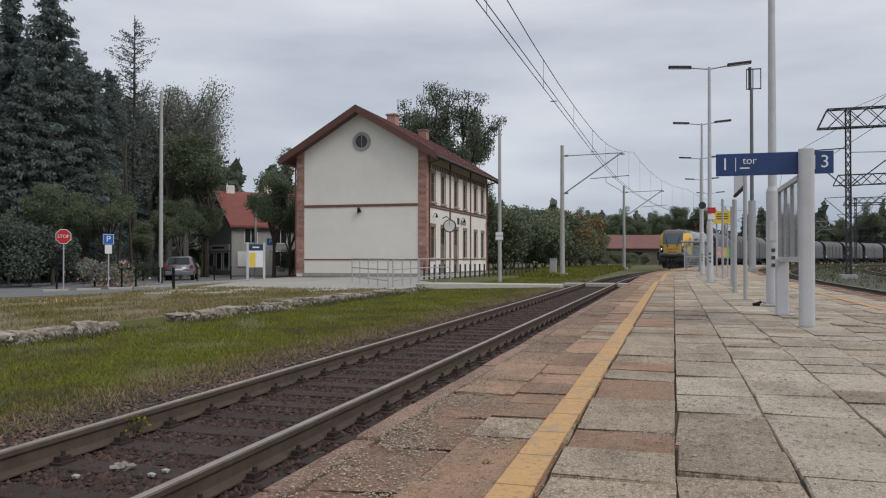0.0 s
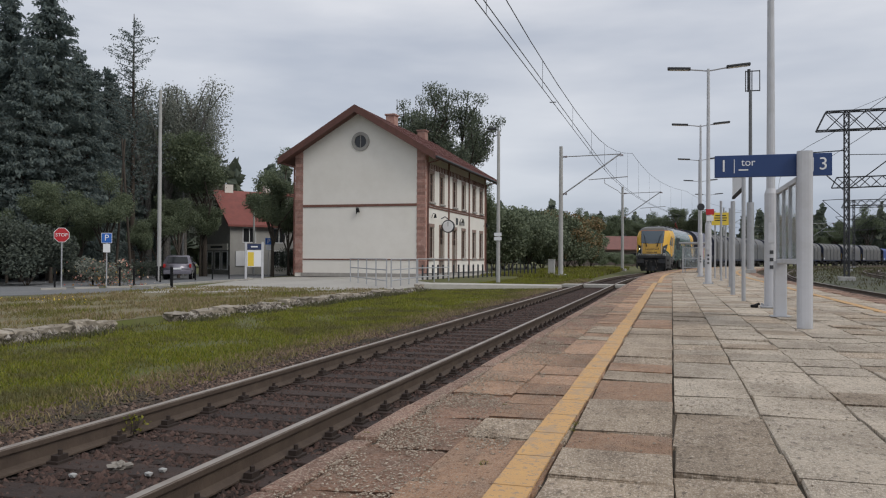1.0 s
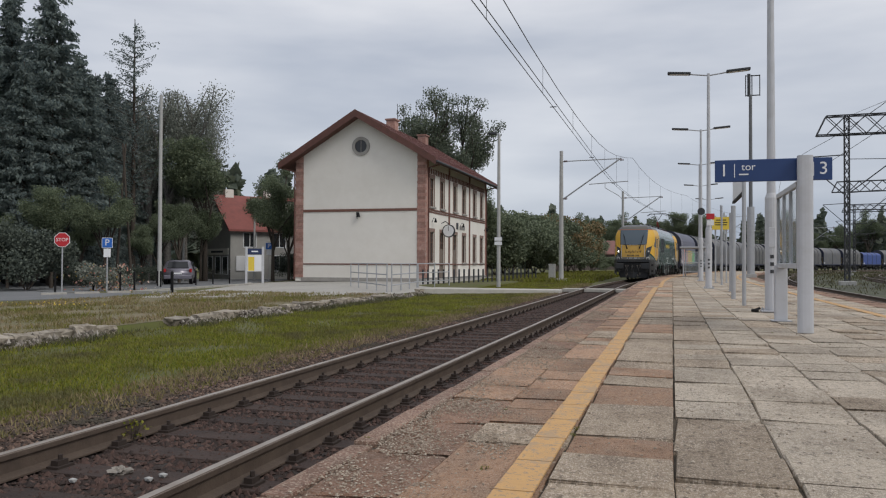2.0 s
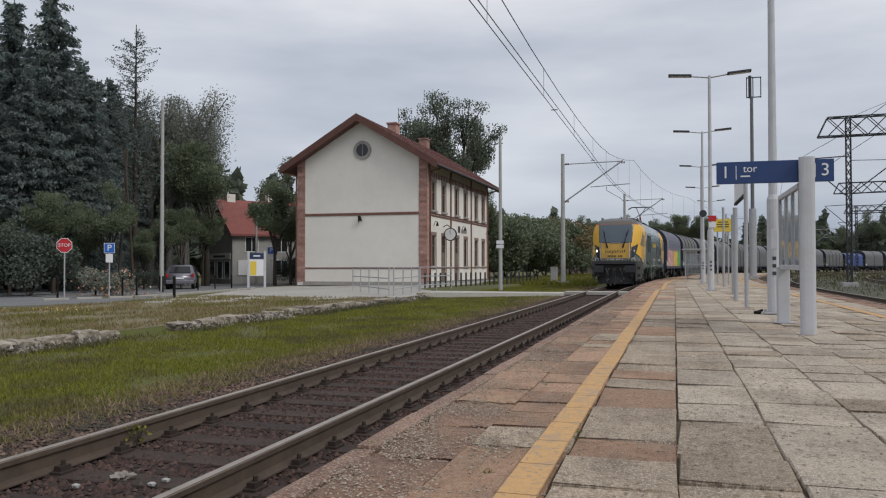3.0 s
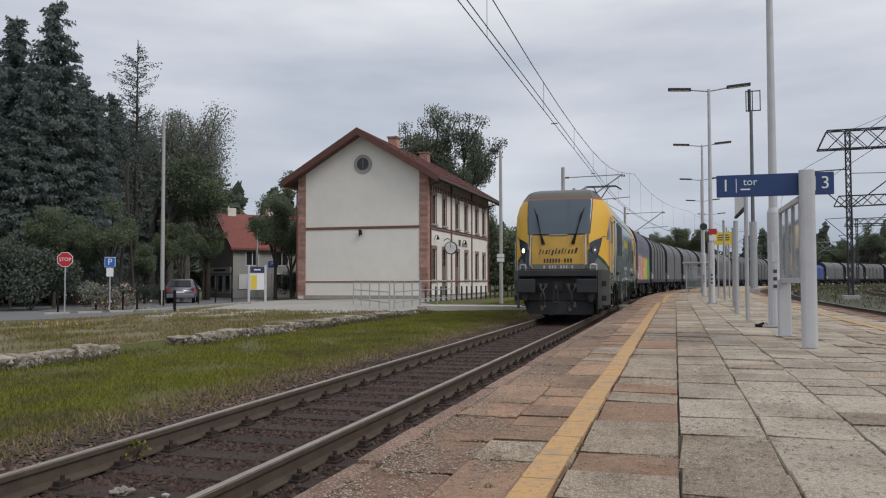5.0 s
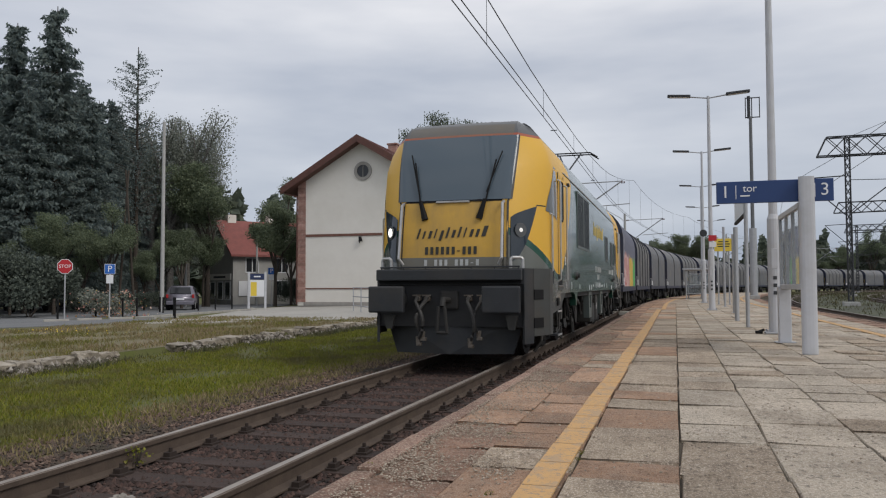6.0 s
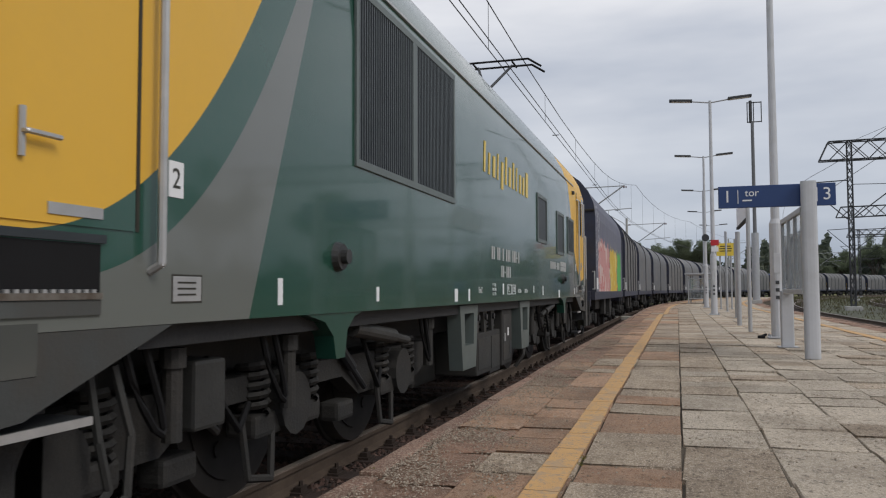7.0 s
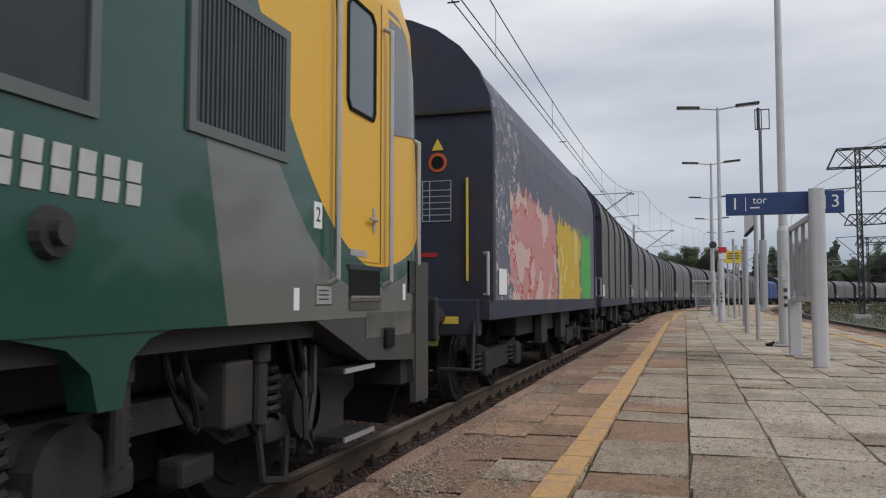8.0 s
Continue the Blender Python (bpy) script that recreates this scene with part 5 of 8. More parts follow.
        for word, e, z, size in (("PL", 9.45, 1.285, 0.1), ("120", 9.77, 1.285, 0.1), ("14.20m", 10.15, 1.265, 0.075), ("20.33m", 10.62, 1.265, 0.075), ("EmZ", 8.0, 1.275, 0.085), ("P   133t", 8.66, 1.335, 0.052), ("P+E 109t", 8.66, 1.285, 0.052), ("G   112t", 8.66, 1.235, 0.052)):
            text_on("marking", word, size, Matrix.Translation((s * 1.503, -HALF + e, z)) @ rot, M["sign_white"], lo, 0.001)
        for e in (2.72, 2 * HALF - 2.72):
            pl = part("cab_number_plate", bx(s * 1.499, s * 1.504, -HALF + e - 0.05, -HALF + e + 0.05, 1.66, 1.81), M["sign_white"], lo)
            text_on("numeral", "2", 0.12, Matrix.Translation((s * 1.505, -HALF + e, 1.735)) @ rot, M["letter_dark"], pl, 0.001)
            mp = part("maker_plate", bx(s * 1.499, s * 1.503, -HALF + e - 0.01, -HALF + e + 0.19, 1.23, 1.335, bevel=0.002), M["steel"], lo, "small metal maker's plate")
            part("plate_rim", bx(s * 1.4985, s * 1.5015, -HALF + e - 0.018, -HALF + e + 0.198, 1.222, 1.343), M["letter_dark"], mp)
            for z in (1.255, 1.28, 1.305):
                part("word_bar", bx(s * 1.5025, s * 1.5042, -HALF + e + 0.02, -HALF + e + 0.15, z, z + 0.008), M["letter_dark"], mp)
        for e0, e1 in ((9.37, 9.63), (9.66, 9.88)):
            bm = bmesh.new()
            for a, b, c, d in ((e0, e1, 1.225, 1.234), (e0, e1, 1.336, 1.345), (e0, e0 + 0.009, 1.225, 1.345), (e1 - 0.009, e1, 1.225, 1.345)):
                box(bm, s * 1.5, s * 1.504, -HALF + a, -HALF + b, c, d)
            part("marking_frame", bm, M["sign_white"], lo)
        for e in (4.35, 14.2):
            bm = bmesh.new()
            rod(bm, (s * 1.48, -HALF + e, 1.48), (s * 1.54, -HALF + e, 1.48), 0.1, 0.08, n=16)
            rod(bm, (s * 1.53, -HALF + e, 1.48), (s * 1.58, -HALF + e, 1.48), 0.045, n=12)
            part("lifting_socket", bm, M["loco_dark"], lo)
        part("sill", bx(s * 1.28, s * 1.42, -HALF + 2.6, HALF - 2.6, 1.04, 1.138), M["frame_black"], lo)
        part("rain_rail", bx(s * 1.44, s * 1.478, -HALF + 2.7, HALF - 2.7, 3.40, 3.42), M["steel"], lo)
        # equipment below the frame
        for y0, y1, z0, x1, z1 in ((-1.15, -0.45, 0.34, 1.38, 0.80), (-0.42, 0.12, 0.30, 1.36, 0.80), (0.15, 0.75, 0.34, 1.38, 1.03)):
            eb = part("equipment_box", bx(s * 0.9, s * x1, y0, y1, z0, z1, bevel=0.015), M["bogie"], lo)
            part("box_door", bx(s * x1, s * (x1 + 0.008), y0 + 0.05, y1 - 0.05, z0 + 0.06, z1 - 0.06, bevel=0.003), M["under_grey"], eb)
            if z1 > 1:
                part("label_plate", bx(s * (x1 + 0.008), s * (x1 + 0.012), y1 - 0.16, y1 - 0.07, 0.46, 0.62), M["grille"], eb)
                part("latch", bx(s * (x1 + 0.008), s * (x1 + 0.03), y0 + 0.07, y0 + 0.1, 0.64, 0.74, bevel=0.004), M["steel"], eb)
        for z, r in ((0.86, 0.018), (0.91, 0.014), (0.965, 0.02)):
            bm = bmesh.new()
            tube(bm, [(s * 1.3, -1.2, z), (s * 1.3, -0.5, z), (s * 1.27, -0.42, z - 0.02), (s * 1.27, 0.14, z - 0.02)], r, 6)
            part("conduit", bm, M["loco_dark"], lo, "dark pipe under the frame")
        for y in (-1.02, -0.66, -0.28):
            bm = bmesh.new()
            prism(bm, [(y - 0.09, 1.04), (y + 0.09, 1.04), (y + 0.045, 0.80), (y - 0.045, 0.80)], "x", s * 1.32, s * 1.36)
            hg = part("hanger", bm, M["under_grey"], lo)
            part("hanger_bolt", rod(bmesh.new(), (s * 1.36, y, 0.97), (s * 1.385, y, 0.97), 0.035, n=10), M["loco_dark"], hg)
        part("earth_sign", bx(s * 1.388, s * 1.392, 0.44, 0.51, 0.70, 0.80), M["sign_white"], lo)
        for y in (-1.68, 1.4):
            lb = None
            for pts in ([(-0.36, 1.12), (-0.2, 1.12), (-0.17, 0.72), (-0.3, 0.72)], [(0.2, 1.12), (0.36, 1.12), (0.3, 0.72), (0.17, 0.72)], [(-0.3, 0.72), (0.3, 0.72), (0.26, 0.48), (-0.26, 0.48)], [(-0.2, 1.12), (0.2, 1.12), (0.2, 1.04), (-0.2, 1.04)]):
                bm = bmesh.new()
                prism(bm, [(y + u, z) for u, z in pts], "x", s * 1.30, s * 1.44)
                if lb:
                    part("bracket_arm", bm, M["loco_frame"], lb)
                else:
                    lb = part("lifting_bracket", bm, M["loco_frame"], lo, "grey trapezoid frame bracket")
        for y, k in ((-5.05, 1), (5.05, -1)):
            bm = bmesh.new()
            prism(bm, [(y - 0.5, 1.15), (y + 0.42, 1.15), (y + 0.24, 1.11), (y + 0.13, 1.03), (y + 0.09, 0.86), (y - 0.04, 0.86), (y - 0.08, 1.0), (y - 0.2, 1.09)], "x", s * 1.36, s * 1.49)
            part("body_ear", bm, M["livery_green"], lo, "green bracket under the body side")
            bm = bmesh.new()
            rod(bm, (s * 1.34, y + k * 0.55, 1.02), (s * 1.34, y + k * 1.35, 0.92), 0.06, n=14)
            rod(bm, (s * 1.34, y + k * 1.3, 0.925), (s * 1.34, y + k * 1.7, 0.87), 0.035, n=10)
            part("yaw_damper", bm, M["under_grey"], lo, "grey yaw damper cylinder")
            for q in (-1.7, -0.6, 2.1):
                bm = bmesh.new()
                path_tube(bm, [(s * 1.36, y + k * q + 0.16 * math.sin(i * 0.5), 1.08 - 0.42 * math.sin(math.pi * i / 8)) if i else (s * 1.36, y + k * q, 1.1) for i in range(9)], 0.017, 6)
                part("cable", bm, M["black"], lo, "sagging black cable")
                bm = bmesh.new()
                rod(bm, (s * 1.3, y + k * (q + 0.3), 0.6), (s * 1.3, y + k * (q + 0.3), 0.95), 0.045, n=12)
                rod(bm, (s * 1.3, y + k * (q + 0.3), 0.93), (s * 1.3, y + k * (q + 0.3), 1.02), 0.06, n=12)
                part("vertical_damper", bm, M["bogie"], lo)

    part("main_frame", bx(-0.98, 0.98, -HALF + 0.9, HALF - 0.9, 0.82, 1.13), M["bogie"], lo)
    part("transformer_tank", bx(-0.9, 0.9, -1.9, 1.6, 0.28, 0.82, bevel=0.04), M["bogie"], lo)
    # bogies with springs, axle boxes, dampers
    wm = wheel_mesh(0.6)
    for cy in (-5.15, 5.15):
        bg = new("bogie")
        bg.parent, bg.location = lo, (0, cy, 0)
        for s in (1, -1):
            bm = bmesh.new()
            prism(bm, [(-2.9, 0.62), (-2.6, 0.50), (-1.2, 0.50), (-0.9, 0.66), (0.9, 0.66), (1.2, 0.50), (2.6, 0.50), (2.9, 0.62), (2.9, 0.80), (-2.9, 0.80)], "x", s * 1.02, s * 1.16)
            part("side_frame", bm, M["bogie"], bg)
            for ay in (-1.95, 0.0, 1.95):
                bm = bmesh.new()
                rod(bm, (s * 1.0, ay, 0.6), (s * 1.26, ay, 0.6), 0.19, n=14)
                box(bm, s * 1.02, s * 1.22, ay - 0.42, ay + 0.42, 0.44, 0.58, bevel=0.03)
                part("axle_box", bm, M["bogie"], bg)
                for k in (-0.32, 0.32):
                    bm = bmesh.new()
                    coil(bm, s * 1.14, ay + k, 0.58, 0.86, 0.085)
                    part("spring", bm, M["bogie"], bg)
            for k in (-1.0, 1.0):
                bm = bmesh.new()
                rod(bm, (s * 1.2, k - 0.3, 0.92), (s * 1.2, k - 0.02, 0.72), 0.04, n=10)
                rod(bm, (s * 1.2, k - 0.05, 0.74), (s * 1.2, k + 0.22, 0.55), 0.022, n=8)
                part("damper", bm, M["loco_dark"], bg, "grey hydraulic damper")
                bm = bmesh.new()
                tube(bm, [(s * 1.27, k, 0.95), (s * 1.3, k + 0.12, 0.7), (s * 1.28, k + 0.3, 0.55), (s * 1.22, k + 0.5, 0.66)], 0.018, 6)
                part("cable", bm, M["black"], bg)
                part("brake_unit", bx(s * 1.0, s * 1.16, k - 0.16, k + 0.12, 0.34, 0.48, bevel=0.03), M["bogie"], bg)
                bm = bmesh.new()
                tube(bm, [(s * 1.2, k + 0.45, 0.6), (s * 1.22, k + 0.5, 0.25), (s * 1.22, k + 0.75, 0.2), (s * 1.2, k + 0.8, 0.5)], 0.022, 6)
                part("guard_bar", bm, M["bogie"], bg)
            bm = bmesh.new()
            tube(bm, [(s * 1.2, -2.6, 0.55), (s * 1.22, -2.75, 0.3), (s * 1.1, -2.8, 0.12)], 0.03, 6)
            part("sand_pipe", bm, M["bogie"], bg)
        part("cross_beam", bx(-1.0, 1.0, -0.45, 0.45, 0.5, 0.78), M["bogie"], bg)
        for k in (-2.45, -1.0, 1.0, 2.45):
            part("traction_motor", bx(-0.62, 0.62, k - 0.42, k + 0.42, 0.24, 1.0, bevel=0.1), M["bogie"], bg)
        for ay in (-1.95, 0.0, 1.95):
            w = new("wheelset", wm)
            w.parent, w.location = lo, (0, cy + ay, 0.6)
            WHEELS.append((w, (0, cy + ay, 0.6), 0.6))

    # roof equipment and pantographs
    for e, l, w, h in ((3.2, 1.3, 0.8, 0.22), (5.2, 2.6, 0.85, 0.18), (9.0, 2.4, 0.85, 0.24), (12.3, 0.8, 0.6, 0.3)):
        part("roof_box", bx(-w, w, -HALF + e, -HALF + e + l, 4.17, 4.19 + h * 0.6, bevel=0.04), M["loco_dark"], lo)
    for e in (2.1, 2.6):
        bm = bmesh.new()
        rod(bm, (0.3, -HALF + e, 4.23), (0.3, -HALF + e - 0.3, 4.23), 0.03, 0.06, n=12)
        box(bm, 0.26, 0.34, -HALF + e - 0.1, -HALF + e, 4.15, 4.22)
        part("horn", bm, M["steel"], lo)
    for e in (14.2, 16.8):
        for x in (-0.55, 0.55):
            bm = bmesh.new()
            rod(bm, (x, -HALF + e, 4.15), (x, -HALF + e, 4.4), 0.05, n=10)
            for k in range(3):
                rod(bm, (x, -HALF + e, 4.2 + 0.06 * k), (x, -HALF + e, 4.23 + 0.06 * k), 0.09, n=12)
            part("insulator", bm, M["brown_wood"], lo)
    panto = new("pantograph")
    panto.parent = lo
    yb, yh = -HALF + 16.4, -HALF + 15.5
    bm = bmesh.new()
    for x in (-0.5, 0.5):
        rod(bm, (x, yb - 1.9, 4.42), (x, yb + 0.3, 4.42), 0.035, n=8)
    for y in (yb - 1.9, yb + 0.3):
        rod(bm, (-0.5, y, 4.42), (0.5, y, 4.42), 0.035, n=8)
    part("base_frame", bm, M["dark_steel"], panto)
    bm = bmesh.new()
    knee = (0, yb - 1.75, 5.1)
    rod(bm, (0, yb + 0.1, 4.38), knee, 0.05, n=8)
    rod(bm, (-0.25, yb - 0.4, 4.38), knee, 0.02, n=6)
    part("lower_arm", bm, M["red_valve"], panto, "red pantograph arm")
    bm = bmesh.new()
    for x in (-0.35, 0.35):
        rod(bm, knee, (x, yh, 5.83), 0.028, n=8)
    part("upper_arm", bm, M["dark_steel"], panto)
    bm = bmesh.new()
    for dy in (-0.22, 0.22):
        tube(bm, [(-0.98, yh + dy, 5.71), (-0.72, yh + dy, 5.88), (0.72, yh + dy, 5.88), (0.98, yh + dy, 5.71)], 0.022, 6)
    rod(bm, (-0.4, yh - 0.22, 5.85), (-0.4, yh + 0.22, 5.85), 0.02, n=6)
    rod(bm, (0.4, yh - 0.22, 5.85), (0.4, yh + 0.22, 5.85), 0.02, n=6)
    part("collector_head", bm, M["black"], panto)
    low = new("pantograph")
    low.parent = lo
    bm = bmesh.new()
    for x in (-0.5, 0.5):
        rod(bm, (x, -HALF + 3.4, 4.26), (x, -HALF + 5.4, 4.26), 0.035, n=8)
    rod(bm, (0, -HALF + 3.4, 4.33), (0, -HALF + 5.3, 4.33), 0.05, n=8)
    part("folded_arm", bm, M["dark_steel"], low)
    return lo


M["faded_white"] = mat("faded_white", (0.46, 0.47, 0.47), 0.6, (0.38, 0.39, 0.39), 12)
M["frame_black"] = mat("frame_black", (0.013, 0.014, 0.016), 0.7, (0.02, 0.02, 0.021), 6, 0.2, 40)
M["hose"] = mat("hose", (0.028, 0.027, 0.026), 0.6, (0.045, 0.042, 0.038), 8)
M["worn_steel"] = mat("worn_steel", (0.22, 0.20, 0.175), 0.5, (0.10, 0.075, 0.055), 14, metal=0.5)
M["under_grey"] = mat("under_grey", (0.034, 0.035, 0.034), 0.65, (0.02, 0.02, 0.019), 4, 0.2, 40, stains=(0.05, 0.042, 0.034), stain_scale=2.5)
M["livery_green"] = mat("livery_green", (0.010, 0.062, 0.042), 0.35, (0.012, 0.05, 0.036), 3)
# cab grey made dimmer, with the weaker light near the underside included
M["skirt_side"] = mat("skirt_side", (0.07, 0.075, 0.072), 0.6, (0.05, 0.054, 0.052), 3, 0.1, stains=(0.075, 0.065, 0.055), stain_scale=1.5)
M["skirt_grey"] = mat("skirt_grey", (0.052, 0.056, 0.055), 0.6, (0.04, 0.043, 0.042), 3, 0.1, stains=(0.06, 0.05, 0.04), stain_scale=1.5)
M["quarter_glass"] = glass_mat("quarter_glass", (0.13, 0.14, 0.145), 0.12)
M["loco_frame"] = mat("loco_frame", (0.11, 0.135, 0.13), 0.45, (0.09, 0.11, 0.105), 4)
M["slat"] = mat("slat", (0.06, 0.072, 0.078), 0.45, (0.045, 0.054, 0.06), 4)
loco = locomotive()

# ---- covered wagons ----
WAGON_L, HOOD = 12.04, 5.25
WAGONS = []


def wagon(hood_mat, ribs, label, high=4.52, end_mat="navy"):
    """A hooded coil wagon: arched cover over a low frame on two bogies."""
    wg = thing("freight_wagon", Matrix.Identity(4), label, "freight wagon", "wagons of the train")
    arch = [(1.45, 1.22), (1.45, 3.2)] + [(1.45 * math.cos(a), 3.2 + (high - 3.2) * math.sin(a)) for a in (radians(k) for k in (14, 28, 42, 56, 70, 82))]
    prof = arch + [(0, high)] + [(-x, z) for x, z in arch[::-1]]
    bm = bmesh.new()
    prism(bm, prof, "y", -HOOD + 0.08, HOOD - 0.08)
    hd = part("hood", bm, hood_mat, wg)
    for y0, y1 in ((-HOOD, -HOOD + 0.12), (HOOD - 0.12, HOOD)):
        bm = bmesh.new()
        prism(bm, [(x * 1.02, z + (0.03 if z > 3 else 0)) for x, z in prof], "y", y0, y1)
        part("end_wall", bm, M[end_mat], wg, "dark steel end wall")
    for k in range(ribs):
        y = -HOOD + (k + 1) * 2 * HOOD / (ribs + 1)
        bm = bmesh.new()
        prism(bm, [(x * 1.025, z + (0.035 if z > 3 else 0)) for x, z in prof], "y", y - 0.06, y + 0.06)
        part("rib", bm, M["rib"], wg)
    for s in (1, -1):
        part("side_sill", bx(s * 1.28, s * 1.46, -HOOD - 0.1, HOOD + 0.1, 1.02, 1.24, bevel=0.01), M["navy"], wg)
        part("under_frame", bx(s * 0.9, s * 1.2, -HOOD + 2.6, HOOD - 2.6, 0.72, 1.02, bevel=0.02), M["bogie"], wg)
        for y in (-1.4, 0.6):
            part("bracket", bx(s * 1.22, s * 1.34, y, y + 0.5, 0.55, 1.02, bevel=0.01), M["bogie"], wg)
        part("tag_plate", bx(s * 1.46, s * 1.467, -HOOD + 0.35, -HOOD + 0.75, 1.3, 1.6), M["sign_white"], wg)
        for e in (-1, 1):
            bm = bmesh.new()
            rod(bm, (s * 0.875, e * (HOOD + 0.12), 1.06), (s * 0.875, e * (HOOD + 0.74), 1.06), 0.1, n=12)
            rod(bm, (s * 0.875, e * (HOOD + 0.72), 1.06), (s * 0.875, e * (HOOD + 0.77), 1.06), 0.22, n=18)
            part("buffer", bm, M["bogie"], wg)
            bm = bmesh.new()
            tube(bm, [(s * 1.4, e * (HOOD + 0.1), 1.3), (s * 1.46, e * (HOOD + 0.16), 1.3), (s * 1.46, e * (HOOD + 0.16), 1.75), (s * 1.4, e * (HOOD + 0.1), 1.75)], 0.018, 6)
            part("handrail", bm, M["steel"], wg)
            part("grab_pole", bx(s * 1.18, s * 1.2, e * (HOOD + 0.01), e * (HOOD + 0.04), 1.45, 2.6), M["logo_yellow"], wg, "yellow grab pole")
            bm = bmesh.new()
            tube(bm, [(s * 1.3, e * (HOOD + 0.15), 1.0), (s * 1.32, e * (HOOD + 0.3), 0.5), (s * 0.95, e * (HOOD + 0.3), 0.5)], 0.022, 6)
            part("step", bm, M["bogie"], wg)
    for e in (-1, 1):
        part("headstock", bx(-1.35, 1.35, e * (HOOD + 0.0), e * (HOOD + 0.14), 0.85, 1.25, bevel=0.02), M["navy"], wg)
        bm = bmesh.new()
        tube(bm, [(0, e * (HOOD + 0.1), 1.04), (0, e * (HOOD + 0.6), 1.04), (0, e * (HOOD + 0.78), 1.0)], 0.05, 8)
        part("coupling", bm, M["bogie"], wg)
        part("notice", bx(0.66, 1.0, e * (HOOD + 0.002), e * (HOOD + 0.006), 2.12, 2.58), M["navy"], wg, "painted table of small notes")
        for z in (2.12, 2.19, 2.26, 2.33, 2.40, 2.47, 2.575):
            part("notice_line", bx(0.66, 1.0, e * (HOOD + 0.006), e * (HOOD + 0.009), z, z + 0.010), M["notice"], wg)
        for x in (0.655, 0.74, 0.99):
            part("notice_line", bx(x, x + 0.010, e * (HOOD + 0.006), e * (HOOD + 0.010), 2.12, 2.585), M["notice"], wg)
        part("end_ledge", bx(-1.47, 1.47, e * (HOOD + 0.0), e * (HOOD + 0.05), 3.33, 3.38, bevel=0.008), M["bogie"], wg)
        part("end_number_plate", bx(0.86, 1.12, e * (HOOD + 0.141), e * (HOOD + 0.146), 0.98, 1.06), M["logo_yellow"], wg)
        part("red_mark", bx(0.62, 0.84, e * (HOOD + 0.003), e * (HOOD + 0.007), 1.72, 1.77), M["red_valve"], wg)
        bm = bmesh.new()
        ye = e * (HOOD + 0.004)
        prism(bm, [(0.77, 2.93), (0.91, 2.93), (0.84, 3.06)], "y", ye, ye + e * 0.004)
        part("warning_triangle", bm, M["sign_yellow"], wg, "small yellow warning triangle")
        bm = bmesh.new()
        rod(bm, (0.84, ye, 2.79), (0.84, ye + e * 0.004, 2.79), 0.11, n=20)
        ring = part("warning_disc", bm, M["sign_orange"], wg)
        bm = bmesh.new()
        rod(bm, (0.84, ye, 2.79), (0.84, ye + e * 0.008, 2.79), 0.075, n=20)
        part("disc_face", bm, M["black"], ring)
        for s in (1, -1):
            bm = bmesh.new()
            prism(bm, [(-1.15, 0.5), (-0.8, 0.35), (0.8, 0.35), (1.15, 0.5), (1.1, 0.72), (0.5, 0.62), (-0.5, 0.62), (-1.1, 0.72)], "x", s * 0.98, s * 1.1)
            bg = part("bogie_frame", bm, M["bogie"], wg)
            bg.location = (0, e * 3.4, 0)
            for k in (-0.9, 0.9):
                bm = bmesh.new()
                box(bm, s * 1.0, s * 1.2, k - 0.16, k + 0.16, 0.32, 0.62, bevel=0.03)
                part("axle_box", bm, M["bogie"], bg)
                for d in (-0.24, 0.24):
                    bm = bmesh.new()
                    coil(bm, s * 1.08, k + d, 0.36, 0.60, 0.07, 4, 0.02)
                    part("spring", bm, M["bogie"], bg)
    return wg


M["notice"] = mat("notice", (0.36, 0.40, 0.46), 0.6)
M["sign_orange"] = mat("sign_orange", (0.6, 0.12, 0.04), 0.5)
WAGON_WHEEL = wheel_mesh(0.46)


def add_wheels(wg):
    for e in (-1, 1):
        for k in (-0.9, 0.9):
            w = new("wheelset", WAGON_WHEEL)
            w.parent, w.location = wg, (0, e * 3.4 + k, 0.46)
            WHEELS.append((w, (0, e * 3.4 + k, 0.46), 0.46))


protos = [wagon(M["graffiti"], 0, "hooded freight wagon with blue tarpaulin and bright graffiti"),
          wagon(M["hood"], 4, "hooded freight wagon with dark ribbed cover"),
          wagon(M["hood_pale"], 1, "hooded freight wagon with grey cover"),
          wagon(M["wagon_blue"], 3, "freight wagon with blue cover", 3.9)]
ORDER = [0, 1, 2, 2, 1, 2, 1, 1, 2, 1, 3, 2, 1, 1, 2, 1, 2, 3, 1, 2, 1, 2, 1]
used = set()
for i, kind in enumerate(ORDER):
    if kind in used:
        wg = copy_thing(protos[kind], Matrix.Identity(4))
    else:
        wg = protos[kind]
        used.add(kind)
    WAGONS.append((wg, 2 * HALF + 0.91 + WAGON_L / 2 + i * WAGON_L, 3.4))
for wg, _, _ in WAGONS:
    add_wheels(wg)

# ---- things on the platform ----
def plane_z(o, yaw=0):
    return pose(o[0], o[1], o[2], 0, 0, yaw)


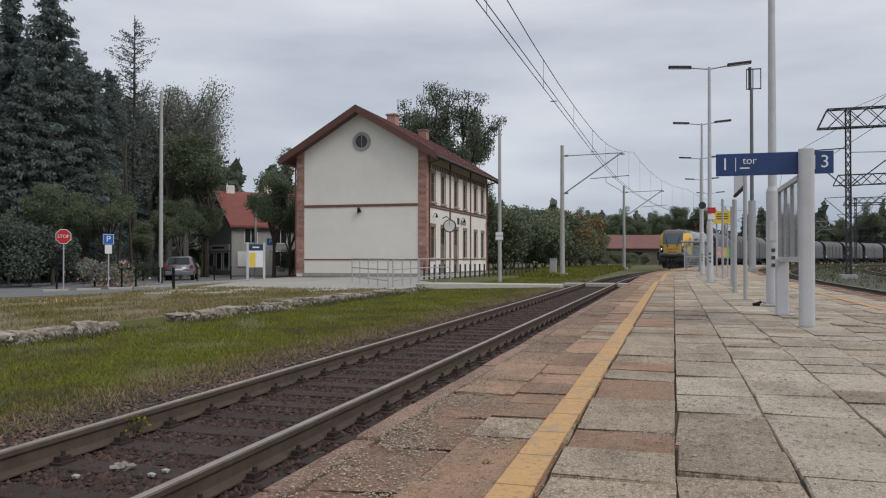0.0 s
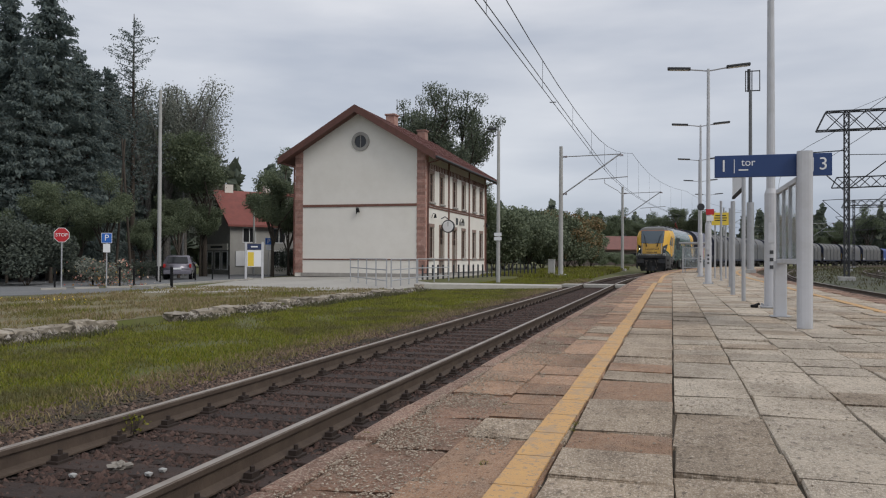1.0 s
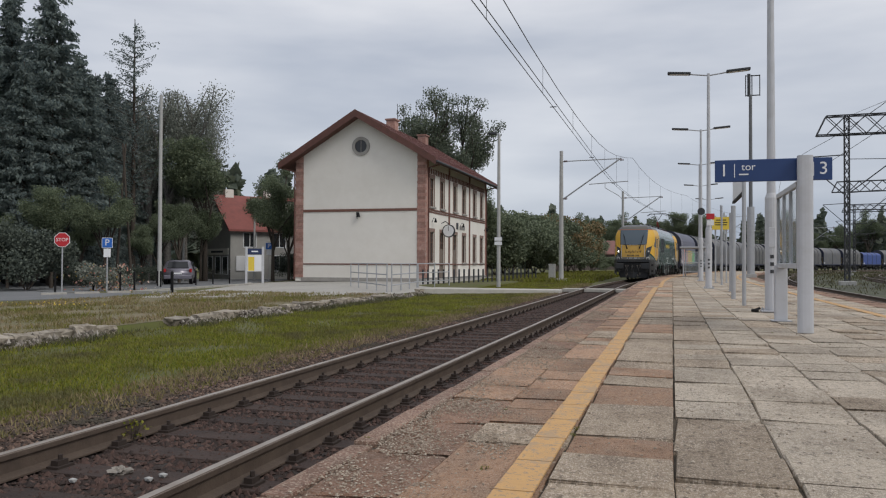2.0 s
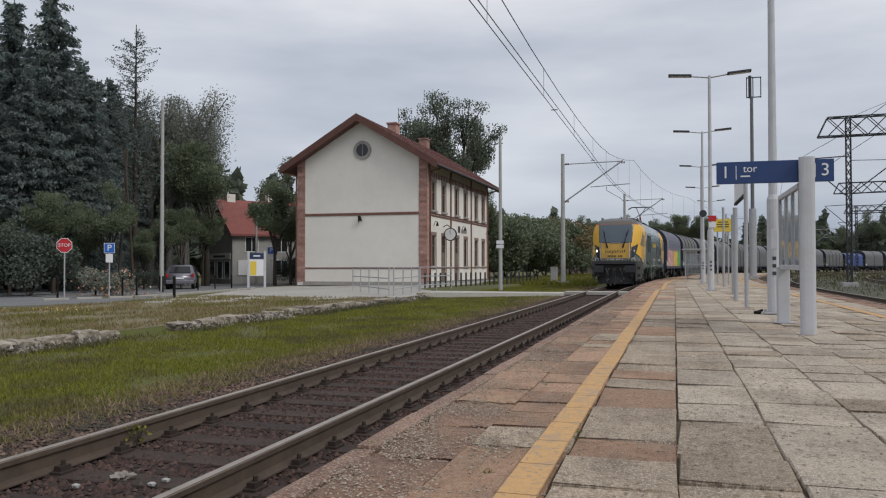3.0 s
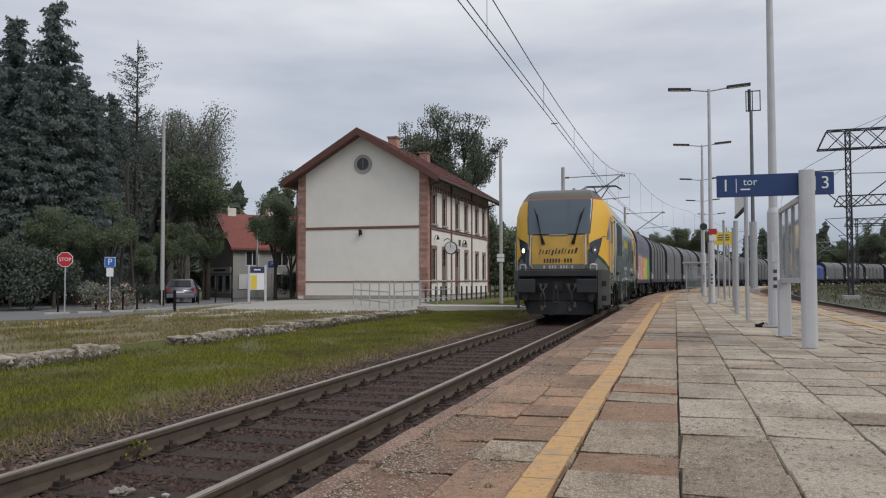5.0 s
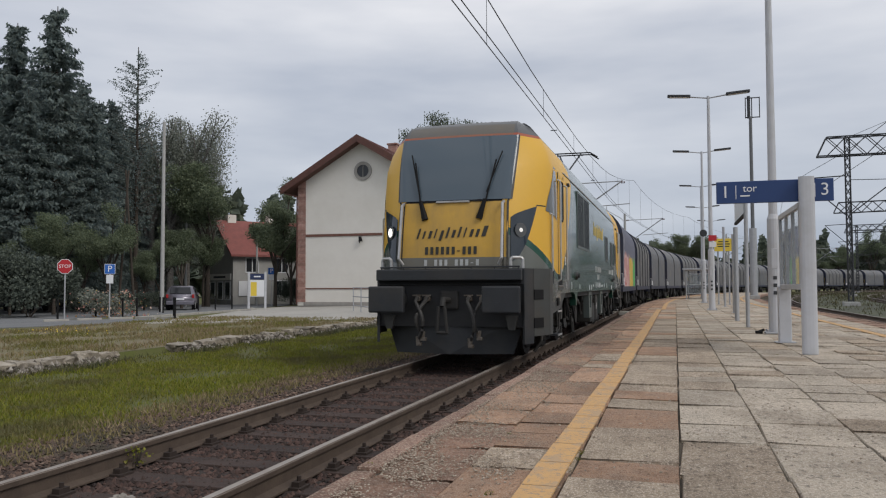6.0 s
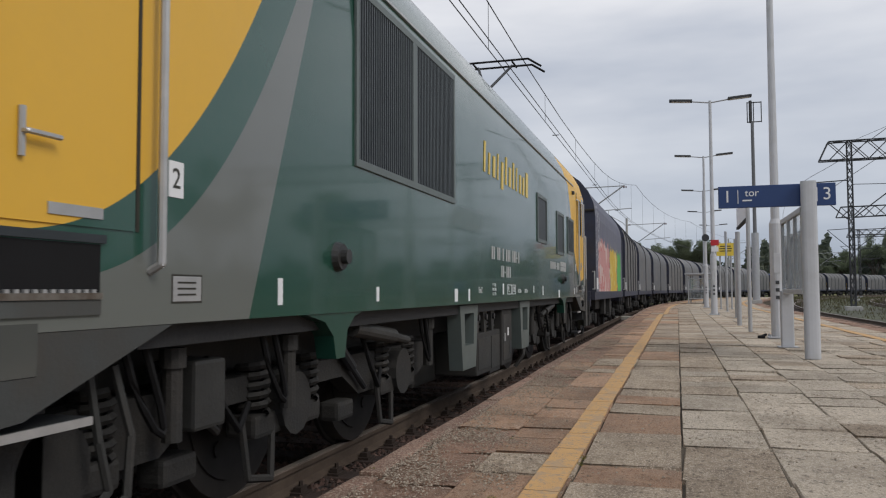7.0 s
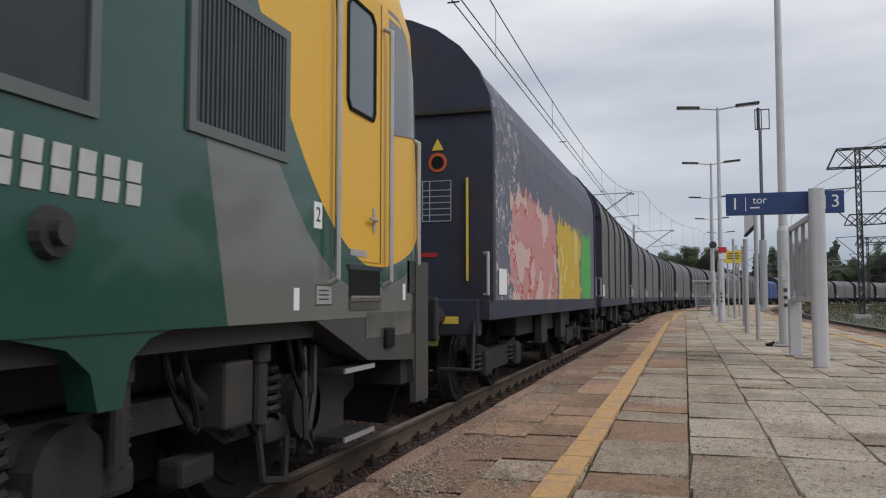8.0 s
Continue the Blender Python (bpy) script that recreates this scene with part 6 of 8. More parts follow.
def platform_lamp():
    lp = thing("platform_lamp", Matrix.Identity(4), "tall pale lamp post with two flat lamp heads", "lamp post", "platform lamps")
    bm = bmesh.new()
    rod(bm, (0, 0, 0.02), (0, 0, 2.3), 0.125, 0.12, n=16)
    rod(bm, (0, 0, 2.3), (0, 0, 2.4), 0.12, 0.085, n=16)
    rod(bm, (0, 0, 2.4), (0, 0, 8.4), 0.085, 0.055, n=14)
    part("pole", bm, M["white_paint"], lp)
    bm = bx(-0.2, 0.2, -0.2, 0.2, 0.0, 0.03, bevel=0.006)
    for a in (-1, 1):
        for b in (-1, 1):
            rod(bm, (a * 0.155, b * 0.155, 0.02), (a * 0.155, b * 0.155, 0.08), 0.02, n=6)
    part("base_plate", bm, M["galv"], lp)
    for z in (0.78, 0.93, 1.08):
        part("marking", bx(-0.035, 0.035, -0.13, -0.118, z, z + 0.07), M["dark_steel"], lp)
    part("hatch", bx(-0.06, 0.06, -0.128, -0.11, 1.3, 1.7, bevel=0.006), M["white_paint"], lp)
    for s in (-1, 1):
        bm = bmesh.new()
        tube(bm, [(0, 0, 8.32), (s * 0.75, 0, 8.42)], 0.028)
        arm = part("arm", bm, M["galv"], lp)
        m = pose(s * 1.1, 0, 8.46, 0, -4 * s, 0)
        bm = bx(-0.44, 0.44, -0.15, 0.15, -0.04, 0.05, bevel=0.025, m=m)
        hd = part("lamp_head", bm, M["dark_steel"], lp, "flat dark lamp head")
        part("lens", bx(-0.36, 0.36, -0.11, 0.11, -0.05, -0.041, m=m), M["sign_white"], hd)
    return lp


LAMPS = [(1.92, 17.2), (1.36, 32.5), (1.52, 46.0), (1.95, 62.0), (2.6, 79.0), (4.1, 96.0)]
lamp0 = platform_lamp()
for i, (x, y) in enumerate(LAMPS):
    m = pose(x, y, 0, 0, 0, heading(y))
    if i == 0:
        lamp0.matrix_basis = m
    else:
        copy_thing(lamp0, m)


def small_plate(name, m, w, h, material, label, category):
    return tagged(part(name, bx(-w / 2, w / 2, -0.012, 0.012, -h / 2, h / 2, bevel=0.004, m=m), material), label, category)


# track sign on its pillar beside the display case
def track_sign():
    sg = thing("track_sign", pose(1.80, 12.13, 0), "blue platform sign with white track numbers on a white pillar", "platform sign")
    bm = bmesh.new()
    prism(bm, [(0.105 * math.copysign(abs(math.cos(a)) ** 0.7, math.cos(a)), 0.075 * math.copysign(abs(math.sin(a)) ** 0.7, math.sin(a))) for a in (i * math.tau / 20 for i in range(20))], "z", 0.0, 2.50)
    part("pillar", bm, M["white_paint"], sg, "white painted steel pillar")
    bd = part("sign_board", bx(-1.20, 0.37, 0.09, 0.15, 2.16, 2.48, bevel=0.008), M["sign_blue"], sg, "dark blue sign board")
    rot = pose(0, 0, 0, 90)
    for word, x, z, size in (("1", -1.075, 2.32, 0.25), ("tor", -0.74, 2.37, 0.15), ("3", 0.255, 2.32, 0.25)):
        text_on("numeral", word, size, Matrix.Translation((x, 0.088, z)) @ rot, M["sign_white"], bd, 0.002)
    part("dividing_line", bx(-0.935, -0.925, 0.085, 0.09, 2.22, 2.42), M["sign_white"], bd)
    part("dividing_line", bx(0.12, 0.13, 0.085, 0.09, 2.22, 2.42), M["sign_white"], bd)
    part("small_words", bx(-0.87, -0.74, 0.086, 0.09, 2.255, 2.275), M["sign_white"], bd)
    return sg


track_sign()


def display_case():
    dc = thing("display_case", pose(1.77, 12.25, 0), "glazed timetable display case on steel posts", "display case")
    part("post", bx(-0.10, 0.10, 2.2, 2.36, 0, 0.95, bevel=0.02), M["white_paint"], dc)
    part("base_plate", bx(-0.16, 0.16, 2.12, 2.44, 0, 0.012), M["galv"], dc)
    part("bottom_rail", bx(-0.06, 0.06, 0.08, 2.36, 0.90, 0.98, bevel=0.01), M["white_paint"], dc)
    part("top_rail", bx(-0.06, 0.06, 0.08, 2.36, 2.08, 2.16, bevel=0.01), M["white_paint"], dc)
    for y in (0.08, 0.82, 1.56, 2.31):
        part("mullion", bx(-0.055, 0.055, y, y + 0.05, 0.98, 2.08, bevel=0.006), M["galv"], dc)
    for y in (0.13, 0.87, 1.61):
        part("pane", bx(-0.03, -0.022, y, y + 0.70, 0.98, 2.08), M["case_glass"], dc, "reflecting glass pane")
    return dc


M["case_glass"] = glass_mat("case_glass", (0.75, 0.8, 0.82), 0.03, 0.88)
display_case()


def board_on_posts():
    bd = thing("notice_board", pose(1.60, 19.6, 0), "white notice board on slim galvanised posts", "notice board")
    for y, r, h in ((0.0, 0.045, 3.0), (3.35, 0.06, 2.55)):
        bm = bmesh.new()
        rod(bm, (0, y, 0), (0, y, h), r, n=12)
        part("post", bm, M["galv"], bd)
    bm = bx(-0.025, 0.025, 0.1, 3.2, 2.66, 3.25, bevel=0.005)
    p = part("panel", bm, M["sign_white"], bd)
    part("edge_frame", bx(-0.035, 0.035, 0.06, 3.24, 2.60, 2.658), M["black"], p)
    return bd


board_on_posts()
for x, y, h, r in ((1.97, 29.4, 2.75, 0.06), (2.15, 38.0, 3.6, 0.045), (2.62, 42.4, 3.4, 0.04), (2.1, 42.4, 3.4, 0.04), (2.9, 52.0, 4.6, 0.05)):
    bm = bmesh.new()
    rod(bm, (0, 0, 0), (0, 0, h), r, n=10)
    box(bm, -0.1, 0.1, -0.1, 0.1, 0, 0.015)
    ob = tagged(part("post", bm, M["galv"]), "slim galvanised steel post on the platform", "post", "slim posts")
    ob.matrix_basis = pose(x, y, 0)

sign_y = thing("warning_sign", pose(2.36, 42.3, 3.0), "yellow warning sign with faint writing", "sign")
part("plate", bx(-0.43, 0.43, -0.08, -0.05, -0.32, 0.32, bevel=0.01), M["sign_yellow"], sign_y)
for z, w in ((0.14, 0.5), (0.02, 0.6), (-0.1, 0.55)):
    part("word_bar", bx(-w / 2, w / 2, -0.086, -0.081, z, z + 0.05), M["letter_dark"], sign_y)
small_plate("red_plate", pose(1.42, 32.36, 2.80), 0.3, 0.22, M["sign_red"], "small red and white plate fixed to a lamp post", "sign")
small_plate("white_plate", pose(1.42, 32.35, 2.55), 0.26, 0.2, M["sign_white"], "small white plate fixed to a lamp post", "sign")
ob = tagged(part("loudspeaker", rod(bmesh.new(), (1.52, 45.85, 3.85), (1.52, 45.5, 3.82), 0.07, 0.2, n=14), M["dark_steel"]), "dark horn loudspeaker on a lamp post", "loudspeaker")


def shelter():
    sh = thing("waiting_shelter", pose(0.75, 58.5, 0, 0, 0, heading(58)), "small glazed waiting shelter with flat roof", "shelter")
    for x in (0, 1.6):
        for y in (0, 3.4):
            part("post", bx(x - 0.04, x + 0.04, y - 0.04, y + 0.04, 0, 2.05), M["galv"], sh)
    part("roof", bx(-0.25, 1.9, -0.2, 3.6, 2.05, 2.16, bevel=0.02), M["galv"], sh)
    part("bench", bx(1.1, 1.5, 0.3, 3.1, 0.42, 0.47, bevel=0.01), M["brown_wood"], sh)
    for z in (0.35, 1.0, 1.75):
        part("rail", bx(0.04, 1.56, -0.025, 0.025, z, z + 0.05), M["galv"], sh)
    part("pane", bx(0.05, 1.55, -0.008, 0.0, 0.4, 1.75), M["case_glass"], sh)
    part("back_pane", bx(1.6, 1.61, 0.05, 3.35, 0.3, 1.95), M["case_glass"], sh)
    return sh


shelter()

# small dark clamp lying by the lamp foot
bm = bx(-0.09, 0.05, -0.05, 0.05, 0, 0.06, bevel=0.02)
rod(bm, (-0.05, 0, 0.03), (0.08, 0.03, 0.08), 0.025, n=8)
ob = tagged(part("metal_clamp", bm, M["black"]), "small black metal clamp lying on the slabs", "clamp")
ob.matrix_basis = pose(1.6, 16.9, 0.006)

M["mast_grey"] = mat("mast_grey", (0.15, 0.155, 0.165), 0.6, (0.12, 0.125, 0.13), 3)
# radio mast with a caged head
mast = thing("radio_mast", pose(5.35, 60, 0), "grey steel radio mast with caged antenna head", "mast")
part("foot", bx(-0.35, 0.35, -0.35, 0.35, -0.02, 0.25, bevel=0.03), M["concrete"], mast)
part("lower_tube", rod(bmesh.new(), (0, 0, 0.25), (0, 0, 5.0), 0.26, 0.25, n=16), M["galv"], mast)
part("upper_tube", rod(bmesh.new(), (0, 0, 5.0), (0, 0, 13.0), 0.13, 0.11, n=14), M["mast_grey"], mast)
bm = bmesh.new()
for x in (-0.32, 0.1, 0.62):
    rod(bm, (x, 0, 12.9), (x, 0, 14.4), 0.035, n=8)
for z in (12.95, 14.35):
    tube(bm, [(-0.32, 0, z), (0.62, 0, z)], 0.04)
part("cage", bm, M["dark_steel"], mast)
part("antenna", rod(bmesh.new(), (-0.1, 0.05, 12.9), (-0.1, 0.05, 14.5), 0.11, n=12), M["dark_steel"], mast)


# ---- overhead line ----
def line_mast():
    ms = thing("catenary_mast", Matrix.Identity(4), "grey concrete catenary mast with tubular bracket", "catenary mast", "catenary masts")
    bm = bmesh.new()
    rod(bm, (0, 0, 0), (0, 0, 10.0), 0.19, 0.13, n=14)
    part("pole", bm, M["concrete"], ms)
    part("footing", bx(-0.4, 0.4, -0.4, 0.4, -0.02, 0.28, bevel=0.04), M["concrete"], ms)
    bm = bmesh.new()
    tube(bm, [(0.1, 0, 9.2), (4.35, 0, 9.25)], 0.04)
    part("tie", bm, M["galv"], ms)
    bm = bmesh.new()
    tube(bm, [(0.1, 0, 6.3), (4.5, 0, 9.3)], 0.055)
    part("strut", bm, M["galv"], ms)
    bm = bmesh.new()
    tube(bm, [(2.1, 0, 7.4), (5.0, 0, 7.55)], 0.035)
    tube(bm, [(3.3, 0, 7.4), (3.3, 0, 7.1), (4.3, 0, 6.5), (4.6, 0, 6.2)], 0.025)
    part("registration_arm", bm, M["galv"], ms)
    for x, z in ((0.2, 9.2), (0.2, 6.36), (4.4, 9.15)):
        bm = bmesh.new()
        for k in range(3):
            rod(bm, (x + 0.1 * k, 0, z), (x + 0.05 + 0.1 * k, 0, z), 0.08, n=10)
        part("insulator", bm, M["brown_wood"], ms)
    return ms


m0 = line_mast()
for i, (s, off) in enumerate(((60.0, -5.32), (95.0, -7.3), (140.0, -5.0), (190.0, -5.0))):
    p = line(s, off, BED_Z)
    m = Matrix.Translation(p) @ pose(0, 0, 0, 0, 0, heading(s))
    if i == 0:
        m0.matrix_basis = m
    else:
        copy_thing(m0, m)

WIRE_Z = 5.72


def carrier_z(s):
    """Height of the carrying wire over the spans between masts."""
    posts = [-10.0, 60.0, 95.0, 140.0, 190.0, 240.0]
    for a, b in zip(posts, posts[1:]):
        if s <= b:
            u = (s - a) / (b - a)
            return 8.75 - (2.27 if b - a > 50 else 0.45) * 4 * u * (1 - u)
    return 8.7


def wire(name, pts, r, label, group="overhead wires"):
    bm = bmesh.new()
    path_tube(bm, pts, r, 5)
    return tagged(part(name, bm, M["wire"]), label, "overhead wire", group)


steps = [-10 + 5 * i for i in range(50)]
for off in (0.0, 0.15):
    wire("contact_wire", [line(s, off, WIRE_Z) for s in steps], 0.011, "thin copper contact wire over the track")
wire("carrying_wire", [line(s, 0.0, carrier_z(s)) for s in steps], 0.012, "sagging carrying wire over the track")
for i, s in enumerate(range(-6, 100, 7)):
    p = line(s, 0.0, WIRE_Z)
    ob = wire("dropper", [p, line(s, 0.0, carrier_z(s))], 0.006, "thin dropper between the overhead wires", "droppers")
for i, s in enumerate((12.0, 24.0, 36.0, 48.0)):
    wire("wire_spacer", [line(s, -0.1, WIRE_Z), line(s, 0.1, WIRE_Z)], 0.015, "short spacer between the contact wires", "wire spacers")


def lattice(bm, p, q, w, h, n, r):
    """A lattice girder: four chords with crossed bracing on the faces."""
    p, q = Vector(p), Vector(q)
    d = (q - p).normalized()
    side = Vector((0, 0, 1)) if abs(d.z) < 0.5 else Vector((1, 0, 0))
    other = d.cross(side).normalized()
    side = other.cross(d)
    c = [a * side * h / 2 + b * other * w / 2 for a, b in ((-1, -1), (1, -1), (1, 1), (-1, 1))]
    for k in c:
        rod(bm, p + k, q + k, r, n=5)
    for i in range(n):
        a, b = p + (q - p) * (i / n), p + (q - p) * ((i + 1) / n)
        for j in (0, 2):
            rod(bm, a + c[j], b + c[j + 1], r * 0.6, n=4, caps=False)
            rod(bm, a + c[j + 1], b + c[j], r * 0.6, n=4, caps=False)
        for j in (1, 3):
            rod(bm, a + c[j], b + c[(j + 1) % 4], r * 0.6, n=4, caps=False)


def gantry():
    ga = thing("catenary_gantry", Matrix.Identity(4), "dark steel lattice gantry across the side tracks", "gantry", "catenary gantries")
    for x in (0.0, 19.0):
        bm = bmesh.new()
        lattice(bm, (x, 0, 0), (x, 0, 11.7), 0.3, 0.3, 20, 0.035)
        part("post", bm, M["dark_steel"], ga)
        part("footing", bx(x - 0.5, x + 0.5, -0.5, 0.5, -0.02, 0.3, bevel=0.05), M["concrete"], ga)
    bm = bmesh.new()
    lattice(bm, (-1.3, 0, 11.05), (21.0, 0, 11.05), 0.7, 1.3, 18, 0.05)
    rod(bm, (-1.9, -0.35, 10.4), (-1.3, -0.35, 11.7), 0.05, n=5)
    rod(bm, (-1.9, 0.35, 10.4), (-1.3, 0.35, 11.7), 0.05, n=5)
    for k in (-0.35, 0.35):
        rod(bm, (-1.9, k, 10.4), (-1.3, k, 10.4), 0.05, n=5)
    part("beam", bm, M["dark_steel"], ga)
    bm = bmesh.new()
    rod(bm, (-0.2, 0, 9.0), (-2.9, 0, 8.9), 0.04, n=6)
    rod(bm, (-2.9, 0, 8.9), (-0.2, 0, 6.3), 0.04, n=6)
    rod(bm, (0.2, 0, 6.4), (4.2, 0, 9.6), 0.04, n=6)
    rod(bm, (0.2, 0, 6.4), (2.0, 0, 6.5), 0.04, n=6)
    rod(bm, (0.2, 0, 5.2), (2.8, 0, 5.2), 0.035, n=6)
    rod(bm, (2.8, 0, 5.2), (2.8, 0, 5.7), 0.035, n=6)
    rod(bm, (0.2, 0, 8.7), (8.5, 0, 8.5), 0.025, n=5)
    part("bracket", bm, M["dark_steel"], ga)
    return ga


g0 = gantry()
for i, (x, y, rz) in enumerate(((11.55, 60.0, -3), (21.0, 108.0, -12), (30.0, 150.0, -20))):
    if i == 0:
        g0.matrix_basis = pose(x, y, BED_Z, 0, 0, rz)
    else:
        copy_thing(g0, pose(x, y, BED_Z, 0, 0, rz))
for off in (TRACK2, TRACK2 + 8.4):
    wire("contact_wire", [line(s, off, 5.6) for s in steps if s >= 0], 0.011, "thin copper contact wire over the side track")
    wire("carrying_wire", [line(s, off, 6.9 + 0.5 * math.cos(s / 9.5)) for s in steps if s >= 0], 0.012, "carrying wire over the side track")
wire("feeder_wire", [(11.5, 60, 11.1), (24, 30, 13.5), (40, -5, 14.0)], 0.014, "feeder wire from the gantry top")

# ---- the broken edge of the old platform ----
old_edge = thing("old_platform_edge", Matrix.Identity(4), "crumbling pale stone edge of a disused platform", "kerb wall", "", "structure")


def rock(seed, w, d, h):
    rnd = random.Random(seed)
    bm = bx(-w / 2, w / 2, -d / 2, d / 2, 0, h)
    bmesh.ops.subdivide_edges(bm, edges=bm.edges, cuts=3, use_grid_fill=True)
    for v in bm.verts:
        # flat worn top, broken sides
        k = noise.noise(v.co * 5 + Vector((seed, 0, 0)))
        flat = 0.25 if v.co.z > h - 0.01 else 1.0
        v.co += Vector((rnd.uniform(-0.035, 0.035) + 0.08 * k, rnd.uniform(-0.035, 0.035) + 0.05 * k, flat * (rnd.uniform(-0.03, 0.03) + 0.05 * k)))
    return mesh_of("edge_block", bm, M["stone"])


BLOCKS = [rock(i, 0.46, 0.62, 0.25) for i in range(8)]
rnd = random.Random(21)
y = 4.0
while y < 36:
    gap = 15.4 > y > 13.6 or (y > 20 and rnd.random() < 0.35) or (y > 28 and rnd.random() < 0.4)
    if not gap:
        ob = new("edge_block", BLOCKS[rnd.randrange(8)])
        ob.parent = old_edge
        ob.matrix_basis = pose(EDGE_X + rnd.uniform(-0.08, 0.08), y, BED_Z - 0.06 + rnd.uniform(-0.03, 0.03), rnd.gauss(0, 3), rnd.gauss(0, 4), rnd.gauss(0, 8) + rnd.choice((0, 180))) @ Matrix.Diagonal((rnd.uniform(0.6, 1.1), rnd.uniform(0.6, 1.2), rnd.uniform(0.75, 1.15), 1))
    y += 0.42 + rnd.uniform(0, 0.2)



def rubble(name, count, ys, label, seed):
    """Broken concrete and stones fallen from the old edge, piled against its foot."""
    rs = np.random.RandomState(seed)
    base = np.array([(1, 0, 0), (-1, 0, 0), (0, 1, 0), (0, -1, 0), (0, 0, 1), (0, 0, -1)], float)
    tri = np.array([(0, 2, 4), (2, 1, 4), (1, 3, 4), (3, 0, 4), (2, 0, 5), (1, 2, 5), (3, 1, 5), (0, 3, 5)])
    yy = ys[0] + (ys[1] - ys[0]) * rs.rand(count)
    keep = np.sin(yy * 1.7) + 0.8 * np.sin(yy * 4.1 + 1) + rs.normal(size=count) * 0.6 > -0.3
    keep &= (yy < 13.4) | (yy > 15.6)
    yy = yy[keep]
    count = len(yy)
    fall = rs.rand(count) ** 1.5
    xx = EDGE_X + 0.12 + 0.42 * fall
    zz = BED_Z + 0.16 * (1 - fall) * rs.rand(count)
    r = 0.028 + 0.05 * rs.rand(count) ** 2
    v = base[None] * (r[:, None, None] * (0.5 + 0.9 * rs.rand(count, 6, 1)))
    a = rs.rand(count) * 6.28
    vx = v[:, :, 0] * np.cos(a)[:, None] - v[:, :, 1] * np.sin(a)[:, None]
    vy = v[:, :, 0] * np.sin(a)[:, None] + v[:, :, 1] * np.cos(a)[:, None]
    vs = np.stack([vx + xx[:, None], vy + yy[:, None], v[:, :, 2] + zz[:, None]], 2).reshape(-1, 3)
    fs = (tri[None] + 6 * np.arange(count)[:, None, None]).reshape(-1, 3)
    return tagged(raw(name, vs.tolist(), fs.tolist(), M["rubble"]), label, "rubble", kind="stuff")


M["rubble"] = island_mat("rubble", [(0.06, 0.052, 0.042), (0.14, 0.12, 0.10), (0.26, 0.235, 0.20), (0.38, 0.35, 0.31)], 0.95)
rubble("edge_rubble", 5200, (3.5, 34.0), "broken pale concrete and stones along the old edge", 61)

# ---- forecourt things ----
def gz(x, y):
    return ground_z(x, y)


def pole_sign(name, x, y, label, category):
    return thing(name, pose(x, y, gz(x, y), 0, 0, 30), label, category)


def stop_sign():
    sg = pole_sign("stop_sign", -26.8, 29.9, "red octagonal stop sign on a grey post", "road sign")
    part("post", rod(bmesh.new(), (0, 0, 0), (0, 0, 2.72), 0.032, n=10), M["galv"], sg)
    for r, y0, material in ((0.33, -0.06, "sign_white"), (0.305, -0.066, "sign_red")):
        bm = bmesh.new()
        prism(bm, [(r / math.cos(math.pi / 8) * math.cos(a), 2.42 + r / math.cos(math.pi / 8) * math.sin(a)) for a in (math.pi / 8 + i * math.pi / 4 for i in range(8))], "y", y0, y0 + 0.02 if r > 0.32 else y0 + 0.006)
        plate = part("plate", bm, M[material], sg)
    text_on("word", "STOP", 0.215, pose(0, -0.068, 2.42, 90), M["sign_white"], plate, 0.002)


def parking_sign(x, y, h, size, label):
    sg = pole_sign("parking_sign", x, y, label, "road sign")
    part("post", rod(bmesh.new(), (0, 0, 0), (0, 0, h + size / 2), 0.03, n=10), M["galv"], sg)
    part("rim", bx(-size / 2, size / 2, -0.05, -0.035, h - size / 2, h + size / 2, bevel=0.005), M["sign_white"], sg)
    pl = part("plate", bx(-size / 2 + 0.02, size / 2 - 0.02, -0.056, -0.05, h - size / 2 + 0.02, h + size / 2 - 0.02), M["sign_blue2"], sg)
    text_on("letter", "P", size * 0.85, pose(0, -0.06, h, 90), M["sign_white"], pl, 0.002)
    part("lower_plate", bx(-size / 2 + 0.08, size / 2 - 0.08, -0.05, -0.04, h - size / 2 - 0.42, h - size / 2 - 0.03), M["sign_white"], sg)


M["sign_blue2"] = mat("sign_blue2", (0.02, 0.13, 0.5), 0.4, (0.02, 0.12, 0.45), 2)
stop_sign()
parking_sign(-24.6, 30.2, 2.25, 0.46, "blue parking sign on a grey post by the flower bed")
parking_sign(-30.5, 56.0, 2.75, 0.55, "blue parking sign beside the station")

bollard = thing("bollard", Matrix.Identity(4), "slim black steel bollard at the kerb", "bollard", "bollards")
part("post", rod(bmesh.new(), (0, 0, 0), (0, 0, 0.86), 0.045, n=12), M["black"], bollard)
part("cap", rod(bmesh.new(), (0, 0, 0.86), (0, 0, 0.93), 0.055, 0.03, n=12), M["black"], bollard)
SPOTS = [(-26.9, 29.6), (-26.85, 32.0), (-23.6, 30.8), (-20.4, 29.1), (-29.2, 40.2), (-28.0, 42.3), (-28.4, 44.8), (-28.1, 46.3), (-21.5, 30.6), (-25.0, 31.6), (-27.4, 38.0)]
for i, (x, y) in enumerate(SPOTS):
    m = pose(x, y, gz(x, y))
    if i == 0:
        bollard.matrix_basis = m
    else:
        copy_thing(bollard, m)

